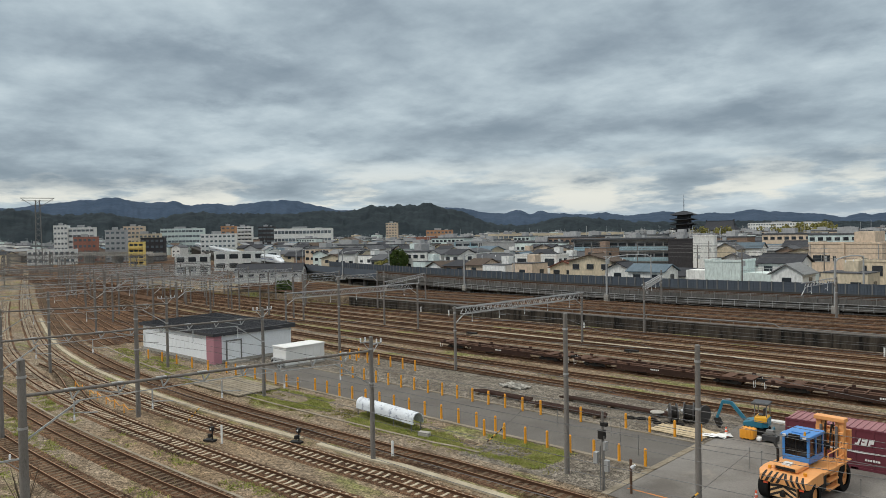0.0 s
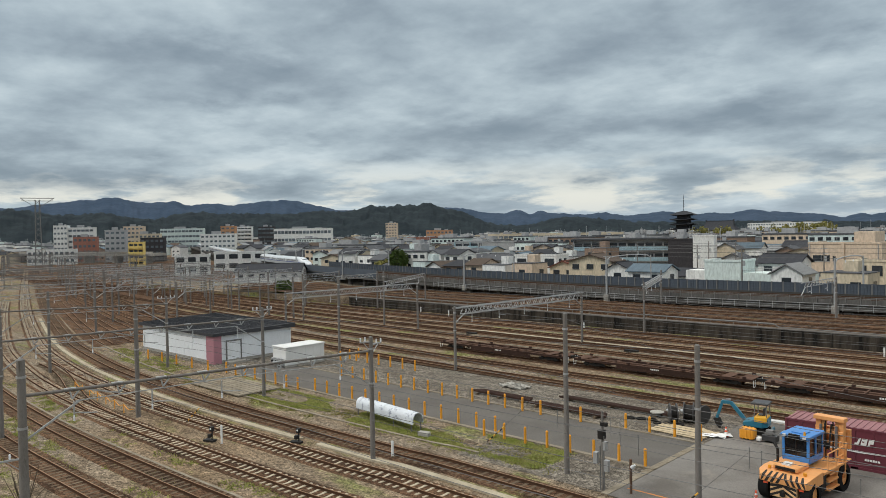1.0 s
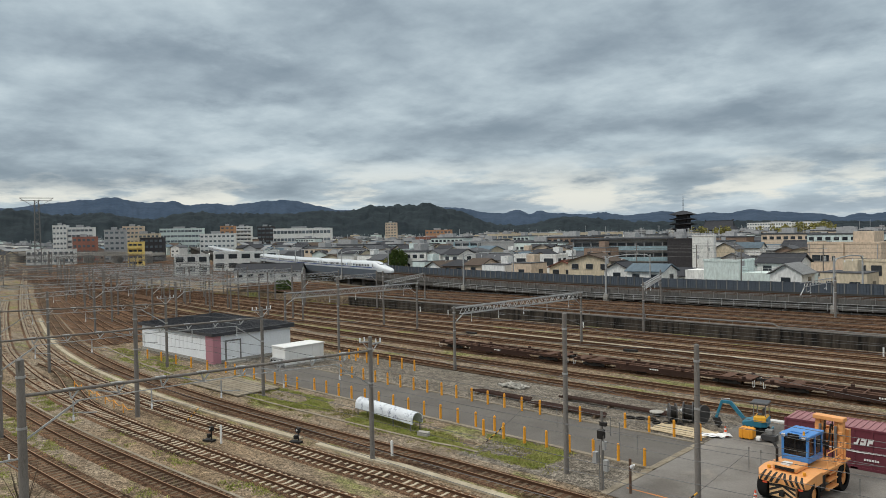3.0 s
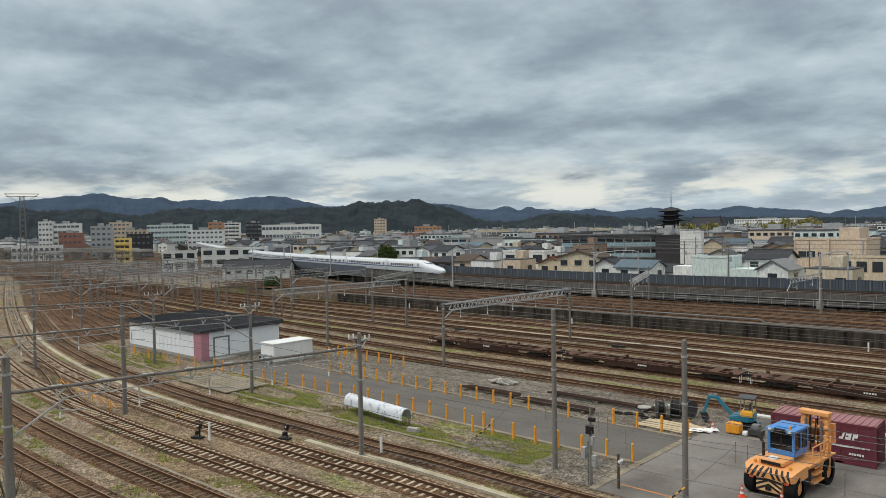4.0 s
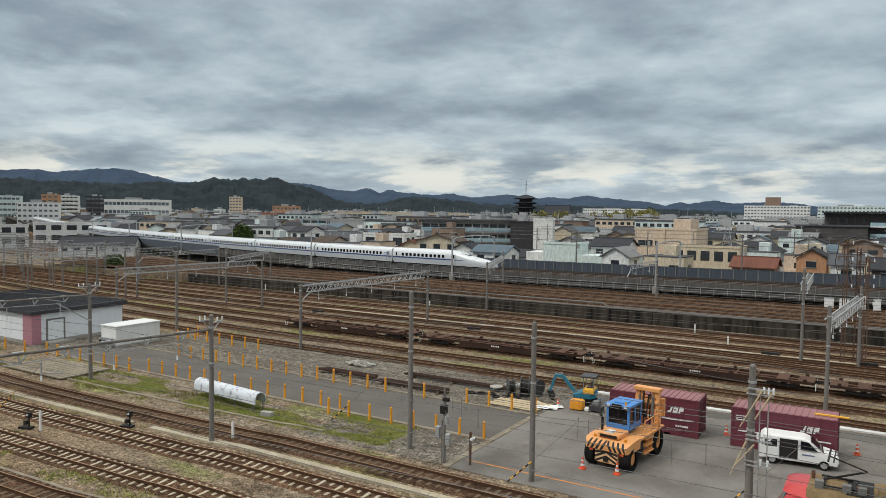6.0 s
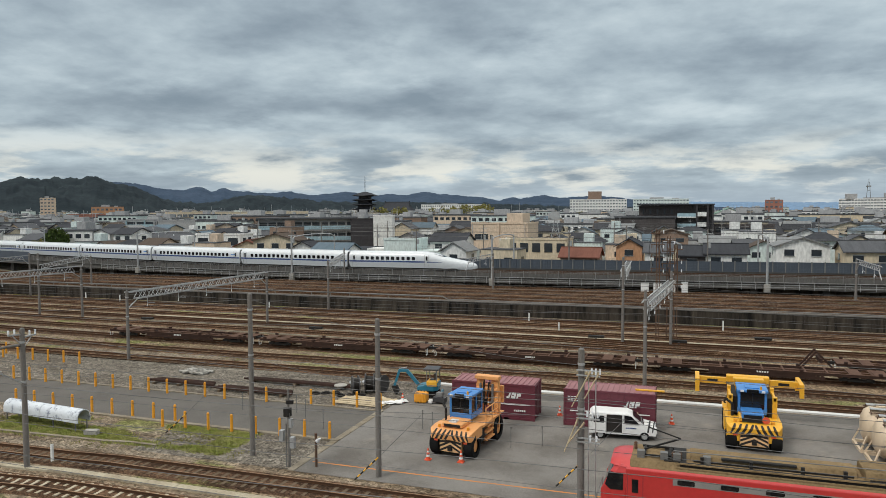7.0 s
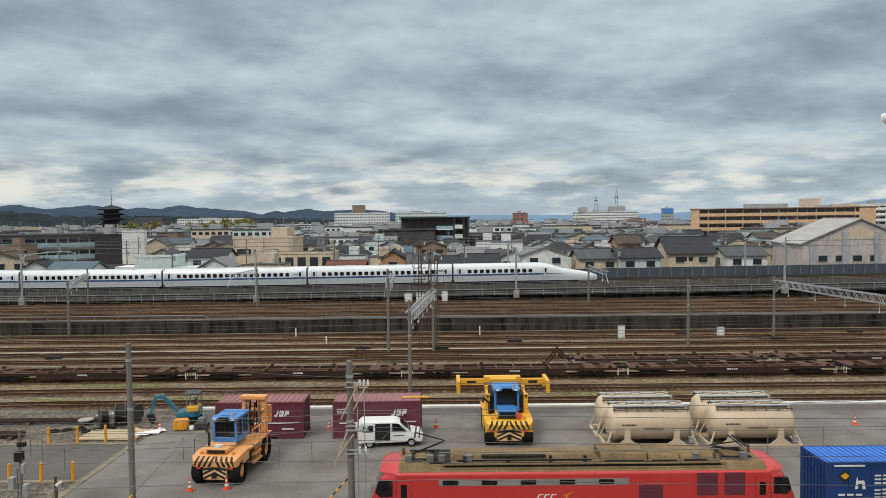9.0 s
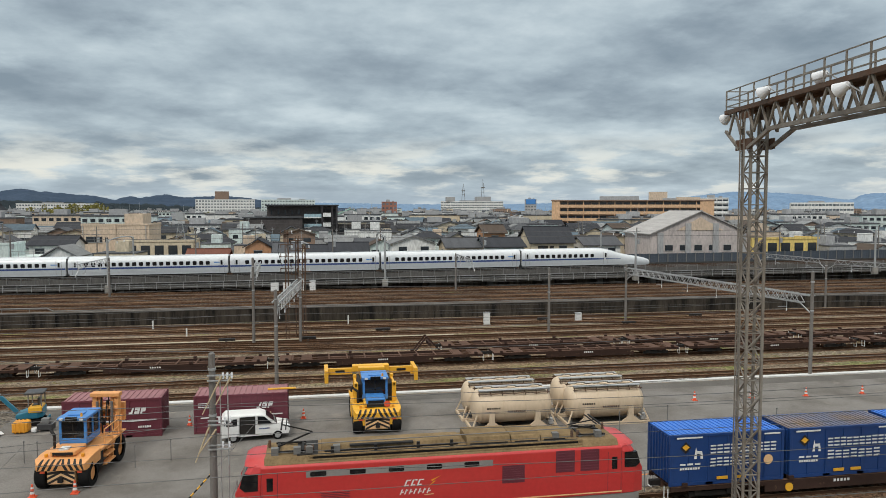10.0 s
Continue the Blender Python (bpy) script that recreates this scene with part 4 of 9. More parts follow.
def build_poles():
    P = catenary_pole
    P(-39.7, 11.3, 9.1, r=0.24, arms=((4.2, 1.1, -1),))
    P(-36.3, 31.1, 8.2, arms=((7.7, 0.9, 1), (7.9, 0.9, -1)))
    P(-25.1, 37.2, 9.9)
    P(-60.3, 25.9, 9.1, r=0.2)
    P(-53.3, 57.75, 6.9)
    P(-52.6, 81.9, 6.7)
    P(-58.6, 37.0, 8.3, arms=((8.1, 1.0, 1), (8.1, 1.0, -1)))
    P(-80.8, 38.3, 8.2, arms=((8.0, 1.0, 1), (8.0, 1.0, -1)))
    P(-71.6, 56.2, 9.7)
    P(-88.3, 28.1, 9.2)
    P(-81.1, 79.3, 7.3)
    P(-88.1, 78.5, 8.9)
    P(-16.3, 36.3, 8.9)
    P(43.8, 57.6, 9.3)
    P(27.7, 83.2, 7.8)
    P(40.2, 89.0, 7.6)
    P(-51.2, 96.3, 7.3)
    P(-59.7, 118.6, 6.05, 1.75)
    P(-83.0, 56.1, 7.4)
    P(-61.9, 16.2, 7.6)
    P(-88.0, 23.2, 7.6)
    for x, y, h in ((-118, 64, 7.5), (-126, 90, 8), (-142, 98, 8), (-117, 44, 8.5), (-133, 53, 8.5), (-138, 79, 8), (-160, 62, 8.5), (-165, 88, 8), (-189, 70, 8.5), (-196, 92, 8), (-222, 78, 8.5), (-228, 98, 8), (-262, 88, 8.5), (-300, 100, 8.5), (-345, 112, 9), (-110, 20, 8), (-140, 30, 8), (-175, 42, 8), (-215, 55, 8), (-260, 70, 8.5), (-100, 100, 7), (-30, 112.5, 6), (22, 113, 6), (75, 112.5, 6), (80, 83, 8), (76, 97, 7), (101, 60, 9), (-3.4, 61.9, 8.1), (-1.8, 82.0, 8.0), (-6.9, 81.8, 9.5)):
        P(x, y, h, 1.75 if y > 105 and x > -120 else 0.0)
    # tall rusty feeder masts beside the gantry
    for x, y, h, sd in ((-3.3, 83.4, 12.6, 1), (-2.2, 84.6, 11.8, 2), (-1.4, 83.6, 10.9, 3)):
        t = thing("feeder_mast", pose(x, y, 0), "rusty steel feeder mast with cross arms and insulators", "mast", "feeder masts")
        part("shaft", Mesh().bar((-0.16, 0, -0.2), (-0.16, 0, h), 0.1).bar((0.18, 0, -0.2), (0.18, 0, h), 0.1).bar((-0.1, 0, 0), (0.1, 0, h - 0.2), 0.06), "rsteel", t)
        for k, z in enumerate((h - 0.5, h - 1.7, h - 3.1, h - 4.4)):
            a = part("cross_arm", Mesh().bar((-0.75, -0.1, z), (0.75, -0.1, z), 0.09), "rsteel", t)
            for dx in (-0.65, 0.0, 0.6):
                i = Mesh()
                insulator(i, (dx, -0.1, z + 0.05 if (k + sd) % 2 else z - 0.4), 0.35, 0.07)
                part("insulator", i, "insul" if dx > 0 else "rsteel", a)
        part("jumper", Mesh().tube((-0.65, -0.1, h - 0.3), (-0.95, -0.2, h - 2.4), 0.03, 0.03, 6).tube((-0.95, -0.2, h - 2.4), (-0.5, -0.1, h - 4.2), 0.03, 0.03, 6), "black", t)
    # relay mast with boxes
    t = thing("relay_mast", pose(-21.9, 36.1, 0), "slender grey mast carrying cables and white control boxes", "mast")
    part("shaft", Mesh().tube((0, 0, -0.2), (0, 0, 4.6), 0.09, 0.07, 10), "pole", t)
    for i, (a, b, z0, z1) in enumerate(((-0.55, -0.2, 1.55, 2.2), (0.15, 0.5, 1.2, 1.85), (0.1, 0.35, 2.4, 2.9))):
        part("control_box", Mesh().box(a + 0.04, b - 0.04, -0.24, 0.03, z0, z1), "steel", t, bevel=0.02)
    part("conduit", Mesh().tube((0.12, -0.08, 0), (0.12, -0.08, 3.2), 0.04).tube((-0.14, -0.05, 0), (-0.14, -0.05, 2.6), 0.035), "dsteel", t)
    part("isolator", Mesh().box(-0.22, 0.12, -0.18, 0.18, 3.0, 3.5).box(-0.1, 0.3, -0.1, 0.1, 3.75, 3.95), "black", t)
    s = thing("stub_post", pose(-20.4, 36.6, 0), "short rusty stub post with a lamp", "post")
    part("shaft", Mesh().tube((0, 0, -0.2), (0, 0, 2.0), 0.08), "rsteel", s)
    part("lamp", Mesh().tube((0.1, 0, 1.55), (0.32, -0.1, 1.75), 0.14, 0.05, 10), "insul", s)
    # feeder pole in the container yard, with transformer arms
    t = catenary_pole(-5.0, 35.75, 8.0, r=0.19, label="concrete feeder pole crowded with arms and cable ends")
    for z in (7.0, 6.75, 4.8, 4.6, 3.6, 3.4):
        part("cross_arm", Mesh().bar((-0.2, -0.25, z), (0.95, -0.3, z), 0.06), "steel", t, "galvanised cross arm")
    for k, (x, z) in enumerate(((0.55, 6.8), (0.75, 6.8), (0.95, 6.8), (0.35, 4.65), (0.6, 4.65), (0.85, 4.65), (0.5, 3.45), (0.8, 3.45))):
        i = Mesh()
        insulator(i, (x, -0.3, z + 0.05), 0.3, 0.06)
        part("insulator", i, "insul", t)
    for a, b in (((0.5, -0.35, 7.0), (-0.4, -0.5, 5.2)), ((-0.1, -0.3, 4.6), (-0.75, -0.5, 2.9)), ((0.2, -0.3, 4.4), (-0.6, -0.5, 3.3)), ((0.9, -0.3, 6.9), (0.2, -0.4, 5.6))):
        part("cable_end", Mesh().tube(a, b, 0.05, 0.03, 6), "boards", t, "frayed pale cable end")
    for x in (0.4, 0.75):
        part("downlead", Mesh().tube((x, -0.2, 0.2), (x, -0.28, 7.0), 0.03, 0.03, 6), "steel", t)


def behind_yard(x):
    return min(LINE, key=lambda p: abs(p.x - x)).y - 12


def build_gantries():
    portal((-39.7, 11.3), (-36.3, 31.1), 7.0, 0.6, "near", drops=5)
    portal((-61.9, 16.2), (-58.6, 37.0), 7.1, 0.55, "near", drops=5)
    portal((-88.0, 23.2), (-80.8, 38.3), 7.1, 0.55, "near", drops=3)
    portal((-53.3, 57.75), (-52.6, 81.9), 6.4, 0.75, "box", drops=5)
    portal((-83.0, 56.1), (-81.1, 79.3), 6.8, 0.75, "box", drops=5)
    portal((-118, 64), (-126, 90), 6.9, 0.75, "box", drops=4)
    portal((-88.1, 78.5), (-100, 100), 6.9, 0.6, "warren", drops=3)
    portal((-3.4, 61.9), (-1.8, 82.0), 6.7, 0.75, "box", drops=5)
    portal((-6.9, 81.8), (-7.5, 97.5), 7.6, 0.75, "box", drops=3)
    portal((43.8, 57.6), (40.2, 89.0), 6.8, 0.75, "box", drops=6)
    portal((-51.2, 96.3), (-59.7, 118.6), 6.6, 0.6, "box", drops=4)
    for a, b in (((-117, 44), (-118, 64)), ((-138, 79), (-142, 98)), ((-133, 53), (-138, 79)), ((-160, 62), (-165, 88)), ((-189, 70), (-196, 92)), ((-222, 78), (-228, 98)), ((-110, 20), (-117, 44)), ((-140, 30), (-133, 53)), ((-175, 42), (-160, 62)), ((-215, 55), (-222, 78)), ((-260, 70), (-262, 88)), ((76, 97), (80, 83)), ((-30, 112.5), (-30.5, 99)), ((22, 113), (22, 99)), ((75, 112.5), (76, 97))):
        portal(a, b, 7.0 if b[1] < 98 or a[0] < -80 else 7.4, 0.6, "warren", drops=2)
    rng = random.Random(12)
    for i in range(22):
        x = -150 - i * 17
        ya, yb = 22 + bend(x), min(96 + bend(x, 0.05), 40 + bend(x) + 45)
        yl = 20 + bend(x)
        for k in range(3):
            p, q = yl + k * 21 + rng.uniform(-2, 2), yl + (k + 1) * 21 + rng.uniform(-2, 2)
            if q > behind_yard(x):
                break
            catenary_pole(x + rng.uniform(-4, 4), p, rng.uniform(7.5, 9.5))
            portal((x, p), (x - 4, q), rng.uniform(6.4, 7.6), 0.6, "warren", drops=0, material="dsteel")
    for i in range(9):
        x = -106 - i * 12.5
        ys = (52 - bend(-100) + bend(x) * 0.7, 74 + bend(x, 0.35), 95 + bend(x, 0.1))
        for p, q in zip(ys, ys[1:]):
            if q > behind_yard(x) - 4:
                continue
            catenary_pole(x, p, 8.2, band=False)
            portal((x, p), (x - 3, q), 6.9, 0.6, "warren", drops=0)
            catenary_pole(x - 3, q, 7.6, band=False)
    # overhead wires
    lines = [(b, w, x0) for b, x0, x1, k, w, pc in NEAR[1:] for x0 in (max(x0, -260),)] + [(b, w, -260) for b, w in FAR[:-1]]
    for base, w, x0 in lines:
        t = thing("overhead_wire", pose(0, 0, 0), "thin dark contact and messenger wire over a track", "overhead wire", "overhead wires")
        for z, sag, r in ((5.1, 0.0, 0.012), (6.0, 0.5, 0.014)):
            mb = Mesh()
            pts = []
            for x in range(int(x0), 120, 8):
                u = ((x + 3) % 48) / 48
                pts.append(Vector((x, base + bend(x, w), z - sag * 4 * u * (1 - u))))
            mb.loft([[p + Vector((0, r * math.cos(k * 1.571), r * math.sin(k * 1.571))) for k in range(4)] for p in pts])
            part("contact_wire" if sag == 0 else "messenger_wire", mb, "wire", t)
    for (x0, y0, z0), (x1, y1, z1) in (((-60.3, 25.9, 8.9), (-25.1, 37.2, 9.6)), ((-25.1, 37.2, 9.6), (-5, 35.7, 7.2)), ((-58.6, 37, 8.3), (-16.3, 36.3, 8.6)), ((-16.3, 36.3, 8.6), (20, 31.4, 9)), ((-36.3, 31.1, 7.9), (-5, 35.5, 6.9)), ((-36.3, 31.1, 7.5), (20, 31.2, 7)), ((-80.8, 38.3, 8.1), (-36.3, 31.1, 8.0)), ((-5, 35.7, 4.7), (60, 35.5, 5)), ((-5, 35.7, 7.0), (60, 36, 7.2)), ((-36, 30.6, 5.2), (-5, 35.3, 4.8)), ((-25, 37.2, 6), (-5, 35.7, 5))):
        t = thing("feeder_wire", pose(0, 0, 0), "thin sagging feeder wire between poles", "overhead wire", "overhead wires")
        mb = Mesh()
        a, b = Vector((x0, y0, z0)), Vector((x1, y1, z1))
        pts = [a.lerp(b, k / 14) - Vector((0, 0, 0.5 * 4 * (k / 14) * (1 - k / 14))) for k in range(15)]
        mb.loft([[p + Vector((0, 0.012 * math.cos(k * 1.571), 0.012 * math.sin(k * 1.571))) for k in range(4)] for p in pts])
        part("strand", mb, "wire", t)
    # arched masts of the high speed line
    for s in (-258, -214, -172, -110, -70.5, -31.4, 11.7, 56, 104, 150):
        p, d, n = line_frame(s)
        t = thing("line_mast", pose(0, 0, 0), "white tubular mast arching over the high speed line", "catenary mast", "masts of the high speed line")
        a, b = p + n * -5.9, p + n * 9.9
        part("mast", Mesh().tube(a + Vector((0, 0, -1.2)), a + Vector((0, 0, 6.6)), 0.2, 0.16, 10), "steel", t, smooth=True)
        part("far_mast", Mesh().tube(b + Vector((0, 0, -0.4)), b + Vector((0, 0, 6.4)), 0.16, 0.13, 10), "steel", t, smooth=True)
        arch = [a + Vector((0, 0, 5.9))] + [a.lerp(b, u) + Vector((0, 0, 6.3 + 0.35 * math.sin(math.pi * u))) for u in (0.08, 0.25, 0.5, 0.75, 0.92)] + [b + Vector((0, 0, 5.9))]
        ar = Mesh()
        for u, v in zip(arch, arch[1:]):
            ar.tube(u, v, 0.1, 0.1, 8)
        part("arch", ar, "steel", t, smooth=True)
        part("footing", Mesh().box(a.x - 0.45, a.x + 0.45, a.y - 0.4, a.y + 0.4, a.z - 1.8, a.z - 0.6), "concrete", t)
        for u in (0.35, 0.62):
            ins = Mesh()
            insulator(ins, a.lerp(b, u) + Vector((0, 0, 5.7)), 0.4, 0.1)
            part("insulator", ins, "insul", t)


def floodlight_gantry():
    """Tall lattice tower with a railed walkway beam over the tracks."""
    t = thing("floodlight_gantry", pose(20.4, 31.1, 0, 0, 0, -6), "tall grey lattice tower with rusting walkway beam and floodlights", "lighting gantry")
    h, w = 18.2, 0.38
    for sx in (-1, 1):
        for sy in (-1, 1):
            part("leg", Mesh().bar((sx * w, sy * w, -0.2), (sx * w, sy * w, h + 1.5), 0.115), "tower", t)
    for ax in range(4):
        lc = Mesh()
        k = 24
        for i in range(k):
            z0, z1 = h * i / k, h * (i + 1) / k
            for a, b in (((-w, z0), (w, z1)) if (i + ax) % 2 else ((w, z0), (-w, z1)), ((-w, z1), (w, z1))):
                o = w if ax % 2 else -w
                if ax < 2:
                    lc.bar((a[0], o, a[1]), (b[0], o, b[1]), 0.05)
                else:
                    lc.bar((o, a[0], a[1]), (o, b[0], b[1]), 0.05)
        part("lacing", lc, "tower", t, "crossed lacing bars")
    lad = Mesh()
    for y in (-0.2, 0.2):
        lad.bar((-0.62, y, 0), (-0.62, y, 19.5), 0.05)
    for i in range(52):
        lad.bar((-0.62, -0.2, 0.4 + i * 0.36), (-0.62, 0.2, 0.4 + i * 0.36), 0.03)
    part("ladder", lad, "tower", t, "thin steel ladder")
    # beam towards the near side
    y0, y1, zb, zt = 1.85, -28.0, 18.5, 19.7
    for sx in (-0.55, 0.55):
        part("upper_chord", Mesh().bar((sx, y0, zt), (sx, y1, zt), 0.2), "rsteel", t, "rust-streaked upper chord")
        part("lower_chord", Mesh().bar((sx, -2.2, zb), (sx, y1, zb), 0.17), "tower", t)
        lc = Mesh()
        k = 24
        for i in range(k):
            u, v, c = y0 - 0.3 + (y1 - y0) * i / k, y0 - 0.3 + (y1 - y0) * (i + 1) / k, y0 - 0.3 + (y1 - y0) * (i + 0.5) / k
            lc.bar((sx, u, zb if u < -2 else zb + 0.0), (sx, c, zt), 0.09)
            lc.bar((sx, c, zt), (sx, v, zb), 0.09)
        part("lacing", lc, "tower", t)
        part("knee_brace", Mesh().bar((sx, -0.4, 17.8), (sx, -2.4, zb), 0.15).bar((sx, 0.4, 17.8), (sx, y0, zb + 0.3), 0.12), "tower", t)
        part("gusset", Mesh().box(sx - 0.03, sx + 0.03, -0.75, 0.75, 17.75, 18.25).box(sx - 0.03, sx + 0.03, -0.6, 0.5, 19.2, 19.75), "rsteel", t, "rusty gusset plate")
        rl = Mesh()
        for z in (20.0, 20.35, 20.75):
            rl.bar((sx, y0, z), (sx, y1, z), 0.045)
        for i in range(22):
            rl.bar((sx, y0 - i * 1.35, 19.7), (sx, y0 - i * 1.35, 20.77), 0.06)
        part("handrail", rl, "tower", t)
    part("walkway", Mesh().box(-0.55, 0.55, y1, y0, 19.76, 19.82), "rsteel", t)
    er = Mesh()
    for z in (20.0, 20.35, 20.75):
        er.bar((-0.55, y0, z), (0.55, y0, z), 0.045)
    part("end_rail", er, "tower", t)
    for y, z, sx in ((1.9, 19.6, -0.3), (-2.6, 20.2, -0.75), (-8.3, 19.4, -0.9), (-5.2, 20.4, 0.2), (-10.4, 20.5, 0.2)):
        f = part("floodlight", Mesh().tube((sx, y, z), (sx - 0.15, y + 0.42, z - 0.18), 0.12, 0.3, 12), "insul", t, "white floodlight", smooth=True)
        part("stirrup", Mesh().bar((sx, y, z), (sx + 0.25, y - 0.3, z - 0.3), 0.05), "steel", f)


# ---- rolling stock ----
def wagon():
    t = thing("container_flat_wagon", pose(0, 0, 0), "rusty brown empty container flat wagon with open frame", "flat wagon", "row of flat wagons")
    L = 9.6
    for sy in (-1.15, 1.15):
        part("side_sill", Mesh().prism(((sy - 0.07, 0.98), (sy + 0.07, 0.98), (sy + 0.07, 0.76), (sy - 0.07, 0.76)), -L, L).prism(((sy - 0.05, 0.77), (sy + 0.05, 0.77), (sy + 0.05, 0.42), (sy - 0.05, 0.42)), -4.4, 4.4), "wagon", t)
    part("centre_sill", Mesh().box(-L, L, -0.14, 0.14, 0.62, 0.97), "wagontop", t)
    part("sill_flange", Mesh().box(-L, L, -1.24, -1.06, 0.981, 1.012).box(-L, L, 1.06, 1.24, 0.981, 1.012), "wagontop", t, "worn top flange")
    for i in range(11):
        x = -8.4 + i * 16.8 / 10
        part("crossbar", Mesh().box(x - 0.07, x + 0.07, -1.07, 1.07, 0.84, 1.0), "wagontop", t)
    for a, b in ((-9.6, -8.5), (-7.6, -6.8), (6.8, 7.6), (8.5, 9.6)):
        part("deck_plate", Mesh().box(a, b, -1.16, 1.16, 0.985, 1.02), "wagontop", t, "worn brown deck plate")
    for x in (-8.9, -3.0, 3.0, 8.9):
        for sy in (-1, 1):
            part("twist_lock", Mesh().box(x - 0.14, x + 0.14, sy * 1.2 - 0.12, sy * 1.2 + 0.12, 1.02, 1.2), "wagon", t)
    for bx in (-7.2, 7.2):
        bg = part("bogie", Mesh().box(bx - 1.3, bx + 1.3, -1.02, -0.88, 0.38, 0.62).box(bx - 1.3, bx + 1.3, 0.88, 1.02, 0.38, 0.62).box(bx - 0.25, bx + 0.25, -1.0, 1.0, 0.35, 0.62), "black", t, "dark cast bogie")
        for dx in (-0.88, 0.88):
            wh = Mesh()
            for sy in (-0.56, 0.56):
                wh.tube((bx + dx, sy - 0.06, 0.64), (bx + dx, sy + 0.06, 0.64), 0.41, n=18)
            wh.tube((bx + dx, -0.6, 0.64), (bx + dx, 0.6, 0.64), 0.08)
            part("wheelset", wh, "rust", bg)
            for sy in (-0.98, 0.98):
                part("axle_box", Mesh().box(bx + dx - 0.16, bx + dx + 0.16, sy - 0.12, sy + 0.12, 0.45, 0.78), "black", bg)
    for sx in (-1, 1):
        part("coupler", Mesh().box(min(sx * 9.5, sx * 10.15), max(sx * 9.5, sx * 10.15), -0.13, 0.13, 0.72, 0.98), "black", t)
        st = Mesh()
        for sy in (-0.9, 0.9):
            st.bar((sx * 9.7, sy - 0.2, 0.9), (sx * 9.7, sy - 0.2, 0.3), 0.04).bar((sx * 9.7, sy + 0.2, 0.9), (sx * 9.7, sy + 0.2, 0.3), 0.04).bar((sx * 9.7, sy - 0.2, 0.3), (sx * 9.7, sy + 0.2, 0.3), 0.05)
        part("step", st, "white", t, "white footstep")
    lab = Mesh()
    for i in range(5):
        lab.box(-0.5 + i * 0.2, -0.37 + i * 0.2, -1.225, -1.221, 0.72, 0.86)
    part("number_mark", lab, "white", t, "small white stencilled mark")
    part("brake_wheel", Mesh().tube((4.6, -1.22, 0.55), (4.6, -1.17, 0.55), 0.2, n=16), "wagon", t)
    part("brake_rod", Mesh().tube((-5, 0.4, 0.45), (5, 0.4, 0.45), 0.05).box(-2.2, -1.2, -0.8, -0.3, 0.25, 0.6), "black", t)
    return t


def build_wagons():
    w = wagon()
    w.matrix_basis = pose(-54.9, 68.3, 0.015)
    for i in range(1, 8):
        copy_thing(w, pose(-54.9 + i * 20.35, 68.3, 0.015))
    for i in range(5):
        copy_thing(w, pose(22.2 + i * 20.35, 72.7, 0.015, 0, 0, 0))
    t = thing("buffer_stop", pose(11.0, 72.7, 0), "rusty triangular buffer stop at the track end", "buffer stop")
    for sy in (-0.55, 0.55):
        part("frame", Mesh().bar((-1.4, sy, 0.1), (0, sy, 1.9), 0.16).bar((1.7, sy, 0.1), (0, sy, 1.9), 0.16), "wagon", t)
    part("beam", Mesh().box(0.2, 0.45, -1.1, 1.1, 1.0, 1.35), "wagon", t)


def ribbed_container(name, L, W, H, body, roof, label, nrib):
    t = thing(name, pose(0, 0, 0), label, "container", "freight containers")
    part("shell", Mesh().box(-L / 2 + 0.03, L / 2 - 0.03, -W / 2 + 0.03, W / 2 - 0.03, 0.12, H - 0.06), body, t)
    fr = Mesh()
    for sx in (-1, 1):
        for sy in (-1, 1):
            x, y = sx * (L / 2 - 0.06), sy * (W / 2 - 0.06)
            part("corner_post", Mesh().box(x - 0.075, x + 0.075, y - 0.075, y + 0.075, 0, H), body, t, bevel=0.012)
    for sy in (-1, 1):
        y = sy * (W / 2 - 0.05)
        fr.box(-L / 2 + 0.14, L / 2 - 0.14, y - 0.06, y + 0.06, H - 0.13, H - 0.005).box(-L / 2 + 0.14, L / 2 - 0.14, y - 0.06, y + 0.06, 0.02, 0.17)
    part("rail_frame", fr, body, t)
    n = int(L / 0.9)
    for sy in (-1, 1):
        for i in range(1, n):
            x = -L / 2 + L * i / n
            part("side_rib", Mesh().box(x - 0.035, x + 0.035, min(sy * (W / 2 - 0.03), sy * (W / 2 + 0.012)), max(sy * (W / 2 - 0.03), sy * (W / 2 + 0.012)), 0.17, H - 0.13), body, t)
    for sx in (-1, 1):
        for i in range(1, 8):
            y = -W / 2 + W * i / 8
            part("end_rib", Mesh().box(min(sx * (L / 2 - 0.03), sx * (L / 2 + 0.03)), max(sx * (L / 2 - 0.03), sx * (L / 2 + 0.03)), y - 0.06, y + 0.06, 0.15, H - 0.12), body, t)
    part("roof", Mesh().box(-L / 2 + 0.05, L / 2 - 0.05, -W / 2 + 0.05, W / 2 - 0.05, H - 0.07, H - 0.02), roof, t)
    for i in range(nrib):
        x = -L / 2 + 0.2 + (L - 0.4) * i / (nrib - 1)
        part("roof_rib", Mesh().box(x - 0.05, x + 0.05, -W / 2 + 0.12, W / 2 - 0.12, H - 0.03, H + 0.025), roof, t)
    part("fork_pocket", Mesh().box(-1.2, -0.8, -W / 2 - 0.01, W / 2 + 0.01, 0.03, 0.15).box(0.8, 1.2, -W / 2 - 0.01, W / 2 + 0.01, 0.03, 0.15), "black", t)
    return t


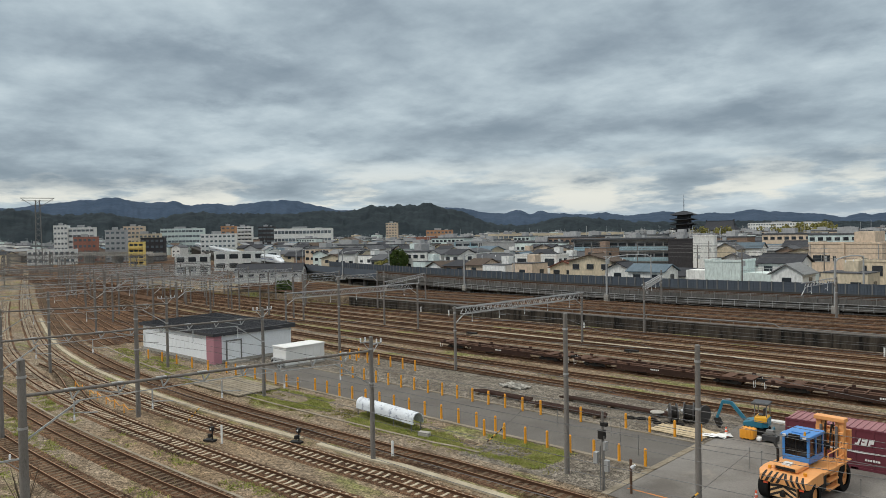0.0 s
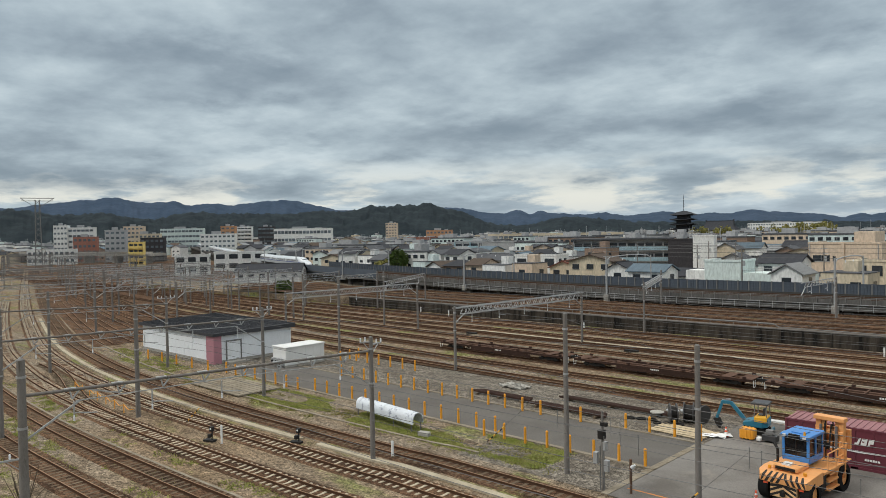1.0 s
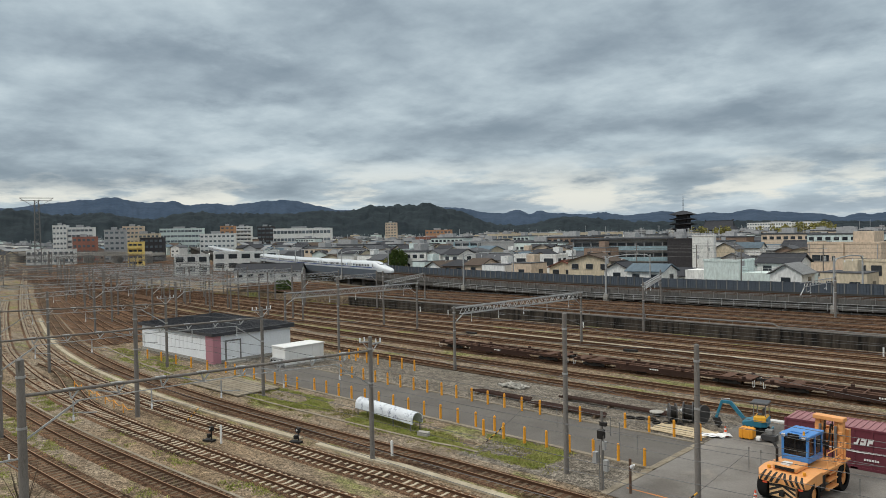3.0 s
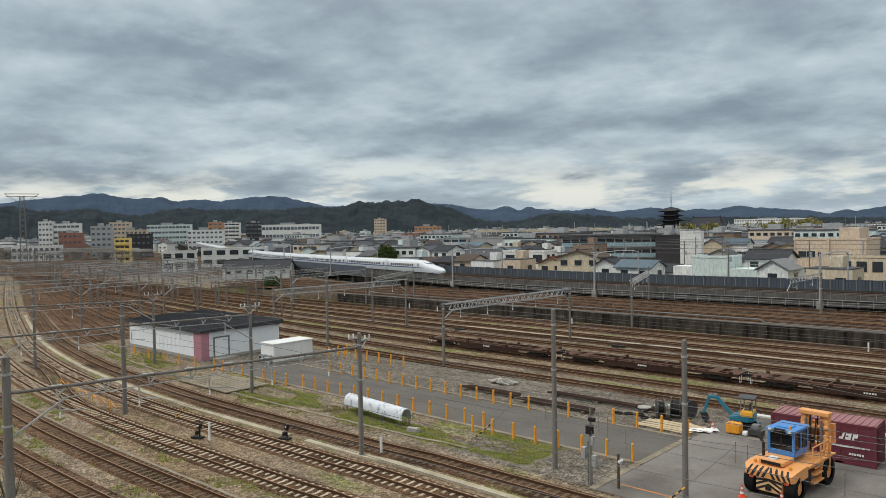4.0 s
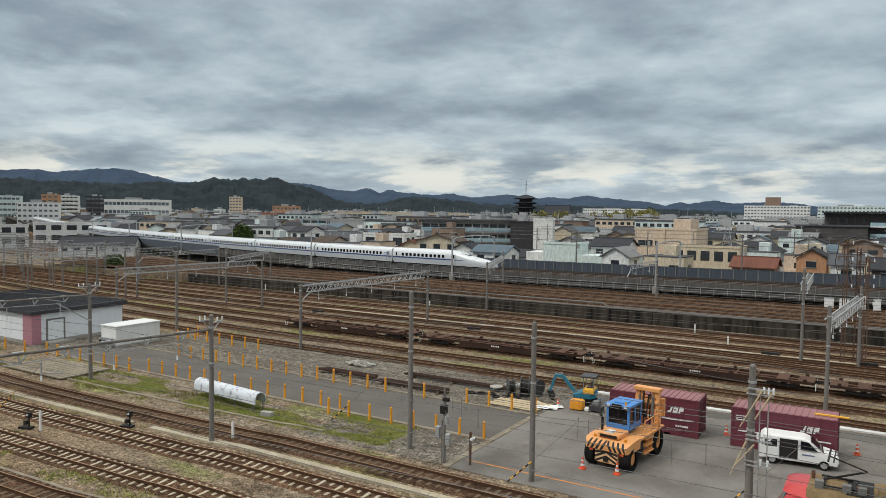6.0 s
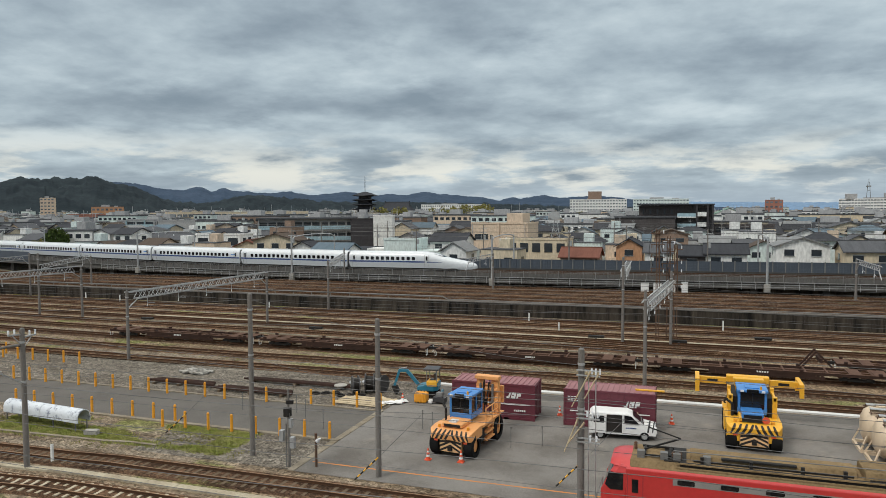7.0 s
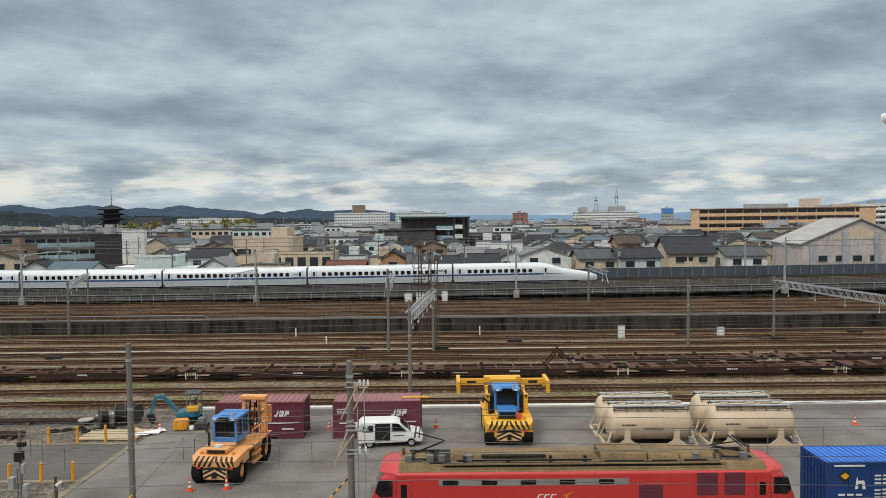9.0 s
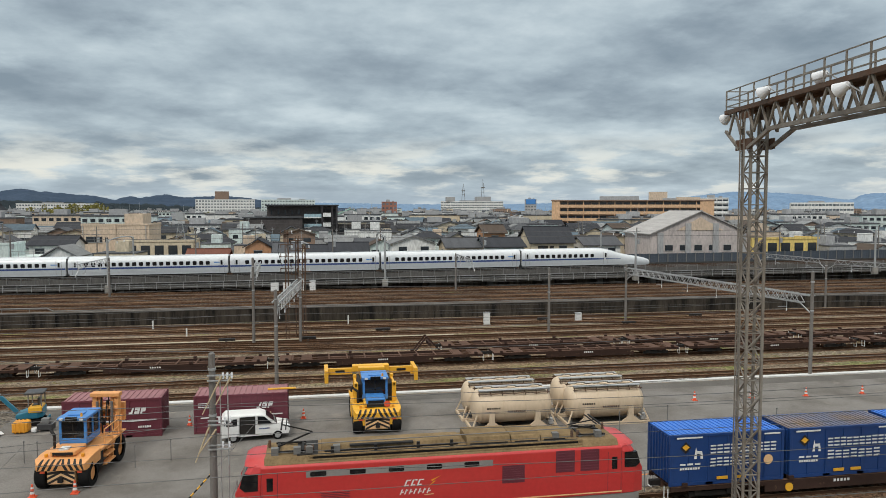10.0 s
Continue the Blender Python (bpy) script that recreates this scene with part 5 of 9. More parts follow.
def slab_mark(t, pts, y, material, name="mark", label=""):
    """A flat painted shape on the side at y, given in x, z."""
    mb = Mesh().add([(x, y, z) for x, z in pts] + [(x, y + 0.004, z) for x, z in pts], [tuple(range(len(pts)))] + [(i, (i + 1) % len(pts), len(pts) + (i + 1) % len(pts), len(pts) + i) for i in range(len(pts))])
    return part(name, mb, material, t, label)


def bars(t, x0, x1, z, h, n, y, material, seed=1, gap=0.25):
    """A line of unreadable or left out writing as plain bars."""
    rng = random.Random(seed)
    w = (x1 - x0) / n
    for i in range(n):
        a = x0 + i * w
        b, hh = a + w * (1 - gap), h * rng.uniform(0.9, 1.0)
        if h < 0.2:
            slab_mark(t, ((a, z), (b, z), (b, z + hh), (a, z + hh)), y, material, "lettering_bar")
            continue
        for p, q in ((0.0, 0.2), (0.42, 0.6), (0.82, 1.0)):
            slab_mark(t, ((a, z + p * hh), (b, z + p * hh), (b, z + q * hh), (a, z + q * hh)), y, material, "lettering_bar")


def emblem(t, x, z, h, y):
    """Slanted white emblem of three plain blocks."""
    s = 0.22 * h
    for i, (a, b) in enumerate(((0, 0.62), (0.78, 1.5), (1.68, 2.35))):
        slab_mark(t, ((x + a * h, z), (x + b * h, z), (x + b * h + s, z + h), (x + a * h + s, z + h)) if i else ((x, z), (x + 0.5 * h, z), (x + 0.62 * h + s, z + h), (x + 0.38 * h + s, z + h), (x + 0.3 * h, z + 0.3 * h), (x, z + 0.25 * h)), y, "white", "emblem_block", "white emblem block")
    slab_mark(t, ((x + 0.95 * h, z + 0.42 * h), (x + 1.25 * h, z + 0.42 * h), (x + 1.3 * h, z + 0.6 * h), (x + 1.0 * h, z + 0.6 * h)), y - 0.006, "maroon", "emblem_gap")
    slab_mark(t, ((x + 1.95 * h, z), (x + 2.4 * h, z), (x + 2.45 * h, z + 0.35 * h), (x + 2.05 * h, z + 0.35 * h)), y - 0.006, "maroon", "emblem_gap")


def build_containers():
    a = ribbed_container("maroon_container", 6.06, 2.45, 2.55, "maroon", "maroontop", "maroon ribbed steel freight container on the asphalt", 16)
    y = -2.45 / 2 - 0.018
    emblem(a, 1.0, 1.55, 0.42, y)
    slab_mark(a, ((-2.6, 1.02), (0.2, 1.10), (1.2, 1.05), (2.7, 1.1), (2.7, 1.17), (0.2, 1.18), (-2.6, 1.1)), y, "white", "swoosh")
    bars(a, 1.55, 2.4, 0.62, 0.14, 6, y, "white", 3)
    a.matrix_basis = pose(-13.15, 50.4, 0.03, 0, 0, 0.6)
    b = copy_thing(a, pose(-5.05, 50.4, 0.03, 0, 0, 0.6))
    bars(b, -2.75, -1.95, 1.75, 0.32, 4, y, "white", 5, 0.12)
    part("side_latch", Mesh().bar((1.55, y, 1.3), (1.75, y - 0.2, 0.55), 0.05).bar((1.9, y, 1.3), (2.1, y - 0.2, 0.55), 0.05), "boards", b)
    part("yellow_bar", Mesh().box(1.7, 3.6, -0.4, -0.2, 2.56, 2.64), "yellow", b, "yellow bar lying on the roof")
    # blue containers on a wagon in the near siding
    w = wagon()
    w.name = "loaded_flat_wagon"
    w["label"] = "dark grey flat wagon under blue containers"
    w.matrix_basis = pose(26.9, 33.9, 0.1)
    for i, roof in ((0, "bluetop"), (1, "rustytop"), (2, "bluetop")):
        c = ribbed_container("blue_container", 6.25, 2.45, 2.6, "blue", roof, "blue steel freight container with white lettering bars and %s roof" % ("light blue" if roof == "bluetop" else "rust stained"), 22)
        slab_mark(c, ((-2.8, 2.4), (-1.4, 2.4), (-1.4, 2.48), (-2.8, 2.48)), y, "white", "white_stripe")
        slab_mark(c, ((2.0, 2.4), (2.9, 2.4), (2.9, 2.48), (2.0, 2.48)), y, "white", "white_stripe")
        slab_mark(c, ((-2.6, 1.95), (-2.3, 1.65), (-2.0, 1.95), (-2.3, 2.25)), y, "hazard", "diamond", "black and yellow diamond sign")
        slab_mark(c, ((-2.5, 1.97), (-2.3, 1.8), (-2.1, 1.97), (-2.3, 2.12)), y - 0.006, "yellow", "diamond_core")
        slab_mark(c, ((-1.85, 1.35), (-1.7, 1.35), (-1.7, 1.6), (-1.5, 1.6), (-1.5, 1.35), (-1.35, 1.35), (-1.42, 1.75), (-1.7, 1.75), (-1.75, 1.95)), y, "white", "emblem_block")
        bars(c, -0.95, 2.75, 1.58, 0.46, 10, y, "white", 11 + i, 0.2)
        bars(c, -0.95, 1.6 + 0.6 * i, 0.92, 0.46, 7, y, "white", 21 + i, 0.22)
        bars(c, -2.6, -1.5, 0.82, 0.13, 8, y, "white", 31 + i)
        bars(c, -2.6, -1.4, 1.05, 0.1, 3, y, "white", 41 + i)
        if i == 0:
            slab_mark(c, [(2.25 + 0.26 * math.cos(k * math.pi / 8), 1.1 + 0.26 * math.sin(k * math.pi / 8)) for k in range(16)], y, "cream", "round_sign", "round pale sign")
        part("door_latch", Mesh().box(-0.6, 0.0, y - 0.03, y, 0.25, 0.4).box(0.4, 1.0, y - 0.03, y, 0.25, 0.4), "yellow", c)
        c.matrix_basis = pose(20.35 + 6.6 * i, 33.9, 1.13)
    part("brake_wheel", Mesh().tube((-3.1, -1.3, 0.62), (-3.1, -1.25, 0.62), 0.22, n=16), "yellow", w, "yellow hand brake wheel")


def build_loco():
    t = thing("red_locomotive", pose(6.0, 34.0, 0), "red electric locomotive with dusty brown roof and grey window band", "locomotive")
    L, hw, z0, zt = 9.75, 1.45, 1.0, 3.32
    b = Mesh()
    prof = [(-hw, z0), (hw, z0), (hw, zt - 0.02), (hw - 0.1, zt + 0.08), (-hw + 0.1, zt + 0.08), (-hw, zt - 0.02)]
    b.prism(prof, -8.6, 8.6)
    part("body", b, "red", t, "red body side", bevel=0.04)
    for s in (-1, 1):
        e = Mesh()
        e.loft([[(s * x, -w, z0), (s * x, w, z0), (s * xm, w, 2.2), (s * xt, w * 0.98, 3.1), (s * (xt - 0.25), w * 0.9, 3.45), (s * (xt - 0.25), -w * 0.9, 3.45), (s * xt, -w * 0.98, 3.1), (s * xm, -w, 2.2)] for x, xm, xt, w in ((8.6, 8.6, 8.6, hw), (9.2, 9.25, 9.05, hw * 0.98), (9.75, 9.75, 9.3, hw * 0.86))])
        cab = part("cab", e, "red", t, "red cab end", bevel=0.05)
        for sy in (-1, 1):
            part("side_window", Mesh().prismy(((s * 8.72, 2.3), (s * 9.3, 2.3), (s * 9.52, 2.5), (s * 9.36, 3.05), (s * 8.72, 3.05)), min(sy * 1.28, sy * 1.452), max(sy * 1.28, sy * 1.452)), "glass", cab, "black cab side window")
            part("door_window", Mesh().box(s * 8.2 - 0.14, s * 8.2 + 0.14, sy * 1.452 - 0.008, sy * 1.452 + 0.008, 2.25, 2.85), "glass", t)
            sm = Mesh()
            for a in (-0.34, 0.34):
                sm.box(s * 8.2 + a - 0.012, s * 8.2 + a + 0.012, sy * 1.452 - 0.004, sy * 1.452 + 0.004, 1.1, 3.1)
            part("door_seam", sm, "maroon", t)
        part("windscreen", Mesh().add([(s * 9.62, -1.1, 2.4), (s * 9.62, 1.1, 2.4), (s * 9.30, 1.08, 3.05), (s * 9.30, -1.08, 3.05), (s * 9.55, -1.1, 2.4), (s * 9.55, 1.1, 2.4), (s * 9.24, 1.08, 3.05), (s * 9.24, -1.08, 3.05)], [(0, 1, 2, 3), (4, 5, 6, 7), (0, 1, 5, 4), (2, 3, 7, 6)]), "glass", cab)
    for sy in (-1, 1):
        y = sy * 1.455
        part("grey_band", Mesh().box(-6.6, 2.1, y - 0.003, y + 0.003, 2.78, 3.08), "grey", t, "dull grey window band")
        for i in range(5):
            x = -6.05 + i * 1.78
            w = Mesh().add([(x + a, y + sy * 0.012, 2.93 + z) for a, z in ((-0.36, -0.08), (-0.3, -0.11), (0.3, -0.11), (0.36, -0.08), (0.36, 0.08), (0.3, 0.11), (-0.3, 0.11), (-0.36, 0.08))] + [(x + a, y - sy * 0.05, 2.93 + z) for a, z in ((-0.36, -0.08), (-0.3, -0.11), (0.3, -0.11), (0.36, -0.08), (0.36, 0.08), (0.3, 0.11), (-0.3, 0.11), (-0.36, 0.08))], [tuple(range(8))] + [(k, (k + 1) % 8, 8 + (k + 1) % 8, 8 + k) for k in range(8)])
            part("side_light", w, "glass", t, "small dark window")
        for a, z, ww, h in ((2.55, 1.9, 1.1, 0.85), (5.2, 2.25, 0.95, 1.05), (6.45, 2.25, 0.95, 1.05)):
            g = part("filter_grille", Mesh().box(a, a + ww, y - 0.008, y + 0.008, z, z + h), "maroon", t, "dark red filter grille")
            for k in range(7):
                part("louvre", Mesh().box(a + 0.04, a + ww - 0.04, y - 0.02, y + 0.02, z + 0.08 + k * (h - 0.12) / 7, z + 0.13 + k * (h - 0.12) / 7), "maroon", g)
        part("vent_grille", Mesh().box(-6.0, -4.6, y - 0.012, y + 0.012, 1.3, 2.1), "red", t)
        lv = Mesh()
        for k in range(9):
            lv.box(-5.95, -4.65, y - 0.025, y + 0.025, 1.36 + k * 0.08, 1.39 + k * 0.08)
        part("louvres", lv, "maroon", t)
        part("white_line", Mesh().box(-2.6, 8.6, y - 0.003, y + 0.003, 1.1, 1.16), "cream", t)
        # emblem as plain slanted strokes
        yo = y + sy * 0.01
        for i in range(3):
            x = -2.15 + i * 0.3
            slab_mark(t, ((x, 2.08), (x + 0.07, 2.08), (x + 0.2, 2.38), (x + 0.13, 2.38)), yo, "white", "emblem_stroke")
            slab_mark(t, ((x + 0.09, 2.1), (x + 0.22, 2.1), (x + 0.24, 2.15), (x + 0.11, 2.15)), yo, "white", "emblem_stroke")
            slab_mark(t, ((x + 0.2, 2.33), (x + 0.33, 2.33), (x + 0.35, 2.38), (x + 0.22, 2.38)), yo, "white", "emblem_stroke")
        for i in range(7):
            x = -2.35 + i * 0.21
            slab_mark(t, ((x, 1.7), (x + 0.06, 1.7), (x + 0.16, 1.94), (x + 0.1, 1.94)), yo, "white", "emblem_stroke")
            slab_mark(t, ((x + 0.08, 1.78 + 0.08 * (i % 2)), (x + 0.18, 1.78 + 0.08 * (i % 2)), (x + 0.2, 1.83 + 0.08 * (i % 2)), (x + 0.1, 1.83 + 0.08 * (i % 2))), yo, "white", "emblem_stroke")
        slab_mark(t, ((-1.2, 1.6), (-0.75, 1.62), (-0.75, 1.66), (-1.2, 1.64)), yo, "cream", "emblem_stroke")
        slab_mark(t, ((-1.05, 1.98), (-0.65, 2.25), (-0.8, 2.27), (-0.4, 2.5), (-0.9, 2.3), (-0.75, 2.24)), yo + sy * 0.005, "orange", "emblem_flash")
    for s in (-1, 1):
        part("cab_roof", Mesh().loft([[(s * x, w * y, 3.35 + h * z) for y, z in ((-1.4, 0), (-1.2, 0.6), (-0.7, 1), (0.7, 1), (1.2, 0.6), (1.4, 0))] for x, w, h in ((8.3, 1.0, 0.3), (8.7, 0.98, 0.3), (9.1, 0.9, 0.24), (9.32, 0.76, 0.1))]), "red", t, "rounded red cab roof", smooth=True)
    roof = Mesh().prism(((-1.38, 3.38), (1.38, 3.38), (1.12, 3.66), (-1.12, 3.66)), -8.45, 8.45)
    part("roof", roof, "locoroof", t, "brown dust-covered roof", bevel=0.05)
    for a, b, w, h in ((-5.9, 0.7, 0.7, 3.9), (0.95, 3.1, 0.95, 4.02), (3.15, 4.6, 0.95, 3.98), (4.65, 6.0, 0.9, 3.9)):
        part("roof_hood", Mesh().prism(((-w, 3.6), (w, 3.6), (w - 0.15, h), (-w + 0.15, h)), a, b), "locoroof", t, "brown roof hood", bevel=0.04)
        part("hood_louvre", Mesh().box(a + 0.15, b - 0.15, -w - 0.02, -w + 0.06, 3.62, 3.74), "black", t)
    for x in (-5.4, -3.4, -1.4, 0.2):
        part("lifting_lug", Mesh().box(x - 0.07, x + 0.07, -0.98, -0.84, 3.62, 3.98), "black", t)
    # black plates laid on the roof imitate the shade of recesses
    part("roof_slot_shade", Mesh().box(-4.6, -1.6, -0.72, -0.5, 3.86, 3.93), "black", t)
    part("roof_well_shade", Mesh().box(-7.0, -6.05, -1.0, 1.0, 3.64, 3.7), "black", t, "black plate standing in for a shaded roof well")
    part("roof_rail", Mesh().bar((-6.5, -1.28, 3.72), (6.6, -1.28, 3.72), 0.06).bar((-6.5, -1.28, 3.5), (6.6, -1.28, 3.5), 0.05), "locoroof", t)
    for s in (-1, 1):
        p = part("pantograph", Mesh().box(s * 7.3 - 0.7, s * 7.3 + 0.7, -0.7, -0.6, 3.72, 3.8).box(s * 7.3 - 0.7, s * 7.3 + 0.7, 0.6, 0.7, 3.72, 3.8).box(s * 7.3 - 0.6, s * 7.3 - 0.5, -0.7, 0.7, 3.74, 3.8).box(s * 7.3 + 0.5, s * 7.3 + 0.6, -0.7, 0.7, 3.74, 3.8), "black", t, "folded pantograph")
        up = 0.9 if s < 0 else 0.35
        part("arm", Mesh().bar((s * 7.9, 0, 3.8), (s * 6.3, 0, 3.9 + up * 0.6), 0.07).bar((s * 6.3, 0, 3.9 + up * 0.6), (s * 7.7, 0, 3.95 + up), 0.05), "black", p)
        part("collector", Mesh().bar((s * 7.7, -0.85, 3.97 + up), (s * 7.7, 0.85, 3.97 + up), 0.07).bar((s * 7.5, -0.85, 3.97 + up), (s * 7.5, 0.85, 3.97 + up), 0.05), "black", p)
        for dx in (-0.6, 0.6):
            for sy in (-0.65, 0.65):
                i = Mesh()
                insulator(i, (s * 7.3 + dx, sy, 3.58), 0.2, 0.08)
                part("insulator", i, "dsteel", p)
    for x in (-6.3, -6.6, 6.3, 6.6, 8.3, -8.3):
        i = Mesh()
        insulator(i, (x, -0.6 if abs(x) < 7 else 0.4, 3.6), 0.42, 0.09)
        part("roof_insulator", i, "rsteel", t)
    part("side_duct", Mesh().box(-6.3, 6.4, -1.22, -1.08, 3.55, 3.74), "black", t, "dark roof side duct")
    for x in (-8.0, -7.0, -6.45, -5.2, 5.4, 7.6):
        part("roof_box", Mesh().box(x - 0.16, x + 0.16, -0.85, -0.55, 3.6, 3.98), "dsteel", t)
    part("bus_bar", Mesh().tube((-6.6, -0.6, 4.05), (6.6, -0.6, 4.12), 0.025), "dsteel", t)
    part("underframe", Mesh().box(-9.5, 9.5, -1.4, 1.4, 0.7, 1.0), "grey", t, "grey lower frame")
    for bx in (-6, 0, 6):
        bg = Mesh().box(bx - 1.6, bx + 1.6, -1.15, 1.15, 0.4, 0.75)
        for dx in (-1.1, 1.1):
            bg.tube((bx + dx, -0.7, 0.73), (bx + dx, 0.7, 0.73), 0.5, n=16)
        part("bogie", bg, "black", t)
    for s in (-1, 1):
        part("coupler", Mesh().box(min(s * 9.7, s * 10.1), max(s * 9.7, s * 10.1), -0.15, 0.15, 0.75, 1.05), "black", t)
        hr = Mesh().bar((s * 9.9, -1.2, 0.9), (s * 9.9, -1.2, 1.9), 0.04).bar((s * 9.9, 1.2, 0.9), (s * 9.9, 1.2, 1.9), 0.04).bar((s * 9.9, -1.2, 1.9), (s * 9.9, 1.2, 1.9), 0.04)
        part("end_rail", hr, "dsteel", t)
    for ob in (t,):
        ob.matrix_basis = pose(6.05, 34.0, 0.05)


def chevrons(t, x0, x1, z0, z1, y, n, material, vee=True, slope=0.5):
    """Slanted black stripes on a panel facing -y."""
    w = (x1 - x0) / n
    c = (x0 + x1) / 2
    for i in range(n):
        a = x0 + i * w
        s = (1 if (a + w / 2 < c) else -1) * (z1 - z0) * slope if vee else (z1 - z0) * slope
        pts = [(a, z0), (a + w * 0.5, z0), (a + w * 0.5 + s, z1), (a + s, z1)]
        pts = [(min(max(px, x0), x1), pz) for px, pz in pts]
        slab_mark(t, pts, y, material, "hazard_stripe", "black hazard stripe")


def tyre(mb_t, mb_r, x, y, r, w):
    prof = ((-w / 2, r * 0.55), (-w / 2, r * 0.92), (-w / 2 + 0.06, r), (w / 2 - 0.06, r), (w / 2, r * 0.92), (w / 2, r * 0.55))
    n = 24
    mb_t.loft([[(x + a, y + q * math.cos(2 * math.pi * k / n), r + q * math.sin(2 * math.pi * k / n)) for a, q in prof] for k in range(n + 1)], closed=False)
    mb_r.tube((x - w * 0.32, y, r), (x + w * 0.32, y, r), r * 0.56, n=18)


def machine(pos, turn, paint, label, spread, cab_x, cab_w, cab_z0, cab_z1, mast_x, top):
    """Heavy container lifter; its rear with hazard stripes faces -y."""
    t = thing("container_lifter", pose(*pos, 0, 0, turn), label, "container lifter", "container lifters")
    hw = 1.42
    body = part("counterweight", Mesh().loft([[(-hw * k, y, 1.12), (hw * k, y, 1.12), (hw * k, y, z1), (-hw * k, y, z1)] for y, k, z1 in ((-1.05, 0.86, 1.46), (-0.8, 0.98, 1.66), (-0.1, 1.0, 1.74), (0.7, 0.98, 1.74))]), paint, t, "sloping counterweight")
    part("rear_panel", Mesh().box(-0.72, 0.72, -0.98, 0.3, 0.36, 1.13), "cream", t, "chevron rear panel", bevel=0.04)
    part("chassis", Mesh().box(-0.7, 0.7, 0.3, 4.4, 0.55, 1.5), paint, t, bevel=0.04)
    part("deck", Mesh().box(-hw, hw, 0.7, 3.4, 1.55, 1.68), paint, t)
    part("hood", Mesh().box(-0.75, 0.6, -0.55, 0.85, 1.74, 2.0), paint, t, "engine hood", bevel=0.06)
    for sx in (-1, 1):
        for i in range(3):
            z = 0.34 + i * 0.27
            part("hazard_stripe", Mesh().add([(sx * 0.0, -0.985, min(z + 0.36, 1.0)), (sx * 0.70, -0.985, z), (sx * 0.70, -0.985, z + 0.14), (sx * 0.0, -0.985, min(z + 0.5, 1.12))], [(0, 1, 2, 3)]), "hazard", body)
        for i in range(4):
            p, q, e = 0.06 + i * 0.3, 0.22 + i * 0.3, 1.21
            part("hazard_stripe", Mesh().add([(sx * min(p + o, e), -1.056, z) for o, z in ((0.18, 1.13), (0.34, 1.13), (0.16, 1.455), (0.0, 1.455))], [(0, 1, 2, 3)]), "hazard", body)
            part("hazard_stripe", Mesh().add([(sx * min(p + o, e + g), yy, z) for o, yy, z, g in ((0.0, -1.056, 1.468, 0), (0.16, -1.056, 1.468, 0), (0.05, -0.8, 1.672, 0.16), (-0.05, -0.8, 1.672, 0.16))], [(0, 1, 2, 3)]), "hazard", body)
    part("drawbar", Mesh().box(-0.12, 0.12, -1.15, -0.95, 0.5, 0.75), "black", t)
    for sx in (-1, 1):
        part("side_frame", Mesh().box(sx * 1.15 - 0.12, sx * 1.15 + 0.12, 0.8, 1.1, 1.68, cab_z1 - 0.25).box(sx * 1.15 - 0.1, sx * 1.15 + 0.1, 2.6, 2.9, 1.68, cab_z1 - 0.1).box(sx * 1.15 - 0.06, sx * 1.15 + 0.06, 0.8, 2.9, cab_z1 - 0.5, cab_z1 - 0.3), paint, t, "upright side frame") if spread else None
    for x, y, r, w in ((-1.13, -0.3, 0.72, 0.56), (1.13, -0.3, 0.72, 0.56), (-1.15, 3.55, 0.8, 0.58), (1.15, 3.55, 0.8, 0.58)):
        a, b = Mesh(), Mesh()
        tyre(a, b, x, y, r, w)
        wh = part("wheel", a, "rubber", t, "large black tyre", smooth=True)
        part("rim", b, paint, wh)
    # cab
    c = part("cab", Mesh().box(cab_x - cab_w / 2, cab_x + cab_w / 2, 0.9, 1.05, cab_z0, cab_z0 + 0.3).box(cab_x - cab_w / 2, cab_x + cab_w / 2, 0.9, 2.75, cab_z0 - 0.06, cab_z0 + 0.06), "cab", t, "blue operator cab", bevel=0.03)
    for sx in (-1, 1):
        for y in (0.95, 1.8, 2.7):
            part("pillar", Mesh().bar((cab_x + sx * (cab_w / 2 - 0.06), y, cab_z0), (cab_x + sx * (cab_w / 2 - 0.06), y, cab_z1), 0.13), "cab", c)
        part("side_glass", Mesh().box(cab_x + sx * (cab_w / 2 - 0.05) - 0.012, cab_x + sx * (cab_w / 2 - 0.05) + 0.012, 1.0, 2.65, cab_z0 + 0.3, cab_z1 - 0.05), "glass", c)
        part("side_panel", Mesh().box(cab_x + sx * (cab_w / 2) - 0.03, cab_x + sx * (cab_w / 2) + 0.03, 0.95, 2.7, cab_z0, cab_z0 + 0.3), "cab", c)
    part("rear_glass", Mesh().box(cab_x - cab_w / 2 + 0.12, cab_x + cab_w / 2 - 0.12, 0.93, 0.955, cab_z0 + 0.3, cab_z1 - 0.06), "glass", c)
    part("front_glass", Mesh().box(cab_x - cab_w / 2 + 0.12, cab_x + cab_w / 2 - 0.12, 2.66, 2.69, cab_z0 + 0.2, cab_z1 - 0.1), "glass", c)
    part("cab_roof", Mesh().box(cab_x - cab_w / 2 - 0.06, cab_x + cab_w / 2 + 0.06, 0.75, 2.85, cab_z1 - 0.04, cab_z1 + 0.14), "cab", c, "blue cab roof", bevel=0.05)
    part("roof_unit", Mesh().box(cab_x - 0.3, cab_x + 0.3, 0.66, 0.8, cab_z1 - 0.02, cab_z1 + 0.18), "glass", c)
    part("seat", Mesh().box(cab_x - 0.28, cab_x + 0.28, 1.5, 2.1, cab_z0 + 0.06, cab_z0 + 0.45).box(cab_x - 0.28, cab_x + 0.28, 1.4, 1.55, cab_z0 + 0.4, cab_z0 + 1.05), "dark", c)
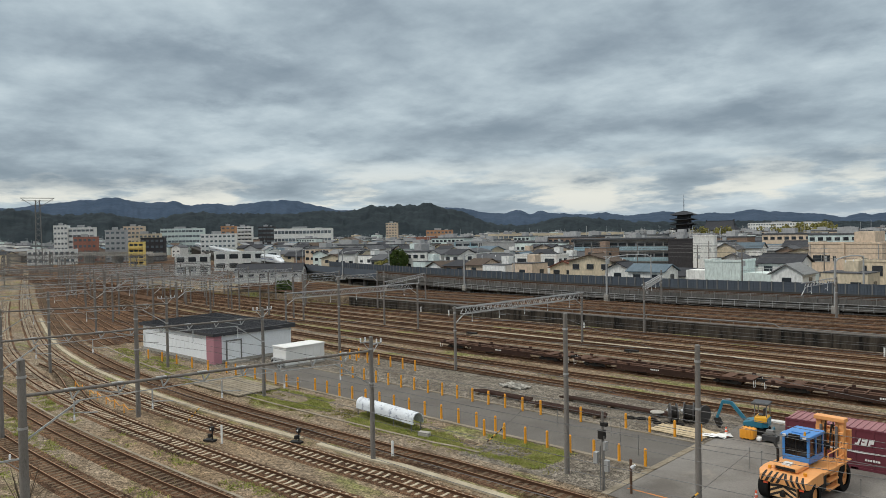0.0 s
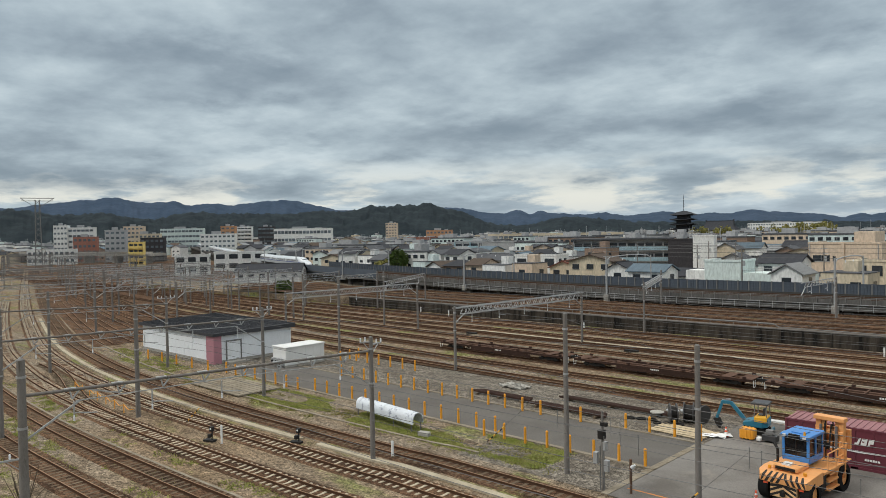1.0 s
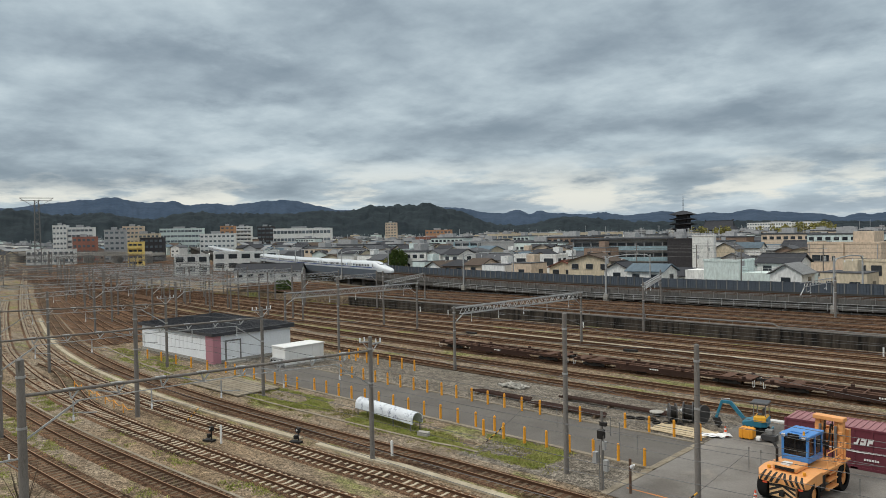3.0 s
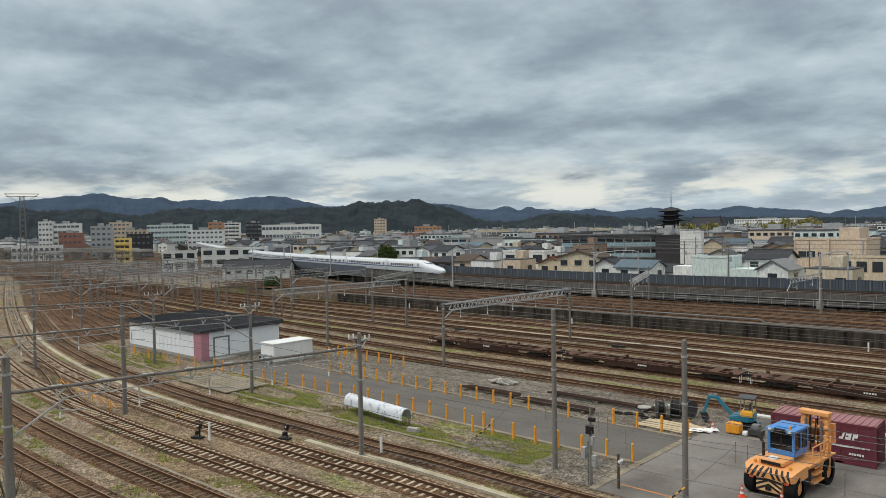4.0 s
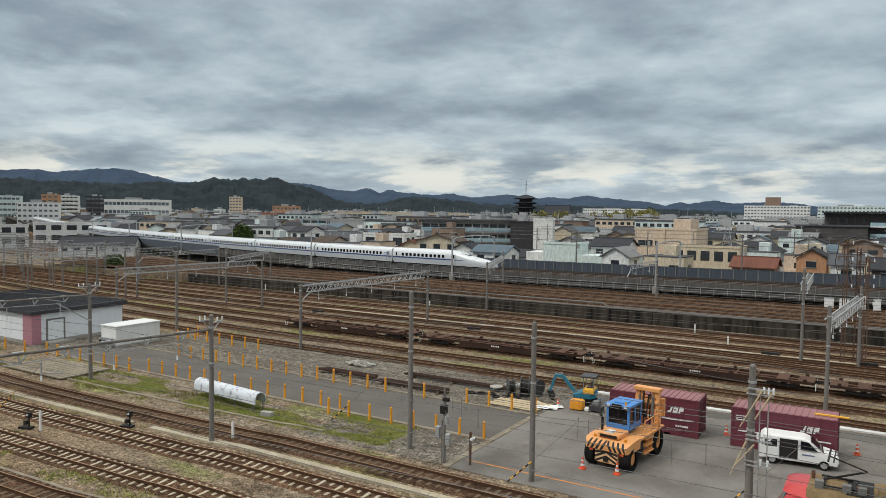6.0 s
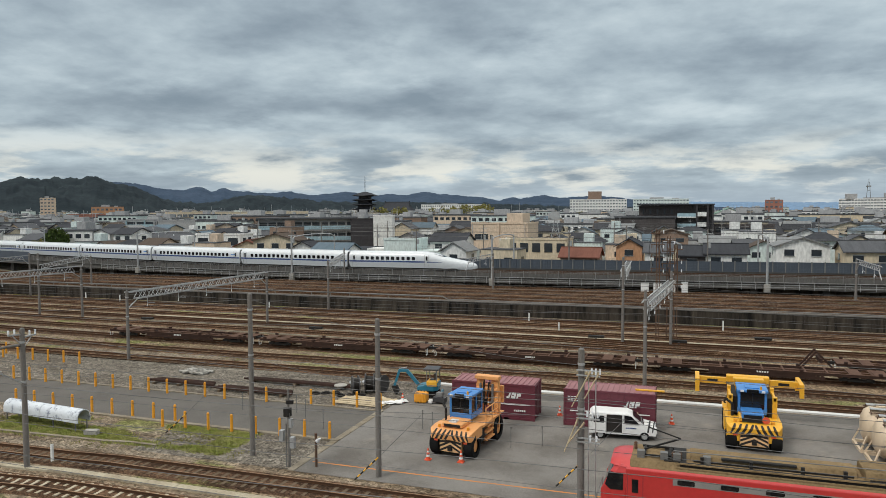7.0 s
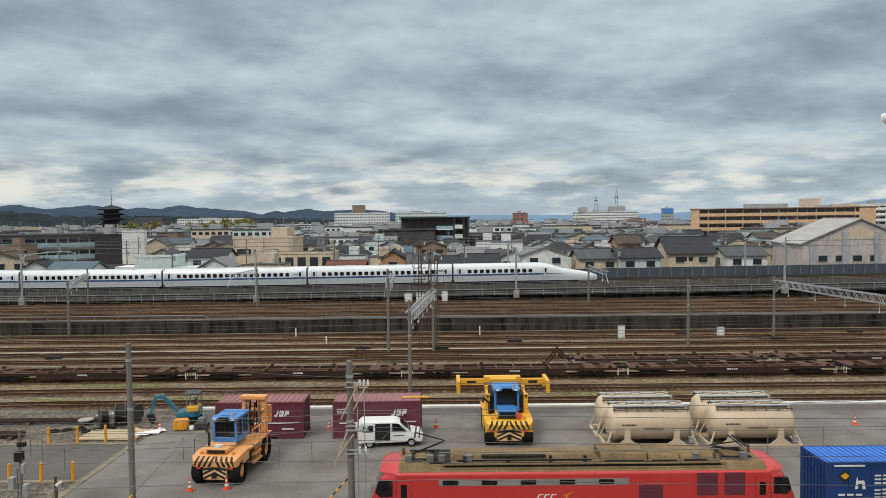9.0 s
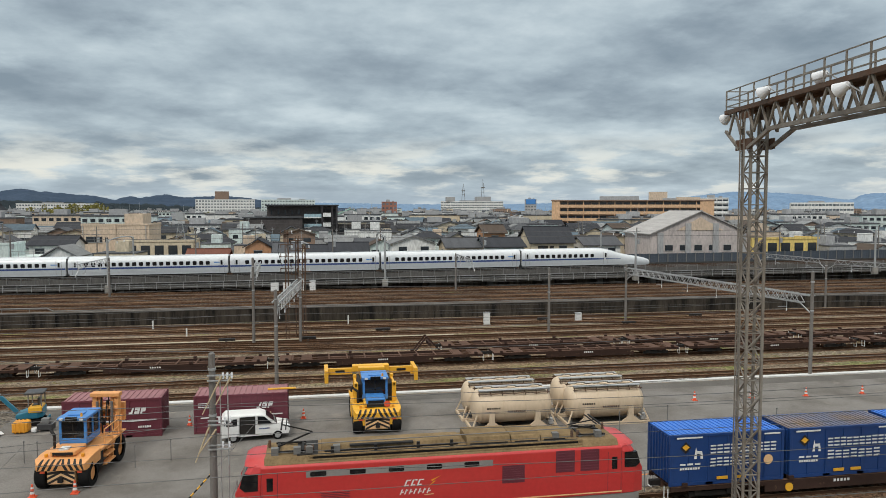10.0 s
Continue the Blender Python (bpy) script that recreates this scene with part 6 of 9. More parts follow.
    for sx in (-1, 1):
        m = part("mast", Mesh().box(mast_x + sx * 0.62 - 0.14, mast_x + sx * 0.62 + 0.14, 4.2, 4.6, 0.5, top).box(mast_x + sx * 0.36 - 0.1, mast_x + sx * 0.36 + 0.1, 4.25, 4.55, 0.7, top + 0.15), paint, t, "tall mast column", bevel=0.03)
        part("lift_cylinder", Mesh().tube((mast_x + sx * 0.42, 4.05, 1.0), (mast_x + sx * 0.42, 4.05, top - 0.3), 0.08, n=10), "dsteel", m)
        part("lift_chain", Mesh().box(mast_x + sx * 0.2 - 0.03, mast_x + sx * 0.2 + 0.03, 4.16, 4.2, 1.0, top), "black", m)
    part("mast_head", Mesh().box(mast_x - 0.85, mast_x + 0.85, 4.05, 4.6, top - 0.05, top + 0.2).box(mast_x - 0.75, mast_x + 0.75, 4.1, 4.55, top - 0.8, top - 0.6), paint, t, bevel=0.04)
    part("carriage", Mesh().box(mast_x - 0.95, mast_x + 0.95, 4.6, 4.85, top - 1.6, top - 0.5), paint, t)
    if spread:
        # added black boxes put shade into the gaps between cab and side frames
        for x0, x1 in ((-1.05, -0.78), (0.78, 1.05)):
            part("dark_gap_box", Mesh().box(x0, x1, 1.1, 4.1, 1.7, 2.9), "black", t, "black box darkening the gap beside the cab")
        part("rear_skirt", Mesh().box(-1.4, -0.72, -0.97, -0.2, 0.62, 1.13).box(0.72, 1.4, -0.97, -0.2, 0.62, 1.13), paint, t, "yellow rear skirt", bevel=0.04)
        sp = part("spreader", Mesh().box(-1.2, 1.2, 4.8, 5.4, top - 0.25, top + 0.2), paint, t, "wide yellow spreader", bevel=0.05)
        for sx in (-1, 1):
            part("spreader_arm", Mesh().box(min(sx * 1.2, sx * 2.85), max(sx * 1.2, sx * 2.85), 4.95, 5.25, top - 0.45, top - 0.02), paint, sp)
            part("spreader_arm_slot", Mesh().box(min(sx * 1.7, sx * 2.3), max(sx * 1.7, sx * 2.3), 4.93, 4.955, top - 0.32, top - 0.14), "black", sp)
            part("end_beam", Mesh().box(min(sx * 2.75, sx * 3.0), max(sx * 2.75, sx * 3.0), 4.0, 6.3, top - 0.35, top + 0.05), paint, sp, bevel=0.03)
            for y in (4.1, 6.2):
                part("twist_lock", Mesh().box(sx * 2.88 - 0.12, sx * 2.88 + 0.12, y - 0.12, y + 0.12, top - 0.85, top - 0.35), paint, sp)
            part("hose", Mesh().tube((sx * 0.9, 4.1, top - 0.4), (sx * 1.35, 3.9, top - 1.4), 0.05).tube((sx * 1.35, 3.9, top - 1.4), (sx * 0.9, 4.0, top - 2.2), 0.05), "black", t)
    else:
        part("steps", Mesh().box(1.15, 1.5, 1.2, 2.6, 0.6, 0.68).box(1.1, 1.45, 1.4, 2.6, 1.0, 1.08).box(1.05, 1.4, 1.6, 2.6, 1.35, 1.43), paint, t, "side steps")
        hr = Mesh()
        for y in (1.3, 2.4, 3.4):
            hr.bar((1.4, y, 1.65), (1.4, y, 2.6), 0.05)
        hr.bar((1.4, 1.3, 2.6), (1.4, 3.4, 2.6), 0.05).bar((1.4, 1.3, 2.15), (1.4, 3.4, 2.15), 0.04)
        part("handrail", hr, paint, t)
        part("ladder", Mesh().bar((1.4, 3.5, 0.8), (1.5, 3.5, 2.8), 0.1).bar((1.1, 3.5, 0.8), (1.2, 3.5, 2.8), 0.1), paint, t)
        part("sheet", Mesh().box(-0.35, 0.1, -0.4, 0.1, 2.0, 2.09), "white", t, "white sheet on the hood")
    for k in range(5):
        z = top - 0.95 - k * 0.42
        if z > 1.6:
            part("mast_rung", Mesh().box(mast_x - 0.5, mast_x + 0.5, 4.22, 4.32, z, z + 0.12), paint, t)
    part("rear_mullion", Mesh().box(cab_x - 0.03, cab_x + 0.03, 0.915, 0.935, cab_z0 + 0.3, cab_z1 - 0.06).box(cab_x - cab_w / 2 + 0.12, cab_x + cab_w / 2 - 0.12, 0.915, 0.935, cab_z0 + 0.62, cab_z0 + 0.67), "black", c)
    part("roof_hatch", Mesh().box(cab_x - 0.38, cab_x + 0.38, 1.2, 1.9, cab_z1 + 0.14, cab_z1 + 0.2), "cab", c, bevel=0.02)
    part("beacon", Mesh().tube((cab_x + 0.45, 1.0, cab_z1 + 0.14), (cab_x + 0.45, 1.0, cab_z1 + 0.34), 0.07, 0.05, 10), "orange", c)
    for sx in (-1, 1):
        part("work_lamp", Mesh().box(cab_x + sx * 0.55 - 0.09, cab_x + sx * 0.55 + 0.09, 0.68, 0.76, cab_z1 + 0.0, cab_z1 + 0.12), "insul", c)
        part("mirror", Mesh().box(cab_x + sx * (cab_w / 2 + 0.28) - 0.1, cab_x + sx * (cab_w / 2 + 0.28) + 0.1, 2.6, 2.66, cab_z0 + 0.5, cab_z0 + 0.9).bar((cab_x + sx * cab_w / 2, 2.7, cab_z0 + 0.8), (cab_x + sx * (cab_w / 2 + 0.28), 2.65, cab_z0 + 0.7), 0.04), "black", c)
        part("tail_lamp", Mesh().box(sx * 0.95 - 0.12, sx * 0.95 + 0.12, -1.0, -0.94, 0.98, 1.08), "cone", t)
        part("mudguard", Mesh().box(sx * 1.15 - 0.32, sx * 1.15 + 0.32, 2.7, 4.35, 1.64, 1.7), paint, t)
        # solid black block imitates the shade inside a wheel arch
        part("wheel_arch_shade", Mesh().box(sx * 1.1 - 0.28, sx * 1.1 + 0.28, 0.5, 1.1, 0.7, 1.54), "black", t)
    part("hood_grille", Mesh().box(-0.6, 0.45, -0.58, -0.55, 1.78, 1.94), "black", t)
    part("hydraulic_hose", Mesh().tube((mast_x - 0.2, 4.1, top - 0.2), (mast_x - 0.15, 3.85, 2.2), 0.05, n=6).tube((mast_x + 0.15, 4.1, top - 0.2), (mast_x + 0.1, 3.85, 2.2), 0.05, n=6), "black", t)
    part("side_tank", Mesh().box(-hw - 0.02, -0.95, 1.2, 3.0, 0.6, 1.5).box(0.95, hw - 0.1, 2.7, 3.3, 0.6, 1.5), paint, t, bevel=0.05)
    part("exhaust", Mesh().tube((-1.05, 0.7, 1.65), (-1.05, 0.7, 2.5), 0.08).tube((-1.05, 0.7, 2.5), (-1.35, 0.9, 2.75), 0.08), "black", t, "black exhaust pipe")
    for sx in (-1, 1):
        part("lamp", Mesh().tube((sx * 0.95, -0.5, 1.7), (sx * 0.95, -0.5, 1.86), 0.09, n=10), "orange", t)
    return t


def build_machines():
    machine((-13.3, 41.3, 0.03), -6, "stacker", "apricot orange container lifter with blue cab and hazard stripes", False, -0.15, 1.45, 1.95, 3.3, 0.35, 3.75)
    m = machine((3.9, 48.0, 0.03), 0, "yellow", "yellow container lifter with blue cab and raised spreader", True, 0.0, 1.5, 1.9, 3.3, 0.0, 3.2)
    m.matrix_basis = m.matrix_basis @ Matrix.Diagonal((1.13, 1.0, 1.0, 1.0))
    part("hood_box", Mesh().box(-0.62, 0.5, -0.55, 0.95, 1.74, 2.3), "cab", m, "blue hood box", bevel=0.05)
    part("hood_window", Mesh().box(-0.52, 0.4, -0.575, -0.55, 1.78, 2.18), "glass", m)
    part("round_disc", Mesh().tube((0.6, -0.7, 1.95), (0.6, -0.62, 1.95), 0.2, n=16), "cone", m, "red warning disc")


def build_van():
    t = thing("white_van", pose(-4.0, 47.9, 0.03, 0, 0, 6) @ Matrix.Diagonal((0.97, 0.97, 0.9, 1)), "white delivery van with open sliding door on the asphalt", "van")
    prof = [(-2.2, 0.35), (2.1, 0.35), (2.2, 0.62), (2.12, 0.92), (1.35, 1.12), (0.62, 1.78), (0.35, 1.9), (-1.95, 1.93), (-2.17, 1.7), (-2.22, 0.95)]
    rings = []
    for y, k, top in ((-0.85, 0.0, -0.10), (-0.8, 0.0, -0.03), (-0.7, 0.0, 0.0), (0.7, 0.0, 0.0), (0.8, 0.0, -0.03), (0.85, 0.0, -0.10)):
        rings.append([(x, y if z < 1.0 else y * 0.93, z + (top if z > 1.5 else 0)) for x, z in prof])
    part("body", Mesh().loft(rings), "white", t, "white painted body", bevel=0.03)
    def pane(pts, sy, name="side_window", material="glass"):
        y = sy * 0.875
        mb = Mesh().add([(x, y * (0.995 if z < 1.2 else 0.945) , z) for x, z in pts] + [(x, y * 0.9, z) for x, z in pts], [tuple(range(len(pts)))] + [(i, (i + 1) % len(pts), len(pts) + (i + 1) % len(pts), len(pts) + i) for i in range(len(pts))])
        return part(name, mb, material, t)
    for sy in (-1, 1):
        pane(((0.1, 1.18), (1.05, 1.18), (0.55, 1.7), (0.1, 1.75)), sy)
        pane(((-2.05, 1.2), (-1.2, 1.2), (-1.2, 1.72), (-2.0, 1.72)), sy)
        for wx in (-1.45, 1.4):
            a, b = Mesh(), Mesh()
            n = 20
            a.tube((wx, sy * 0.66, 0.31), (wx, sy * 0.88, 0.31), 0.31, n=n)
            w = part("wheel", a, "rubber", t, smooth=True)
            part("hubcap", Mesh().tube((wx, sy * 0.87, 0.31), (wx, sy * 0.895, 0.31), 0.19, n=16), "steel", w)
    # black panel on the closed body paints the shaded interior at the door
    pane(((-1.05, 0.5), (-0.05, 0.5), (-0.05, 1.76), (-1.05, 1.76)), -1, "doorway_shade_panel", "black")
    pane(((-1.05, 1.18), (-0.05, 1.18), (-0.05, 1.74), (-1.05, 1.74)), 1)
    part("sliding_door", Mesh().box(-2.0, -1.08, -0.97, -0.93, 0.45, 1.15).box(-2.0, -1.08, -0.95, -0.91, 1.15, 1.8), "white", t, "open sliding door", bevel=0.02)
    part("door_glass", Mesh().box(-1.9, -1.2, -0.955, -0.905, 1.2, 1.7), "glass", t)
    part("windscreen", Mesh().add([(1.38, -0.74, 1.13), (1.38, 0.74, 1.13), (0.68, 0.70, 1.76), (0.68, -0.70, 1.76), (1.33, -0.74, 1.06), (1.33, 0.74, 1.06), (0.63, 0.70, 1.7), (0.63, -0.70, 1.7)], [(0, 1, 2, 3), (4, 5, 6, 7), (0, 1, 5, 4), (2, 3, 7, 6)]), "glass", t)
    part("bumper", Mesh().box(2.05, 2.25, -0.8, 0.8, 0.35, 0.6), "dsteel", t, bevel=0.03)
    for sy in (-0.62, 0.62):
        part("headlight", Mesh().box(2.05, 2.19, sy - 0.16, sy + 0.16, 0.72, 0.92), "insul", t)
    bars(t, 0.2, 0.9, 0.82, 0.09, 6, -0.856, "blueline", 3)
    part("load", Mesh().box(-0.9, -0.3, -0.5, -0.1, 0.55, 1.2).tube((-0.5, -0.6, 0.75), (-0.5, -0.5, 0.75), 0.25, n=12), "dsteel", t)


def tank_container():
    t = thing("tank_container", pose(0, 0, 0), "beige tank container in a saddle frame with dirty bands", "tank container", "tank containers")
    r, zc, n = 1.15, 1.44, 28
    secs = [(-2.78, 0.25), (-2.72, 0.6), (-2.55, 0.88), (-2.3, 1.0), (2.3, 1.0), (2.55, 0.88), (2.72, 0.6), (2.78, 0.25)]
    part("tank_shell", Mesh().loft([[(x, r * k * math.cos(2 * math.pi * i / n), zc + r * k * math.sin(2 * math.pi * i / n)) for i in range(n)] for x, k in secs]), "tank", t, "beige tank shell", smooth=True)
    for x in (-2.25, -0.75, 0.75, 2.25):
        b = Mesh()
        b.loft([[(x + a, (r + d) * math.cos(2 * math.pi * i / n), zc + (r + d) * math.sin(2 * math.pi * i / n)) for i in range(n)] for a, d in ((-0.05, 0.0), (-0.05, 0.02), (0.05, 0.02), (0.05, 0.0))], caps=False)
        part("band", b, "tank", t)
    for x in (-1.6, 1.6):
        for sy in (-1, 1):
            part("saddle", Mesh().add([(x - 0.22, sy * 1.2, 0.15), (x + 0.22, sy * 1.2, 0.15), (x + 0.16, sy * 1.19, 1.35), (x - 0.16, sy * 1.19, 1.35), (x - 0.22, sy * 0.9, 0.15), (x + 0.22, sy * 0.9, 0.15), (x + 0.16, sy * 1.05, 1.3), (x - 0.16, sy * 1.05, 1.3)], [(0, 1, 2, 3), (4, 5, 6, 7), (0, 1, 5, 4), (1, 2, 6, 5), (2, 3, 7, 6), (3, 0, 4, 7)]), "tank", t)
            part("foot_gusset", Mesh().prismy(((x - 0.75, 0.15), (x + 0.75, 0.15), (x + 0.22, 0.55), (x - 0.22, 0.55)), min(sy * 1.1, sy * 1.2), max(sy * 1.1, sy * 1.2)), "tank", t)
    for sy in (-1, 1):
        part("base_rail", Mesh().box(-3.0, 3.0, sy * 1.14 - 0.08, sy * 1.14 + 0.08, 0.0, 0.18), "tank", t)
        for sx in (-1, 1):
            part("end_strut", Mesh().bar((sx * 2.98, sy * 1.14, 0.1), (sx * 2.6, sy * 0.95, 1.0), 0.09), "tank", t)
    for sx in (-1, 1):
        part("end_rail", Mesh().box(sx * 2.95 - 0.07, sx * 2.95 + 0.07, -1.06, 1.06, 0.0, 0.18), "tank", t)
    for sy in (-1, 1):
        part("walkway", Mesh().box(-2.4, 2.4, sy * 0.52 - 0.2, sy * 0.52 + 0.2, zc + r + 0.0, zc + r + 0.05), "steel", t, "grey walkway grating")
        hr = Mesh()
        for k in range(7):
            hr.bar((-2.4 + k * 0.8, sy * 0.85, zc + r - 0.28), (-2.4 + k * 0.8, sy * 0.62, zc + r + 0.02), 0.05)
        hr.bar((-2.5, sy * 0.85, zc + r - 0.16), (2.5, sy * 0.85, zc + r - 0.16), 0.06)
        part("walkway_bracket", hr, "rsteel", t)
    for x in (-1.7, 0, 1.7):
        m = part("manhole", Mesh().tube((x, 0, zc + r - 0.05), (x, 0, zc + r + 0.12), 0.28, n=16), "tank", t, "round manhole lid")
        part("hinge", Mesh().bar((x - 0.34, 0, zc + r + 0.14), (x + 0.34, 0, zc + r + 0.14), 0.06), "dsteel", m)
    for i in range(6):
        x = -1.95 + i * 0.16
        slab = Mesh().box(x, x + 0.11, -1.168, -1.16, zc + 0.02, zc + 0.13)
        part("lettering_bar", slab, "hazard", t)
    for i in range(9):
        x = -0.5 + i * 0.14
        part("lettering_bar", Mesh().box(x, x + 0.1, -1.166, -1.155, zc - 0.22, zc - 0.1), "rsteel", t)
    part("valve", Mesh().tube((2.6, -0.7, 0.5), (2.9, -0.7, 0.5), 0.12).box(2.5, 2.8, -0.9, -0.6, 0.2, 0.4), "steel", t)
    return t


def build_tanks():
    a = tank_container()
    a.matrix_basis = pose(13.15, 47.6, 0.03)
    copy_thing(a, pose(19.9, 47.6, 0.03, 0, 0, -0.5))
    copy_thing(a, pose(13.0, 50.15, 0.03))
    copy_thing(a, pose(19.75, 50.15, 0.03))


def build_excavator():
    t = thing("mini_excavator", pose(-19.7, 53.6, 0, 0, 0, 8), "teal mini excavator with dark canopy and folded arm", "excavator")
    for sy in (-0.6, 0.6):
        part("crawler", Mesh().prismy([(-0.9, 0.12), (-0.75, 0.0), (0.75, 0.0), (0.9, 0.12), (0.9, 0.34), (0.75, 0.46), (-0.75, 0.46), (-0.9, 0.34)], sy - 0.16, sy + 0.16), "rubber", t, "black rubber crawler")
    part("turntable", Mesh().box(-0.5, 0.5, -0.5, 0.5, 0.4, 0.6), "black", t)
    part("house", Mesh().loft([[(x, -w, z0), (x, w, z0), (x, w, z1), (x, -w, z1)] for x, w, z0, z1 in ((-0.75, 0.66, 0.6, 0.85), (-0.2, 0.75, 0.55, 1.0), (0.6, 0.75, 0.55, 1.25), (0.95, 0.6, 0.6, 1.2))]), "teal", t, "teal upper body", bevel=0.05)
    part("cowl", Mesh().box(0.05, 0.9, -0.77, 0.5, 0.95, 1.35), "yellow", t, "yellow side cowl", bevel=0.06)
    for x in (0.05, 0.85):
        for y in (-0.6, 0.6):
            part("canopy_post", Mesh().bar((x, y, 1.2), (x, y, 2.2), 0.06), "dsteel", t)
    part("canopy", Mesh().box(-0.2, 1.0, -0.7, 0.7, 2.2, 2.32), "dark", t, "dark canopy roof", bevel=0.04)
    part("seat", Mesh().box(0.2, 0.6, -0.25, 0.25, 1.3, 1.4).box(0.55, 0.68, -0.25, 0.25, 1.35, 1.85), "dark", t)
    part("boom", Mesh().bar((-0.75, 0, 0.9), (-1.75, 0, 2.05), 0.22, 0.26).bar((-1.7, 0, 2.0), (-2.35, 0, 2.0), 0.2, 0.24), "teal", t, "teal boom", bevel=0.03)
    part("stick", Mesh().bar((-2.3, 0, 2.05), (-2.75, 0, 0.7), 0.16, 0.2), "teal", t, "teal dipper arm", bevel=0.03)
    part("bucket", Mesh().prismy([(-2.95, 0.75), (-2.55, 0.75), (-2.35, 0.3), (-2.5, 0.05), (-2.75, 0.25)], -0.25, 0.25), "black", t)
    part("ram", Mesh().tube((-0.8, 0, 1.05), (-1.6, 0, 1.7), 0.05).tube((-1.75, 0, 2.25), (-2.35, 0, 2.15), 0.045), "steel", t)
    part("dozer_blade", Mesh().box(1.05, 1.15, -0.8, 0.8, 0.05, 0.4), "teal", t)
    o = thing("plastic_tank", pose(-19.5, 51.6, 0.05, 0, 0, 3) @ Matrix.Diagonal((0.8, 0.8, 0.78, 1)), "orange plastic water tank with ribs", "tank")
    part("shell", Mesh().box(-0.62, 0.62, -0.5, 0.5, 0.05, 0.95), "orangetank", o, bevel=0.12)
    for x in (-0.32, 0.0, 0.32):
        part("rib", Mesh().box(x - 0.06, x + 0.06, -0.53, 0.53, 0.04, 0.98), "orangetank", o, bevel=0.03)
    g = thing("site_generator", pose(-18.0, 51.7, 0.05, 0, 0, -5), "dark compactor machine beside the orange tank", "machine")
    part("frame", Mesh().box(-0.5, 0.5, -0.3, 0.3, 0.1, 0.5), "dark", g, bevel=0.04)
    part("engine", Mesh().box(-0.25, 0.25, -0.22, 0.22, 0.5, 0.85), "dsteel", g, bevel=0.03)
    part("handle", Mesh().bar((0.4, -0.2, 0.4), (0.9, -0.2, 0.95), 0.04).bar((0.4, 0.2, 0.4), (0.9, 0.2, 0.95), 0.04).bar((0.9, -0.2, 0.95), (0.9, 0.2, 0.95), 0.04), "steel", g)
    part("bag", Mesh().box(-0.8, -0.45, -0.5, -0.15, 0.0, 0.3), "white", g, bevel=0.08)
    # cable reels and sheeted heap
    for x, y, r, w, a in ((-25.6, 52.6, 0.72, 0.5, 35), (-24.6, 53.2, 0.78, 0.7, 20), (-23.8, 53.6, 0.72, 0.6, -15)):
        c = thing("cable_reel", pose(x, y, 0, 0, 0, a), "black cable reel standing on the gravel", "cable reel", "cable reels")
        for s in (-1, 1):
            part("flange", Mesh().tube((s * w / 2 - 0.04, 0, r), (s * w / 2 + 0.04, 0, r), r, n=24), "dark", c)
        part("drum", Mesh().tube((-w / 2, 0, r), (w / 2, 0, r), r * 0.72, n=20), "black", c)
    for i, (x, y, r) in enumerate(((-27.3, 53.3, 0.55), (-26.6, 54.6, 0.5), (-25.7, 55.2, 0.5))):
        c = thing("reel_disc", pose(x, y, 0.02), "grey wooden reel disc lying flat", "reel disc", "reel discs")
        part("disc", Mesh().tube((0, 0, 0.3), (0, 0, 0.38), r, n=20), "steel" if i else "concrete", c)
        part("core", Mesh().tube((0, 0, 0), (0, 0, 0.3), r * 0.5, n=14), "dark", c)
    for i in range(6):
        p = thing("hose_coil", pose(-28.6 + i * 0.75, 51.4 + (i % 3) * 0.3, 0.02, 0, 0, i * 37), "black hose coil lying on gravel", "hose", "hose coils")
        mb = Mesh().loft([[((0.35 + 0.06 * math.cos(q)) * math.cos(a), (0.28 + 0.06 * math.cos(q)) * math.sin(a), 0.06 + 0.06 * math.sin(q)) for q in (0.0, 1.05, 2.09, 3.14, 4.19, 5.24)] for a in [2 * math.pi * k / 16 for k in range(17)]], caps=False)
        part("coil", mb, "black", p)
    for i in range(9):
        b = thing("board", pose(-23.9 + 0.02 * i, 49.3 + i * 0.27, 0.05 + 0.02 * (i % 2), 0, 0, -3 + (i * 7) % 5), "bleached timber board on the ground", "board", "timber boards")
        part("plank", Mesh().box(-2.1, 2.1, -0.1, 0.1, 0, 0.05), "boards", b)
    for i, (x, y, a) in enumerate(((-22.0, 50.2, 30), (-21.6, 50.9, 60), (-21.2, 50.5, 15), (-22.4, 51.2, -20), (-20.9, 51.0, 50))):
        b = thing("debris_sheet", pose(x, y, 0.08, 3, 2, a), "pale crumpled sheet among site debris", "debris", "site debris")
        part("sheet", Mesh().add([(-0.5, -0.3, 0), (0.0, -0.35, 0.12), (0.5, -0.25, 0.02), (0.55, 0.3, 0.1), (0.05, 0.35, 0.0), (-0.5, 0.25, 0.14), (0, 0, 0.2)], [(0, 1, 6), (1, 2, 6), (2, 3, 6), (3, 4, 6), (4, 5, 6), (5, 0, 6)]), "boards" if i % 2 else "white", b)
    # spare rails in bundles
    for x0, x1, y, n in ((-44.5, -37.6, 50.3, 5), (-37.4, -29.8, 49.7, 5), (-36.6, -26.4, 53.2, 4)):
        b = thing("rail_bundle", pose(0, 0, 0), "bundle of rusty spare rails on the gravel", "rail bundle", "rail bundles")
        for k in range(n):
            mb = Mesh().box(x0 + 0.2 * k, x1 - 0.1 * k, y + k * 0.2 - 0.05, y + k * 0.2 + 0.05, 0.22, 0.38)
            part("rail", mb, "wagon", b)
        for xx in (x0 + 0.9, (x0 + x1) / 2, x1 - 0.9):
            part("bearer", Mesh().box(xx - 0.1, xx + 0.1, y - 0.3, y + n * 0.2 + 0.1, 0.0, 0.22), "wood", b)


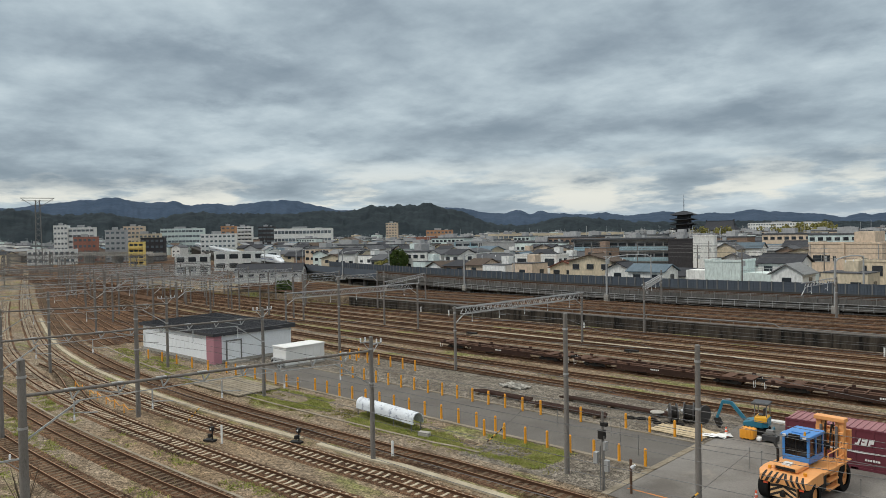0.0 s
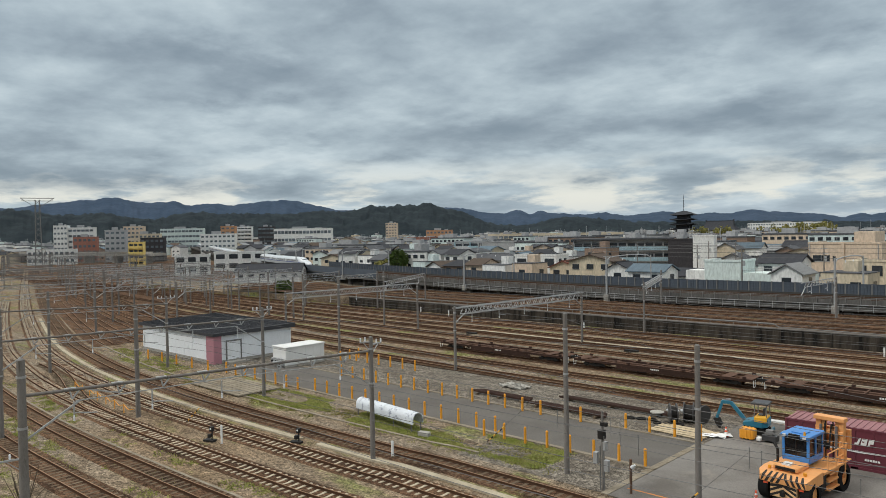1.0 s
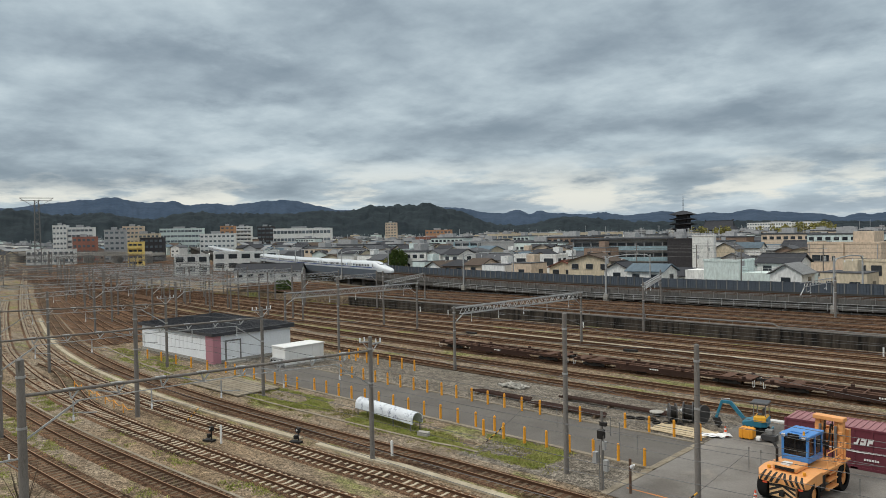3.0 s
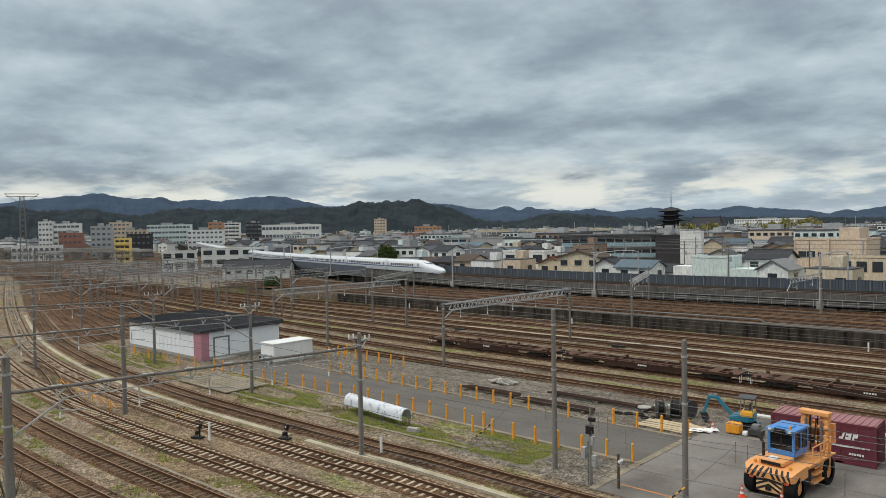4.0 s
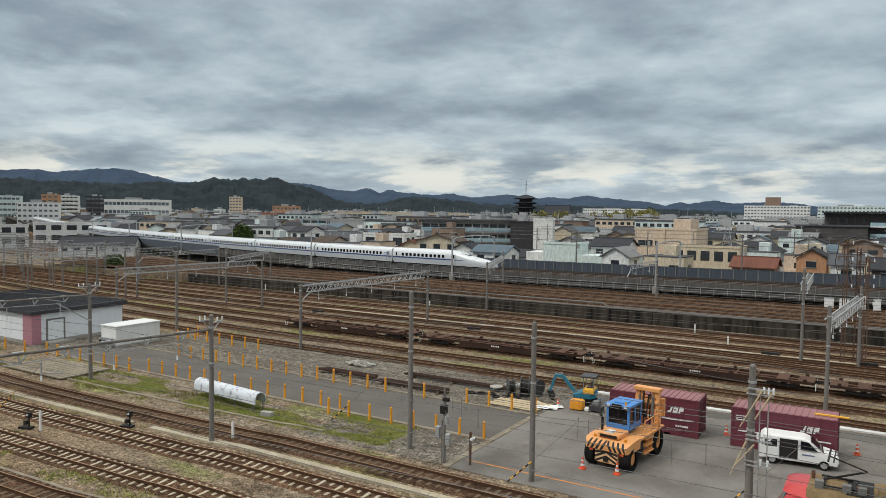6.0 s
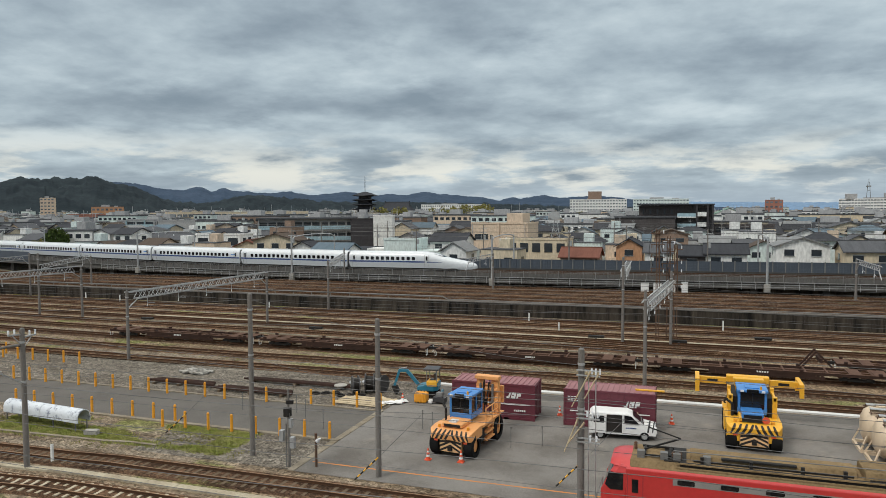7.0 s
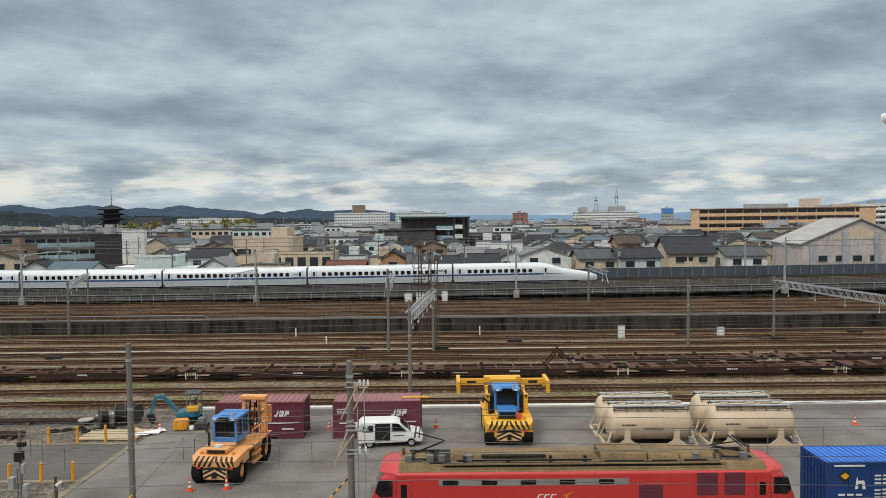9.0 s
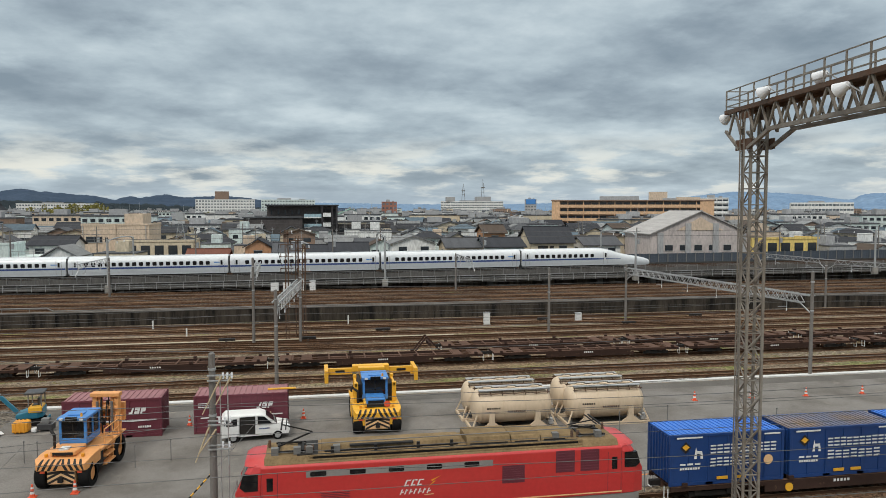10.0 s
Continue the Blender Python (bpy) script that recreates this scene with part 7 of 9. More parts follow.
def build_small():
    # orange posts
    base = thing("orange_post", pose(0, 0, 0), "orange plastic delineator post beside the road", "post", "orange posts")
    part("post", Mesh().tube((0, 0, 0), (0, 0, 1.14), 0.1, 0.095, 10), "orange", base, smooth=True)
    part("cap", Mesh().tube((0, 0, 1.14), (0, 0, 1.2), 0.095, 0.05, 10), "orange", base)
    rows = [(-22.0 - i * 1.77, 41.3 - i * 0.15, 0.02) for i in range(8)] + [(-34.4 - i * 1.87, 41.55, 0.02) for i in range(13)] + [(-58.7 - i * 1.92, 40.85, 0.02) for i in range(8)] + [(-75.0 - i * 3.35, 40.2 - 0.2 * i, 0) for i in range(5)]
    rows += [(-21.8 - i * 1.85, max(47.8, 49.0 - 0.2 * i), 0.02) for i in range(22) if i not in (4, 6)] + [(-68.0, 53.5 + i * 1.4, 0) for i in range(3)] + [(-66.4 + 2.0 * i, 54.6, 0) for i in range(6)]
    base.matrix_basis = pose(*rows[0])
    for r in rows[1:]:
        copy_thing(base, pose(*r))
    # cones
    c = thing("traffic_cone", pose(0, 0, 0), "red and white traffic cone on the asphalt", "traffic cone", "traffic cones")
    part("base", Mesh().box(-0.19, 0.19, -0.19, 0.19, 0, 0.05), "cone", c)
    for z0, z1, m in ((0.05, 0.2, "cone"), (0.2, 0.32, "white"), (0.32, 0.46, "cone"), (0.46, 0.56, "white"), (0.56, 0.7, "cone")):
        part("cone_ring", Mesh().tube((0, 0, z0), (0, 0, z1), 0.15 - 0.16 * z0, 0.15 - 0.16 * z1, 14), m, c)
    pts = ((-14.6, 39.7), (-12.6, 39.9), (-1.0, 51.6), (-8.7, 51.3), (29.0, 51.3), (33.8, 51.2), (38.4, 50.9), (43.4, 50.8), (-20.9, 51.2), (48.5, 50.7))
    c.matrix_basis = pose(*pts[0], 0.03)
    for p in pts[1:]:
        copy_thing(c, pose(*p, 0.03))
    # drain stakes: thin dark pins
    s = thing("thin_stake", pose(0, 0, 0), "thin dark steel stake standing on the asphalt", "stake", "steel stakes")
    part("rod", Mesh().tube((0, 0, 0), (0, 0, 1.25), 0.025, n=6), "dsteel", s)
    part("knob", Mesh().tube((0, 0, 1.25), (0, 0, 1.33), 0.05, n=8), "dsteel", s)
    pts = ((-17.0, 45.2), (-16.2, 45.0), (-8.6, 44.2), (-10.4, 43.3), (-31.5, 45.5), (-29.6, 44), (-26, 45.2), (-27.2, 46), (-23.5, 43.2), (14, 42), (24, 46), (28.7, 45.2), (31, 44), (20, 45))
    s.matrix_basis = pose(*pts[0], 0.03)
    for p in pts[1:]:
        copy_thing(s, pose(*p, 0.03))
    # barrier pole striped
    for x, y, a in ((-17.3, 35.3, 38), (-6.6, 37.8, 40), (-33.0, 38.9, 25), (-55.2, 27.6, 60)):
        t = thing("guy_guard", pose(x, y, 0), "black and yellow striped guy wire guard", "guy guard", "guy wire guards")
        for k in range(8):
            u, v = k / 8, (k + 1) / 8
            part("stripe", Mesh().tube((1.2 * u, 0.5 * u, 0.1 + 1.2 * u), (1.2 * v, 0.5 * v, 0.1 + 1.2 * v), 0.045, n=8), "yellow" if k % 2 else "hazard", t)
        part("guy_wire", Mesh().tube((1.2, 0.5, 1.3), (3.4, 1.4, 3.6), 0.012, n=4), "wire", t)
    # half pipe shelter
    t = thing("half_pipe_cover", pose(-46.4, 38.55, 0, 0, 0, -5.5), "chalky white half pipe cover on thin legs", "pipe cover")
    n, L = 12, 7.6
    for i in range(2):
        x0, x1 = i * L / 2 + 0.02, (i + 1) * L / 2 - 0.02
        rings = []
        for x in (x0, x1):
            outer = [(x, 0.52 * math.cos(math.pi * k / n), 0.95 + 0.52 * math.sin(math.pi * k / n)) for k in range(n + 1)]
            inner = [(x, 0.46 * math.cos(math.pi * k / n), 0.95 + 0.46 * math.sin(math.pi * k / n)) for k in range(n, -1, -1)]
            rings.append([(x, 0.52, 0.62)] + outer + [(x, -0.52, 0.62), (x, -0.46, 0.62)] + inner + [(x, 0.46, 0.62)])
        part("shell", Mesh().loft(rings), "pipe", t, "chalky white arched shell", smooth=True)
    for x in (0.3, 2.5, 5.1, 7.3):
        for y in (-0.45, 0.45):
            part("leg", Mesh().bar((x, y, 0), (x, y, 0.65), 0.06), "dsteel", t)
    b = thing("concrete_block", pose(-37.7, 37.3, 0, 0, 0, 15), "broken pale concrete block in the grass", "concrete block")
    part("block", Mesh().box(-0.45, 0.45, -0.22, 0.22, 0.0, 0.35), "concrete", b, bevel=0.04)
    # ground signals
    for x, y in ((-48.7, 26.3), (-43.4, 30.2)):
        t = thing("ground_signal", pose(x, y, 0, 0, 0, 20) @ Matrix.Diagonal((0.75, 0.75, 0.8, 1)), "small black ground signal beside the track", "signal", "ground signals")
        part("stand", Mesh().bar((0, 0, 0), (0, 0, 1.0), 0.09).box(-0.9, 0.3, -0.3, 0.3, 0, 0.18), "black", t)
        part("head", Mesh().box(-0.2, 0.2, -0.2, 0.15, 0.95, 1.4), "black", t, bevel=0.05)
        part("lower_head", Mesh().box(-0.45, -0.1, -0.2, 0.15, 0.35, 0.7), "black", t, bevel=0.05)
        part("lens", Mesh().tube((0.0, -0.21, 1.22), (0.0, -0.26, 1.22), 0.08, n=10), "insul", t)
    m = thing("marker_post", pose(-47.7, 26.5, 0), "white marker post beside a track", "marker post")
    part("post", Mesh().box(-0.07, 0.07, -0.05, 0.05, 0, 1.35), "white", m)
    for x, y, h in ((-35.8, 32.4, 1.1), (-96.5, 95.2, 1.2), (-88, 93.8, 1.2), (-60, 94, 1.0), (-20, 93.5, 1.1), (4, 93.2, 1.2), (-7.8, 92.8, 1.0), (-15.0, 87.5, 1.0)):
        m = thing("marker_post", pose(x, y, 0), "white marker post beside a track", "marker post", "marker posts")
        part("post", Mesh().box(-0.08, 0.08, -0.05, 0.05, 0, h), "white", m)
    for x, y, z, w, h in ((21.5, 89.6, 0, 0.75, 1.6), (34.2, 90.5, 0, 0.75, 1.1), (-6.5, 116.2, 1.75, 1.2, 1.5), (-4.6, 116.2, 1.75, 1.2, 1.5), (-2.4, 116.2, 1.75, 0.9, 2.0), (-0.6, 116.2, 1.75, 0.9, 1.7)):
        t = thing("equipment_cabinet", pose(x, y, z), "pale grey trackside equipment cabinet on a plinth", "cabinet", "equipment cabinets")
        part("plinth", Mesh().box(-w / 2 - 0.05, w / 2 + 0.05, -0.35, 0.35, 0, 0.15), "concrete", t)
        part("case", Mesh().box(-w / 2, w / 2, -0.3, 0.3, 0.15, h), "white", t, bevel=0.03)
        part("door", Mesh().box(-w / 2 + 0.06, w / 2 - 0.06, -0.32, -0.3, 0.25, h - 0.1), "white", t)
        part("lid", Mesh().box(-w / 2 - 0.04, w / 2 + 0.04, -0.36, 0.34, h, h + 0.06), "steel", t)
    # rubble heap
    h = thing("rubble_heap", pose(-42.8, 54.8, 0), "low heap of broken slabs and sticks", "rubble", kind="stuff")
    rng = random.Random(4)
    mb = Mesh()
    for i in range(46):
        a, r = rng.uniform(0, 6.3), 1.5 * math.sqrt(rng.random())
        m = pose(r * math.cos(a), r * 0.6 * math.sin(a), 0.1 + 0.25 * (1 - r / 1.6), rng.uniform(-20, 20), rng.uniform(-20, 20), rng.uniform(0, 180))
        mb.box(-rng.uniform(0.1, 0.4), rng.uniform(0.1, 0.4), -0.12, 0.12, -0.05, 0.07, m)
    part("slabs", mb, "concrete", h)
    # plank crossing in front of the hut
    t = thing("boarded_crossing", pose(-64.5, 35.2, 0, 0, 0, 0), "grey weathered boards of a track crossing", "crossing", kind="structure")
    for i in range(9):
        part("board", Mesh().box(-4.8, 4.4, i * 0.52, i * 0.52 + 0.44, 0.1, 0.2), "duct", t)
    # orange mesh line
    for i in range(7):
        p = thing("fence_stake", pose(-76.5 + i * 2.3, 26.6 - 0.15 * i, 0), "thin orange fence stake", "stake", "orange stakes")
        part("stake", Mesh().bar((0, 0, 0), (0, 0, 0.8), 0.06), "orange", p)
        part("rope", Mesh().tube((0, 0, 0.7), (1.15, -0.07, 0.45), 0.03, n=5).tube((1.15, -0.07, 0.45), (2.3, -0.15, 0.7), 0.03, n=5), "orange", p)
    # junction boxes between rails
    for i, (x, y) in enumerate(((-10, 83.5), (-1, 83.2), (8, 87.8), (40, 87.5), (52, 92.2), (-44, 79.4), (-70, 79.5), (30, 92.3))):
        t = thing("point_machine", pose(x, y, 0, 0, 0, 2), "dark point machine between the rails", "point machine", "point machines")
        part("case", Mesh().box(-0.9, 0.9, -0.25, 0.25, 0.05, 0.35), "black", t, bevel=0.05)
        part("rodding", Mesh().box(-0.1, 0.1, -1.5, -0.25, 0.1, 0.16), "black", t)
    # pipe on the coping
    t = thing("coping_pipe", pose(0, 0, 0), "pale pipe running along the wall top", "pipe")
    part("tube", Mesh().tube((-110, 97.3, 2.42), (-33.4, 97.3, 2.42), 0.09, n=8).tube((-33.4, 97.3, 2.42), (-32.6, 97.25, 2.02), 0.09, n=8).tube((-32.6, 97.25, 2.05), (190, 97.25, 2.05), 0.07, n=8), "dsteel", t)
    for i in range(24):
        part("support", Mesh().bar((-109 + i * 3.2, 97.3, 1.9), (-109 + i * 3.2, 97.3, 2.42), 0.06), "dsteel", t)


def build_hut():
    t = thing("signal_hut", pose(0, 0, 0), "white clad signal hut with flat charcoal roof and pink panel", "hut")
    x0, x1, y0, y1, h = -97.2, -78.0, 42.7, 53.4, 3.3
    w = part("wall", Mesh().box(x0, x1, y0, y1, 0, h), "hutwall", t, "white metal cladding wall")
    n = 18
    for i in range(1, n):
        x = x0 + (x1 - x0) * i / n
        part("cladding_seam", Mesh().box(x - 0.02, x + 0.02, y0 - 0.02, y0, 0.1, h), "hutwall", w)
    for i in range(1, 11):
        y = y0 + (y1 - y0) * i / 11
        part("cladding_seam", Mesh().box(x1, x1 + 0.02, y - 0.02, y + 0.02, 0.1, h), "hutwall", w)
    r = part("roof", Mesh().loft([[(x0 - 0.4, y0 - 0.4, h), (x1 + 0.4, y0 - 0.4, h), (x1 + 0.4, y1 + 0.4, h), (x0 - 0.4, y1 + 0.4, h)], [(x0 - 0.4, y0 - 0.4, h + 0.35), (x1 + 0.4, y0 - 0.4, h + 0.35), (x1 + 0.4, y1 + 0.4, h + 0.55), (x0 - 0.4, y1 + 0.4, h + 0.55)]]), "hutroof", t, "charcoal standing seam roof")
    for i in range(40):
        x = x0 + (x1 - x0) * i / 39
        part("roof_seam", Mesh().add([(x - 0.02, y0 - 0.4, h + 0.35), (x + 0.02, y0 - 0.4, h + 0.35), (x + 0.02, y1 + 0.4, h + 0.55), (x - 0.02, y1 + 0.4, h + 0.55), (x - 0.02, y0 - 0.4, h + 0.4), (x + 0.02, y0 - 0.4, h + 0.4), (x + 0.02, y1 + 0.4, h + 0.6), (x - 0.02, y1 + 0.4, h + 0.6)], [(4, 5, 6, 7), (0, 1, 5, 4), (1, 2, 6, 5), (3, 0, 4, 7)]), "hutroof", r)
    part("plinth", Mesh().box(x0 - 0.06, x1 + 0.06, y0 - 0.06, y1 + 0.06, 0, 0.35), "concrete", t, "pale concrete plinth")
    part("pink_panel", Mesh().box(-79.6, -77.8, y0 - 0.2, 43.5, 0, h - 0.02), "pink", t, "mauve pink panel at the corner")
    d = part("door", Mesh().box(x1, x1 + 0.05, 44.3, 46.1, 0.2, 2.5), "hutwall", t, "white double door")
    part("door_frame", Mesh().box(x1 + 0.02, x1 + 0.12, 44.15, 44.3, 0.1, 2.65).box(x1 + 0.02, x1 + 0.12, 46.1, 46.25, 0.1, 2.65).box(x1 + 0.02, x1 + 0.12, 44.3, 46.1, 2.5, 2.65), "dsteel", d)
    part("step", Mesh().box(x1 + 0.02, x1 + 1.3, 43.9, 46.6, 0, 0.2), "concrete", t)
    p = Mesh().box(-98, -66, 41.8, 56, -0.2, 0.02)
    structure("hut_apron", p, "gravel", "grey gravel apron round the hut", "pavement")
    a = thing("equipment_container", pose(-70.6, 49.4, 0.02) @ Matrix.Diagonal((0.88, 0.9, 0.9, 1)), "white ribbed equipment container with air conditioners", "equipment box")
    part("shell", Mesh().box(-1.5, 1.5, -3.0, 3.0, 0.25, 2.45), "white", a, bevel=0.03)
    part("roof", Mesh().box(-1.6, 1.6, -3.1, 3.1, 2.45, 2.55), "white", a)
    part("base", Mesh().box(-1.5, 1.5, -3.0, 3.0, 0, 0.25), "concrete", a)
    for i in range(5):
        part("panel_seam", Mesh().box(1.5, 1.53, -2.4 + i * 1.2, -2.34 + i * 1.2, 0.3, 2.4), "white", a)
    for i in range(3):
        u = part("air_conditioner", Mesh().box(-1.2 + i * 0.8, -0.55 + i * 0.8, -3.5, -3.05, 0.2, 1.1), "steel", a)
        part("fan", Mesh().tube((-0.88 + i * 0.8, -3.52, 0.65), (-0.88 + i * 0.8, -3.5, 0.65), 0.26, n=14), "black", u)


def tuft_mesh(seed, n, h, spread):
    rng = random.Random(seed)
    mb = Mesh()
    for _ in range(n):
        a, r = rng.uniform(0, 6.28), spread * math.sqrt(rng.random())
        x, y = r * math.cos(a), r * math.sin(a)
        b, hh, w = rng.uniform(0, 6.28), h * rng.uniform(0.5, 1.1), 0.035
        lx, ly = hh * 0.5 * math.cos(b), hh * 0.5 * math.sin(b)
        mb.add([(x - w * math.sin(b), y + w * math.cos(b), 0), (x + w * math.sin(b), y - w * math.cos(b), 0), (x + lx, y + ly, hh)], [(0, 1, 2)])
    return mb


def build_grass():
    base = [tuft_mesh(i, 30, 0.085, 0.34) for i in range(6)]
    rng = random.Random(8)

    def field(name, x0, x1, y0, y1, count, material, label, follow=True, dense=1.0, size=1.0):
        mb = Mesh()
        vs, fs = [], []
        for _ in range(count):
            x, y = rng.uniform(x0, x1), rng.uniform(y0, y1)
            if noise.noise(Vector((x * 0.16, y * 0.45, seed[0]))) < 0.06 / dense:
                continue
            yy = y + (bend(x) if follow else 0)
            if follow and yy > 40.9 and x > -72:
                continue
            t = rng.choice(base)
            k = rng.uniform(0.6, 1.35) * size
            c, s = math.cos(k * 9), math.sin(k * 9)
            mb.add([(x + k * (vx * c - vy * s), yy + k * (vx * s + vy * c), vz * k) for vx, vy, vz in t.v], t.f)
        seed[0] += 3.7
        me = bpy.data.meshes.new(name)
        me.from_pydata(mb.v, [], mb.f)
        me.materials.append(MT[material])
        ob = new(name, me)
        tagged(ob, label, "grass", kind="stuff")

    seed = [1.5]
    field("grass_verge", -75, -27, 36.6, 40.9, 6000, "grass", "fresh green grass and weeds on the verge")
    field("grass_verge_dry", -75, -25, 35.8, 39.5, 700, "leafy", "yellowish dry weeds on the verge")
    field("grass_siding", -90, -30, 17.6, 24.0, 1300, "grass", "weeds growing between the sidings")
    field("grass_siding_edge", -70, -30, 10, 15.8, 900, "grass", "weeds growing beside the siding")
    field("grass_hut", -100, -76, 36.0, 41.0, 700, "grass", "green weeds in front of the hut")
    field("grass_yard", -80, 60, 58.3, 66.5, 2600, "leafy", "sparse yellow-green weeds between yard tracks", False, 0.5, 0.5)
    field("grass_far_yard", -140, 20, 66.5, 92, 2200, "leafy", "sparse weeds between far yard tracks", False, 0.4, 0.5)
    field("grass_bank", -230, -105, 93, 112, 2600, "leafy", "dry weeds on the yard bank", False, 1.0, 1.6)
    # bare shrub by the near pole
    t = thing("bare_shrub", pose(-44.5, 12.6, 0), "leafless grey shrub beside a pole", "shrub")
    for i in range(24):
        a, r = rng.uniform(0, 6.28), rng.uniform(0.3, 1.3)
        h = rng.uniform(1.2, 2.8)
        part("stem", Mesh().tube((0.1 * math.cos(a), 0.1 * math.sin(a), 0), (r * math.cos(a), r * math.sin(a), h), 0.03, 0.008, 5), "bark", t)


build_poles()
build_gantries()
floodlight_gantry()
build_wagons()
build_containers()
build_loco()
build_machines()
build_van()
build_tanks()
build_excavator()
build_hut()
build_small()
build_grass()


# ---- the town ----
for k, c in (("w_white", (0.73, 0.73, 0.704)), ("w_cream", (0.576, 0.493, 0.365)), ("w_pink", (0.602, 0.48, 0.365)), ("w_grey", (0.384, 0.384, 0.384)), ("w_brown", (0.269, 0.192, 0.147)), ("w_mint", (0.602, 0.678, 0.653)), ("w_dark", (0.055, 0.052, 0.055)), ("w_orange", (0.461, 0.256, 0.147)), ("w_tan", (0.55, 0.365, 0.224)), ("w_umber", (0.085, 0.075, 0.073)), ("w_yellow", (0.78, 0.589, 0.205)), ("w_red", (0.333, 0.154, 0.115)), ("w_teal", (0.333, 0.461, 0.512)), ("w_rail", (0.64, 0.416, 0.256)), ("w_hall", (0.512, 0.454, 0.429))):
    MT[k] = mat(k, c, 0.85, col2=tuple(v * 0.78 for v in c), scale=0.25, fine=2.5, stretch=(1, 1, 0.4), island=0.12)
for k, c in (("r_dark", (0.050, 0.052, 0.058)), ("r_grey", (0.095, 0.098, 0.105)), ("r_brown", (0.095, 0.074, 0.060)), ("r_red", (0.17, 0.075, 0.055)), ("r_pale", (0.22, 0.225, 0.225)), ("r_blue", (0.12, 0.16, 0.19)), ("r_green", (0.19, 0.30, 0.24)), ("r_light", (0.40, 0.385, 0.37))):
    MT[k] = mat(k, c, 0.88, col2=tuple(v * 0.6 for v in c), scale=0.5, fine=7, stretch=(3, 0.4, 1), island=0.2)
MT["pane"] = mat("window_glass_dark", (0.022, 0.027, 0.033), 0.12, col2=(0.07, 0.08, 0.09), scale=0.3, island=0.3)
# window glass for far buildings, lightened and blued as haze in the colour
MT["pane_hazed"] = mat("hazed_window_glass", (0.10, 0.12, 0.14), 0.25, col2=(0.17, 0.19, 0.20), scale=0.3, island=0.35)
TAKEN = []
FAR_PANES, FAR_BITS = Mesh(), Mesh()


def free(x, y, r):
    return all((x - a) ** 2 > (r + p) ** 2 or (y - b) ** 2 > (r + q) ** 2 for a, b, p, q in TAKEN)


def gable(mb, x0, x1, y0, y1, z, rise, over, along_x=True, m=None):
    """A pitched roof slab with eaves."""
    if along_x:
        c = (y0 + y1) / 2
        prof = [(y0 - over, z - 0.12), (c, z + rise), (y1 + over, z - 0.12), (y1 + over, z + 0.08), (c, z + rise + 0.22), (y0 - over, z + 0.08)]
        rings = [[(x, y, zz) for y, zz in prof] for x in (x0 - over, x1 + over)]
    else:
        c = (x0 + x1) / 2
        prof = [(x0 - over, z - 0.12), (c, z + rise), (x1 + over, z - 0.12), (x1 + over, z + 0.08), (c, z + rise + 0.22), (x0 - over, z + 0.08)]
        rings = [[(x, y, zz) for x, zz in prof] for y in (y0 - over, y1 + over)]
    if m is not None:
        rings = [[m @ Vector(p) for p in r] for r in rings]
    mb.loft(rings)


def house_walls(mb, x0, x1, y0, y1, h, rise, along_x, m=None):
    mb.box(x0, x1, y0, y1, -0.3, h, m)
    c = (y0 + y1) / 2 if along_x else (x0 + x1) / 2
    tri = []
    for e in ((x0, x1) if along_x else (y0, y1)):
        tri.append([(e, y0, h), (e, y1, h), (e, c, h + rise)] if along_x else [(x0, e, h), (x1, e, h), (c, e, h + rise)])
    if m is not None:
        tri = [[m @ Vector(p) for p in r] for r in tri]
    mb.loft(tri)


WIN = Mesh().box(-0.85, 0.85, -0.05, 0.05, 0, 1.15)
WINME = WIN.data("window", MT["pane"])
SILLME = Mesh().box(-0.95, 0.95, -0.14, 0.04, -0.1, -0.0).box(-0.95, 0.95, -0.1, 0.04, 1.15, 1.23).data("window_frame", MT["steel"])


def dress_house(m, w, d, h, rise, panes, vr):
    """Small outfit of a town house: panes, veranda rail, air conditioner, aerial, gutter line."""
    up = max(2.7, h / 2)
    for f in range(2 if h > 5 else 1):
        z = h - 1.7 - f * 2.7
        for xx in ((-w * 0.25, w * 0.25) if w > 6 else (0.0,)):
            if panes:
                b = vr.uniform(0.5, 1.0)
                FAR_PANES.box(xx - b, xx + b, -d / 2 - 0.06, -d / 2 + 0.02, z, z + vr.uniform(0.8, 1.2), m)
        if panes:
            for s in (-1, 1):
                yy = vr.uniform(-0.3, 0.2) * d
                FAR_PANES.box(s * w / 2 - 0.05, s * w / 2 + 0.05, yy - 0.7, yy + 0.7, z, z + 0.95, m)
    if vr.random() < 0.4:
        FAR_BITS.box(-w * 0.42, w * 0.42, -d / 2 - 0.95, -d / 2 - 0.9, up + 0.1, up + 0.16, m).box(-w * 0.42, w * 0.42, -d / 2 - 0.95, -d / 2 - 0.9, up + 0.95, up + 1.02, m)
        for k in range(9):
            xx = -w * 0.42 + w * 0.84 * k / 8
            FAR_BITS.box(xx - 0.03, xx + 0.03, -d / 2 - 0.95, -d / 2 - 0.9, up, up + 1.0, m)
    if vr.random() < 0.5:
        xx = vr.uniform(-0.4, 0.4) * w
        FAR_BITS.box(xx - 0.4, xx + 0.4, -d / 2 - 0.4, -d / 2 - 0.05, up - 0.2, up + 0.5, m)
    if vr.random() < 0.5:
        xx, z = vr.uniform(-0.2, 0.2) * w, h + rise * 0.7
        FAR_BITS.box(xx - 0.03, xx + 0.03, -0.03, 0.03, z, z + 2.6, m).box(xx - 0.6, xx + 0.6, -0.03, 0.03, z + 2.4, z + 2.45, m).box(xx - 0.4, xx + 0.4, -0.03, 0.03, z + 2.0, z + 2.05, m)


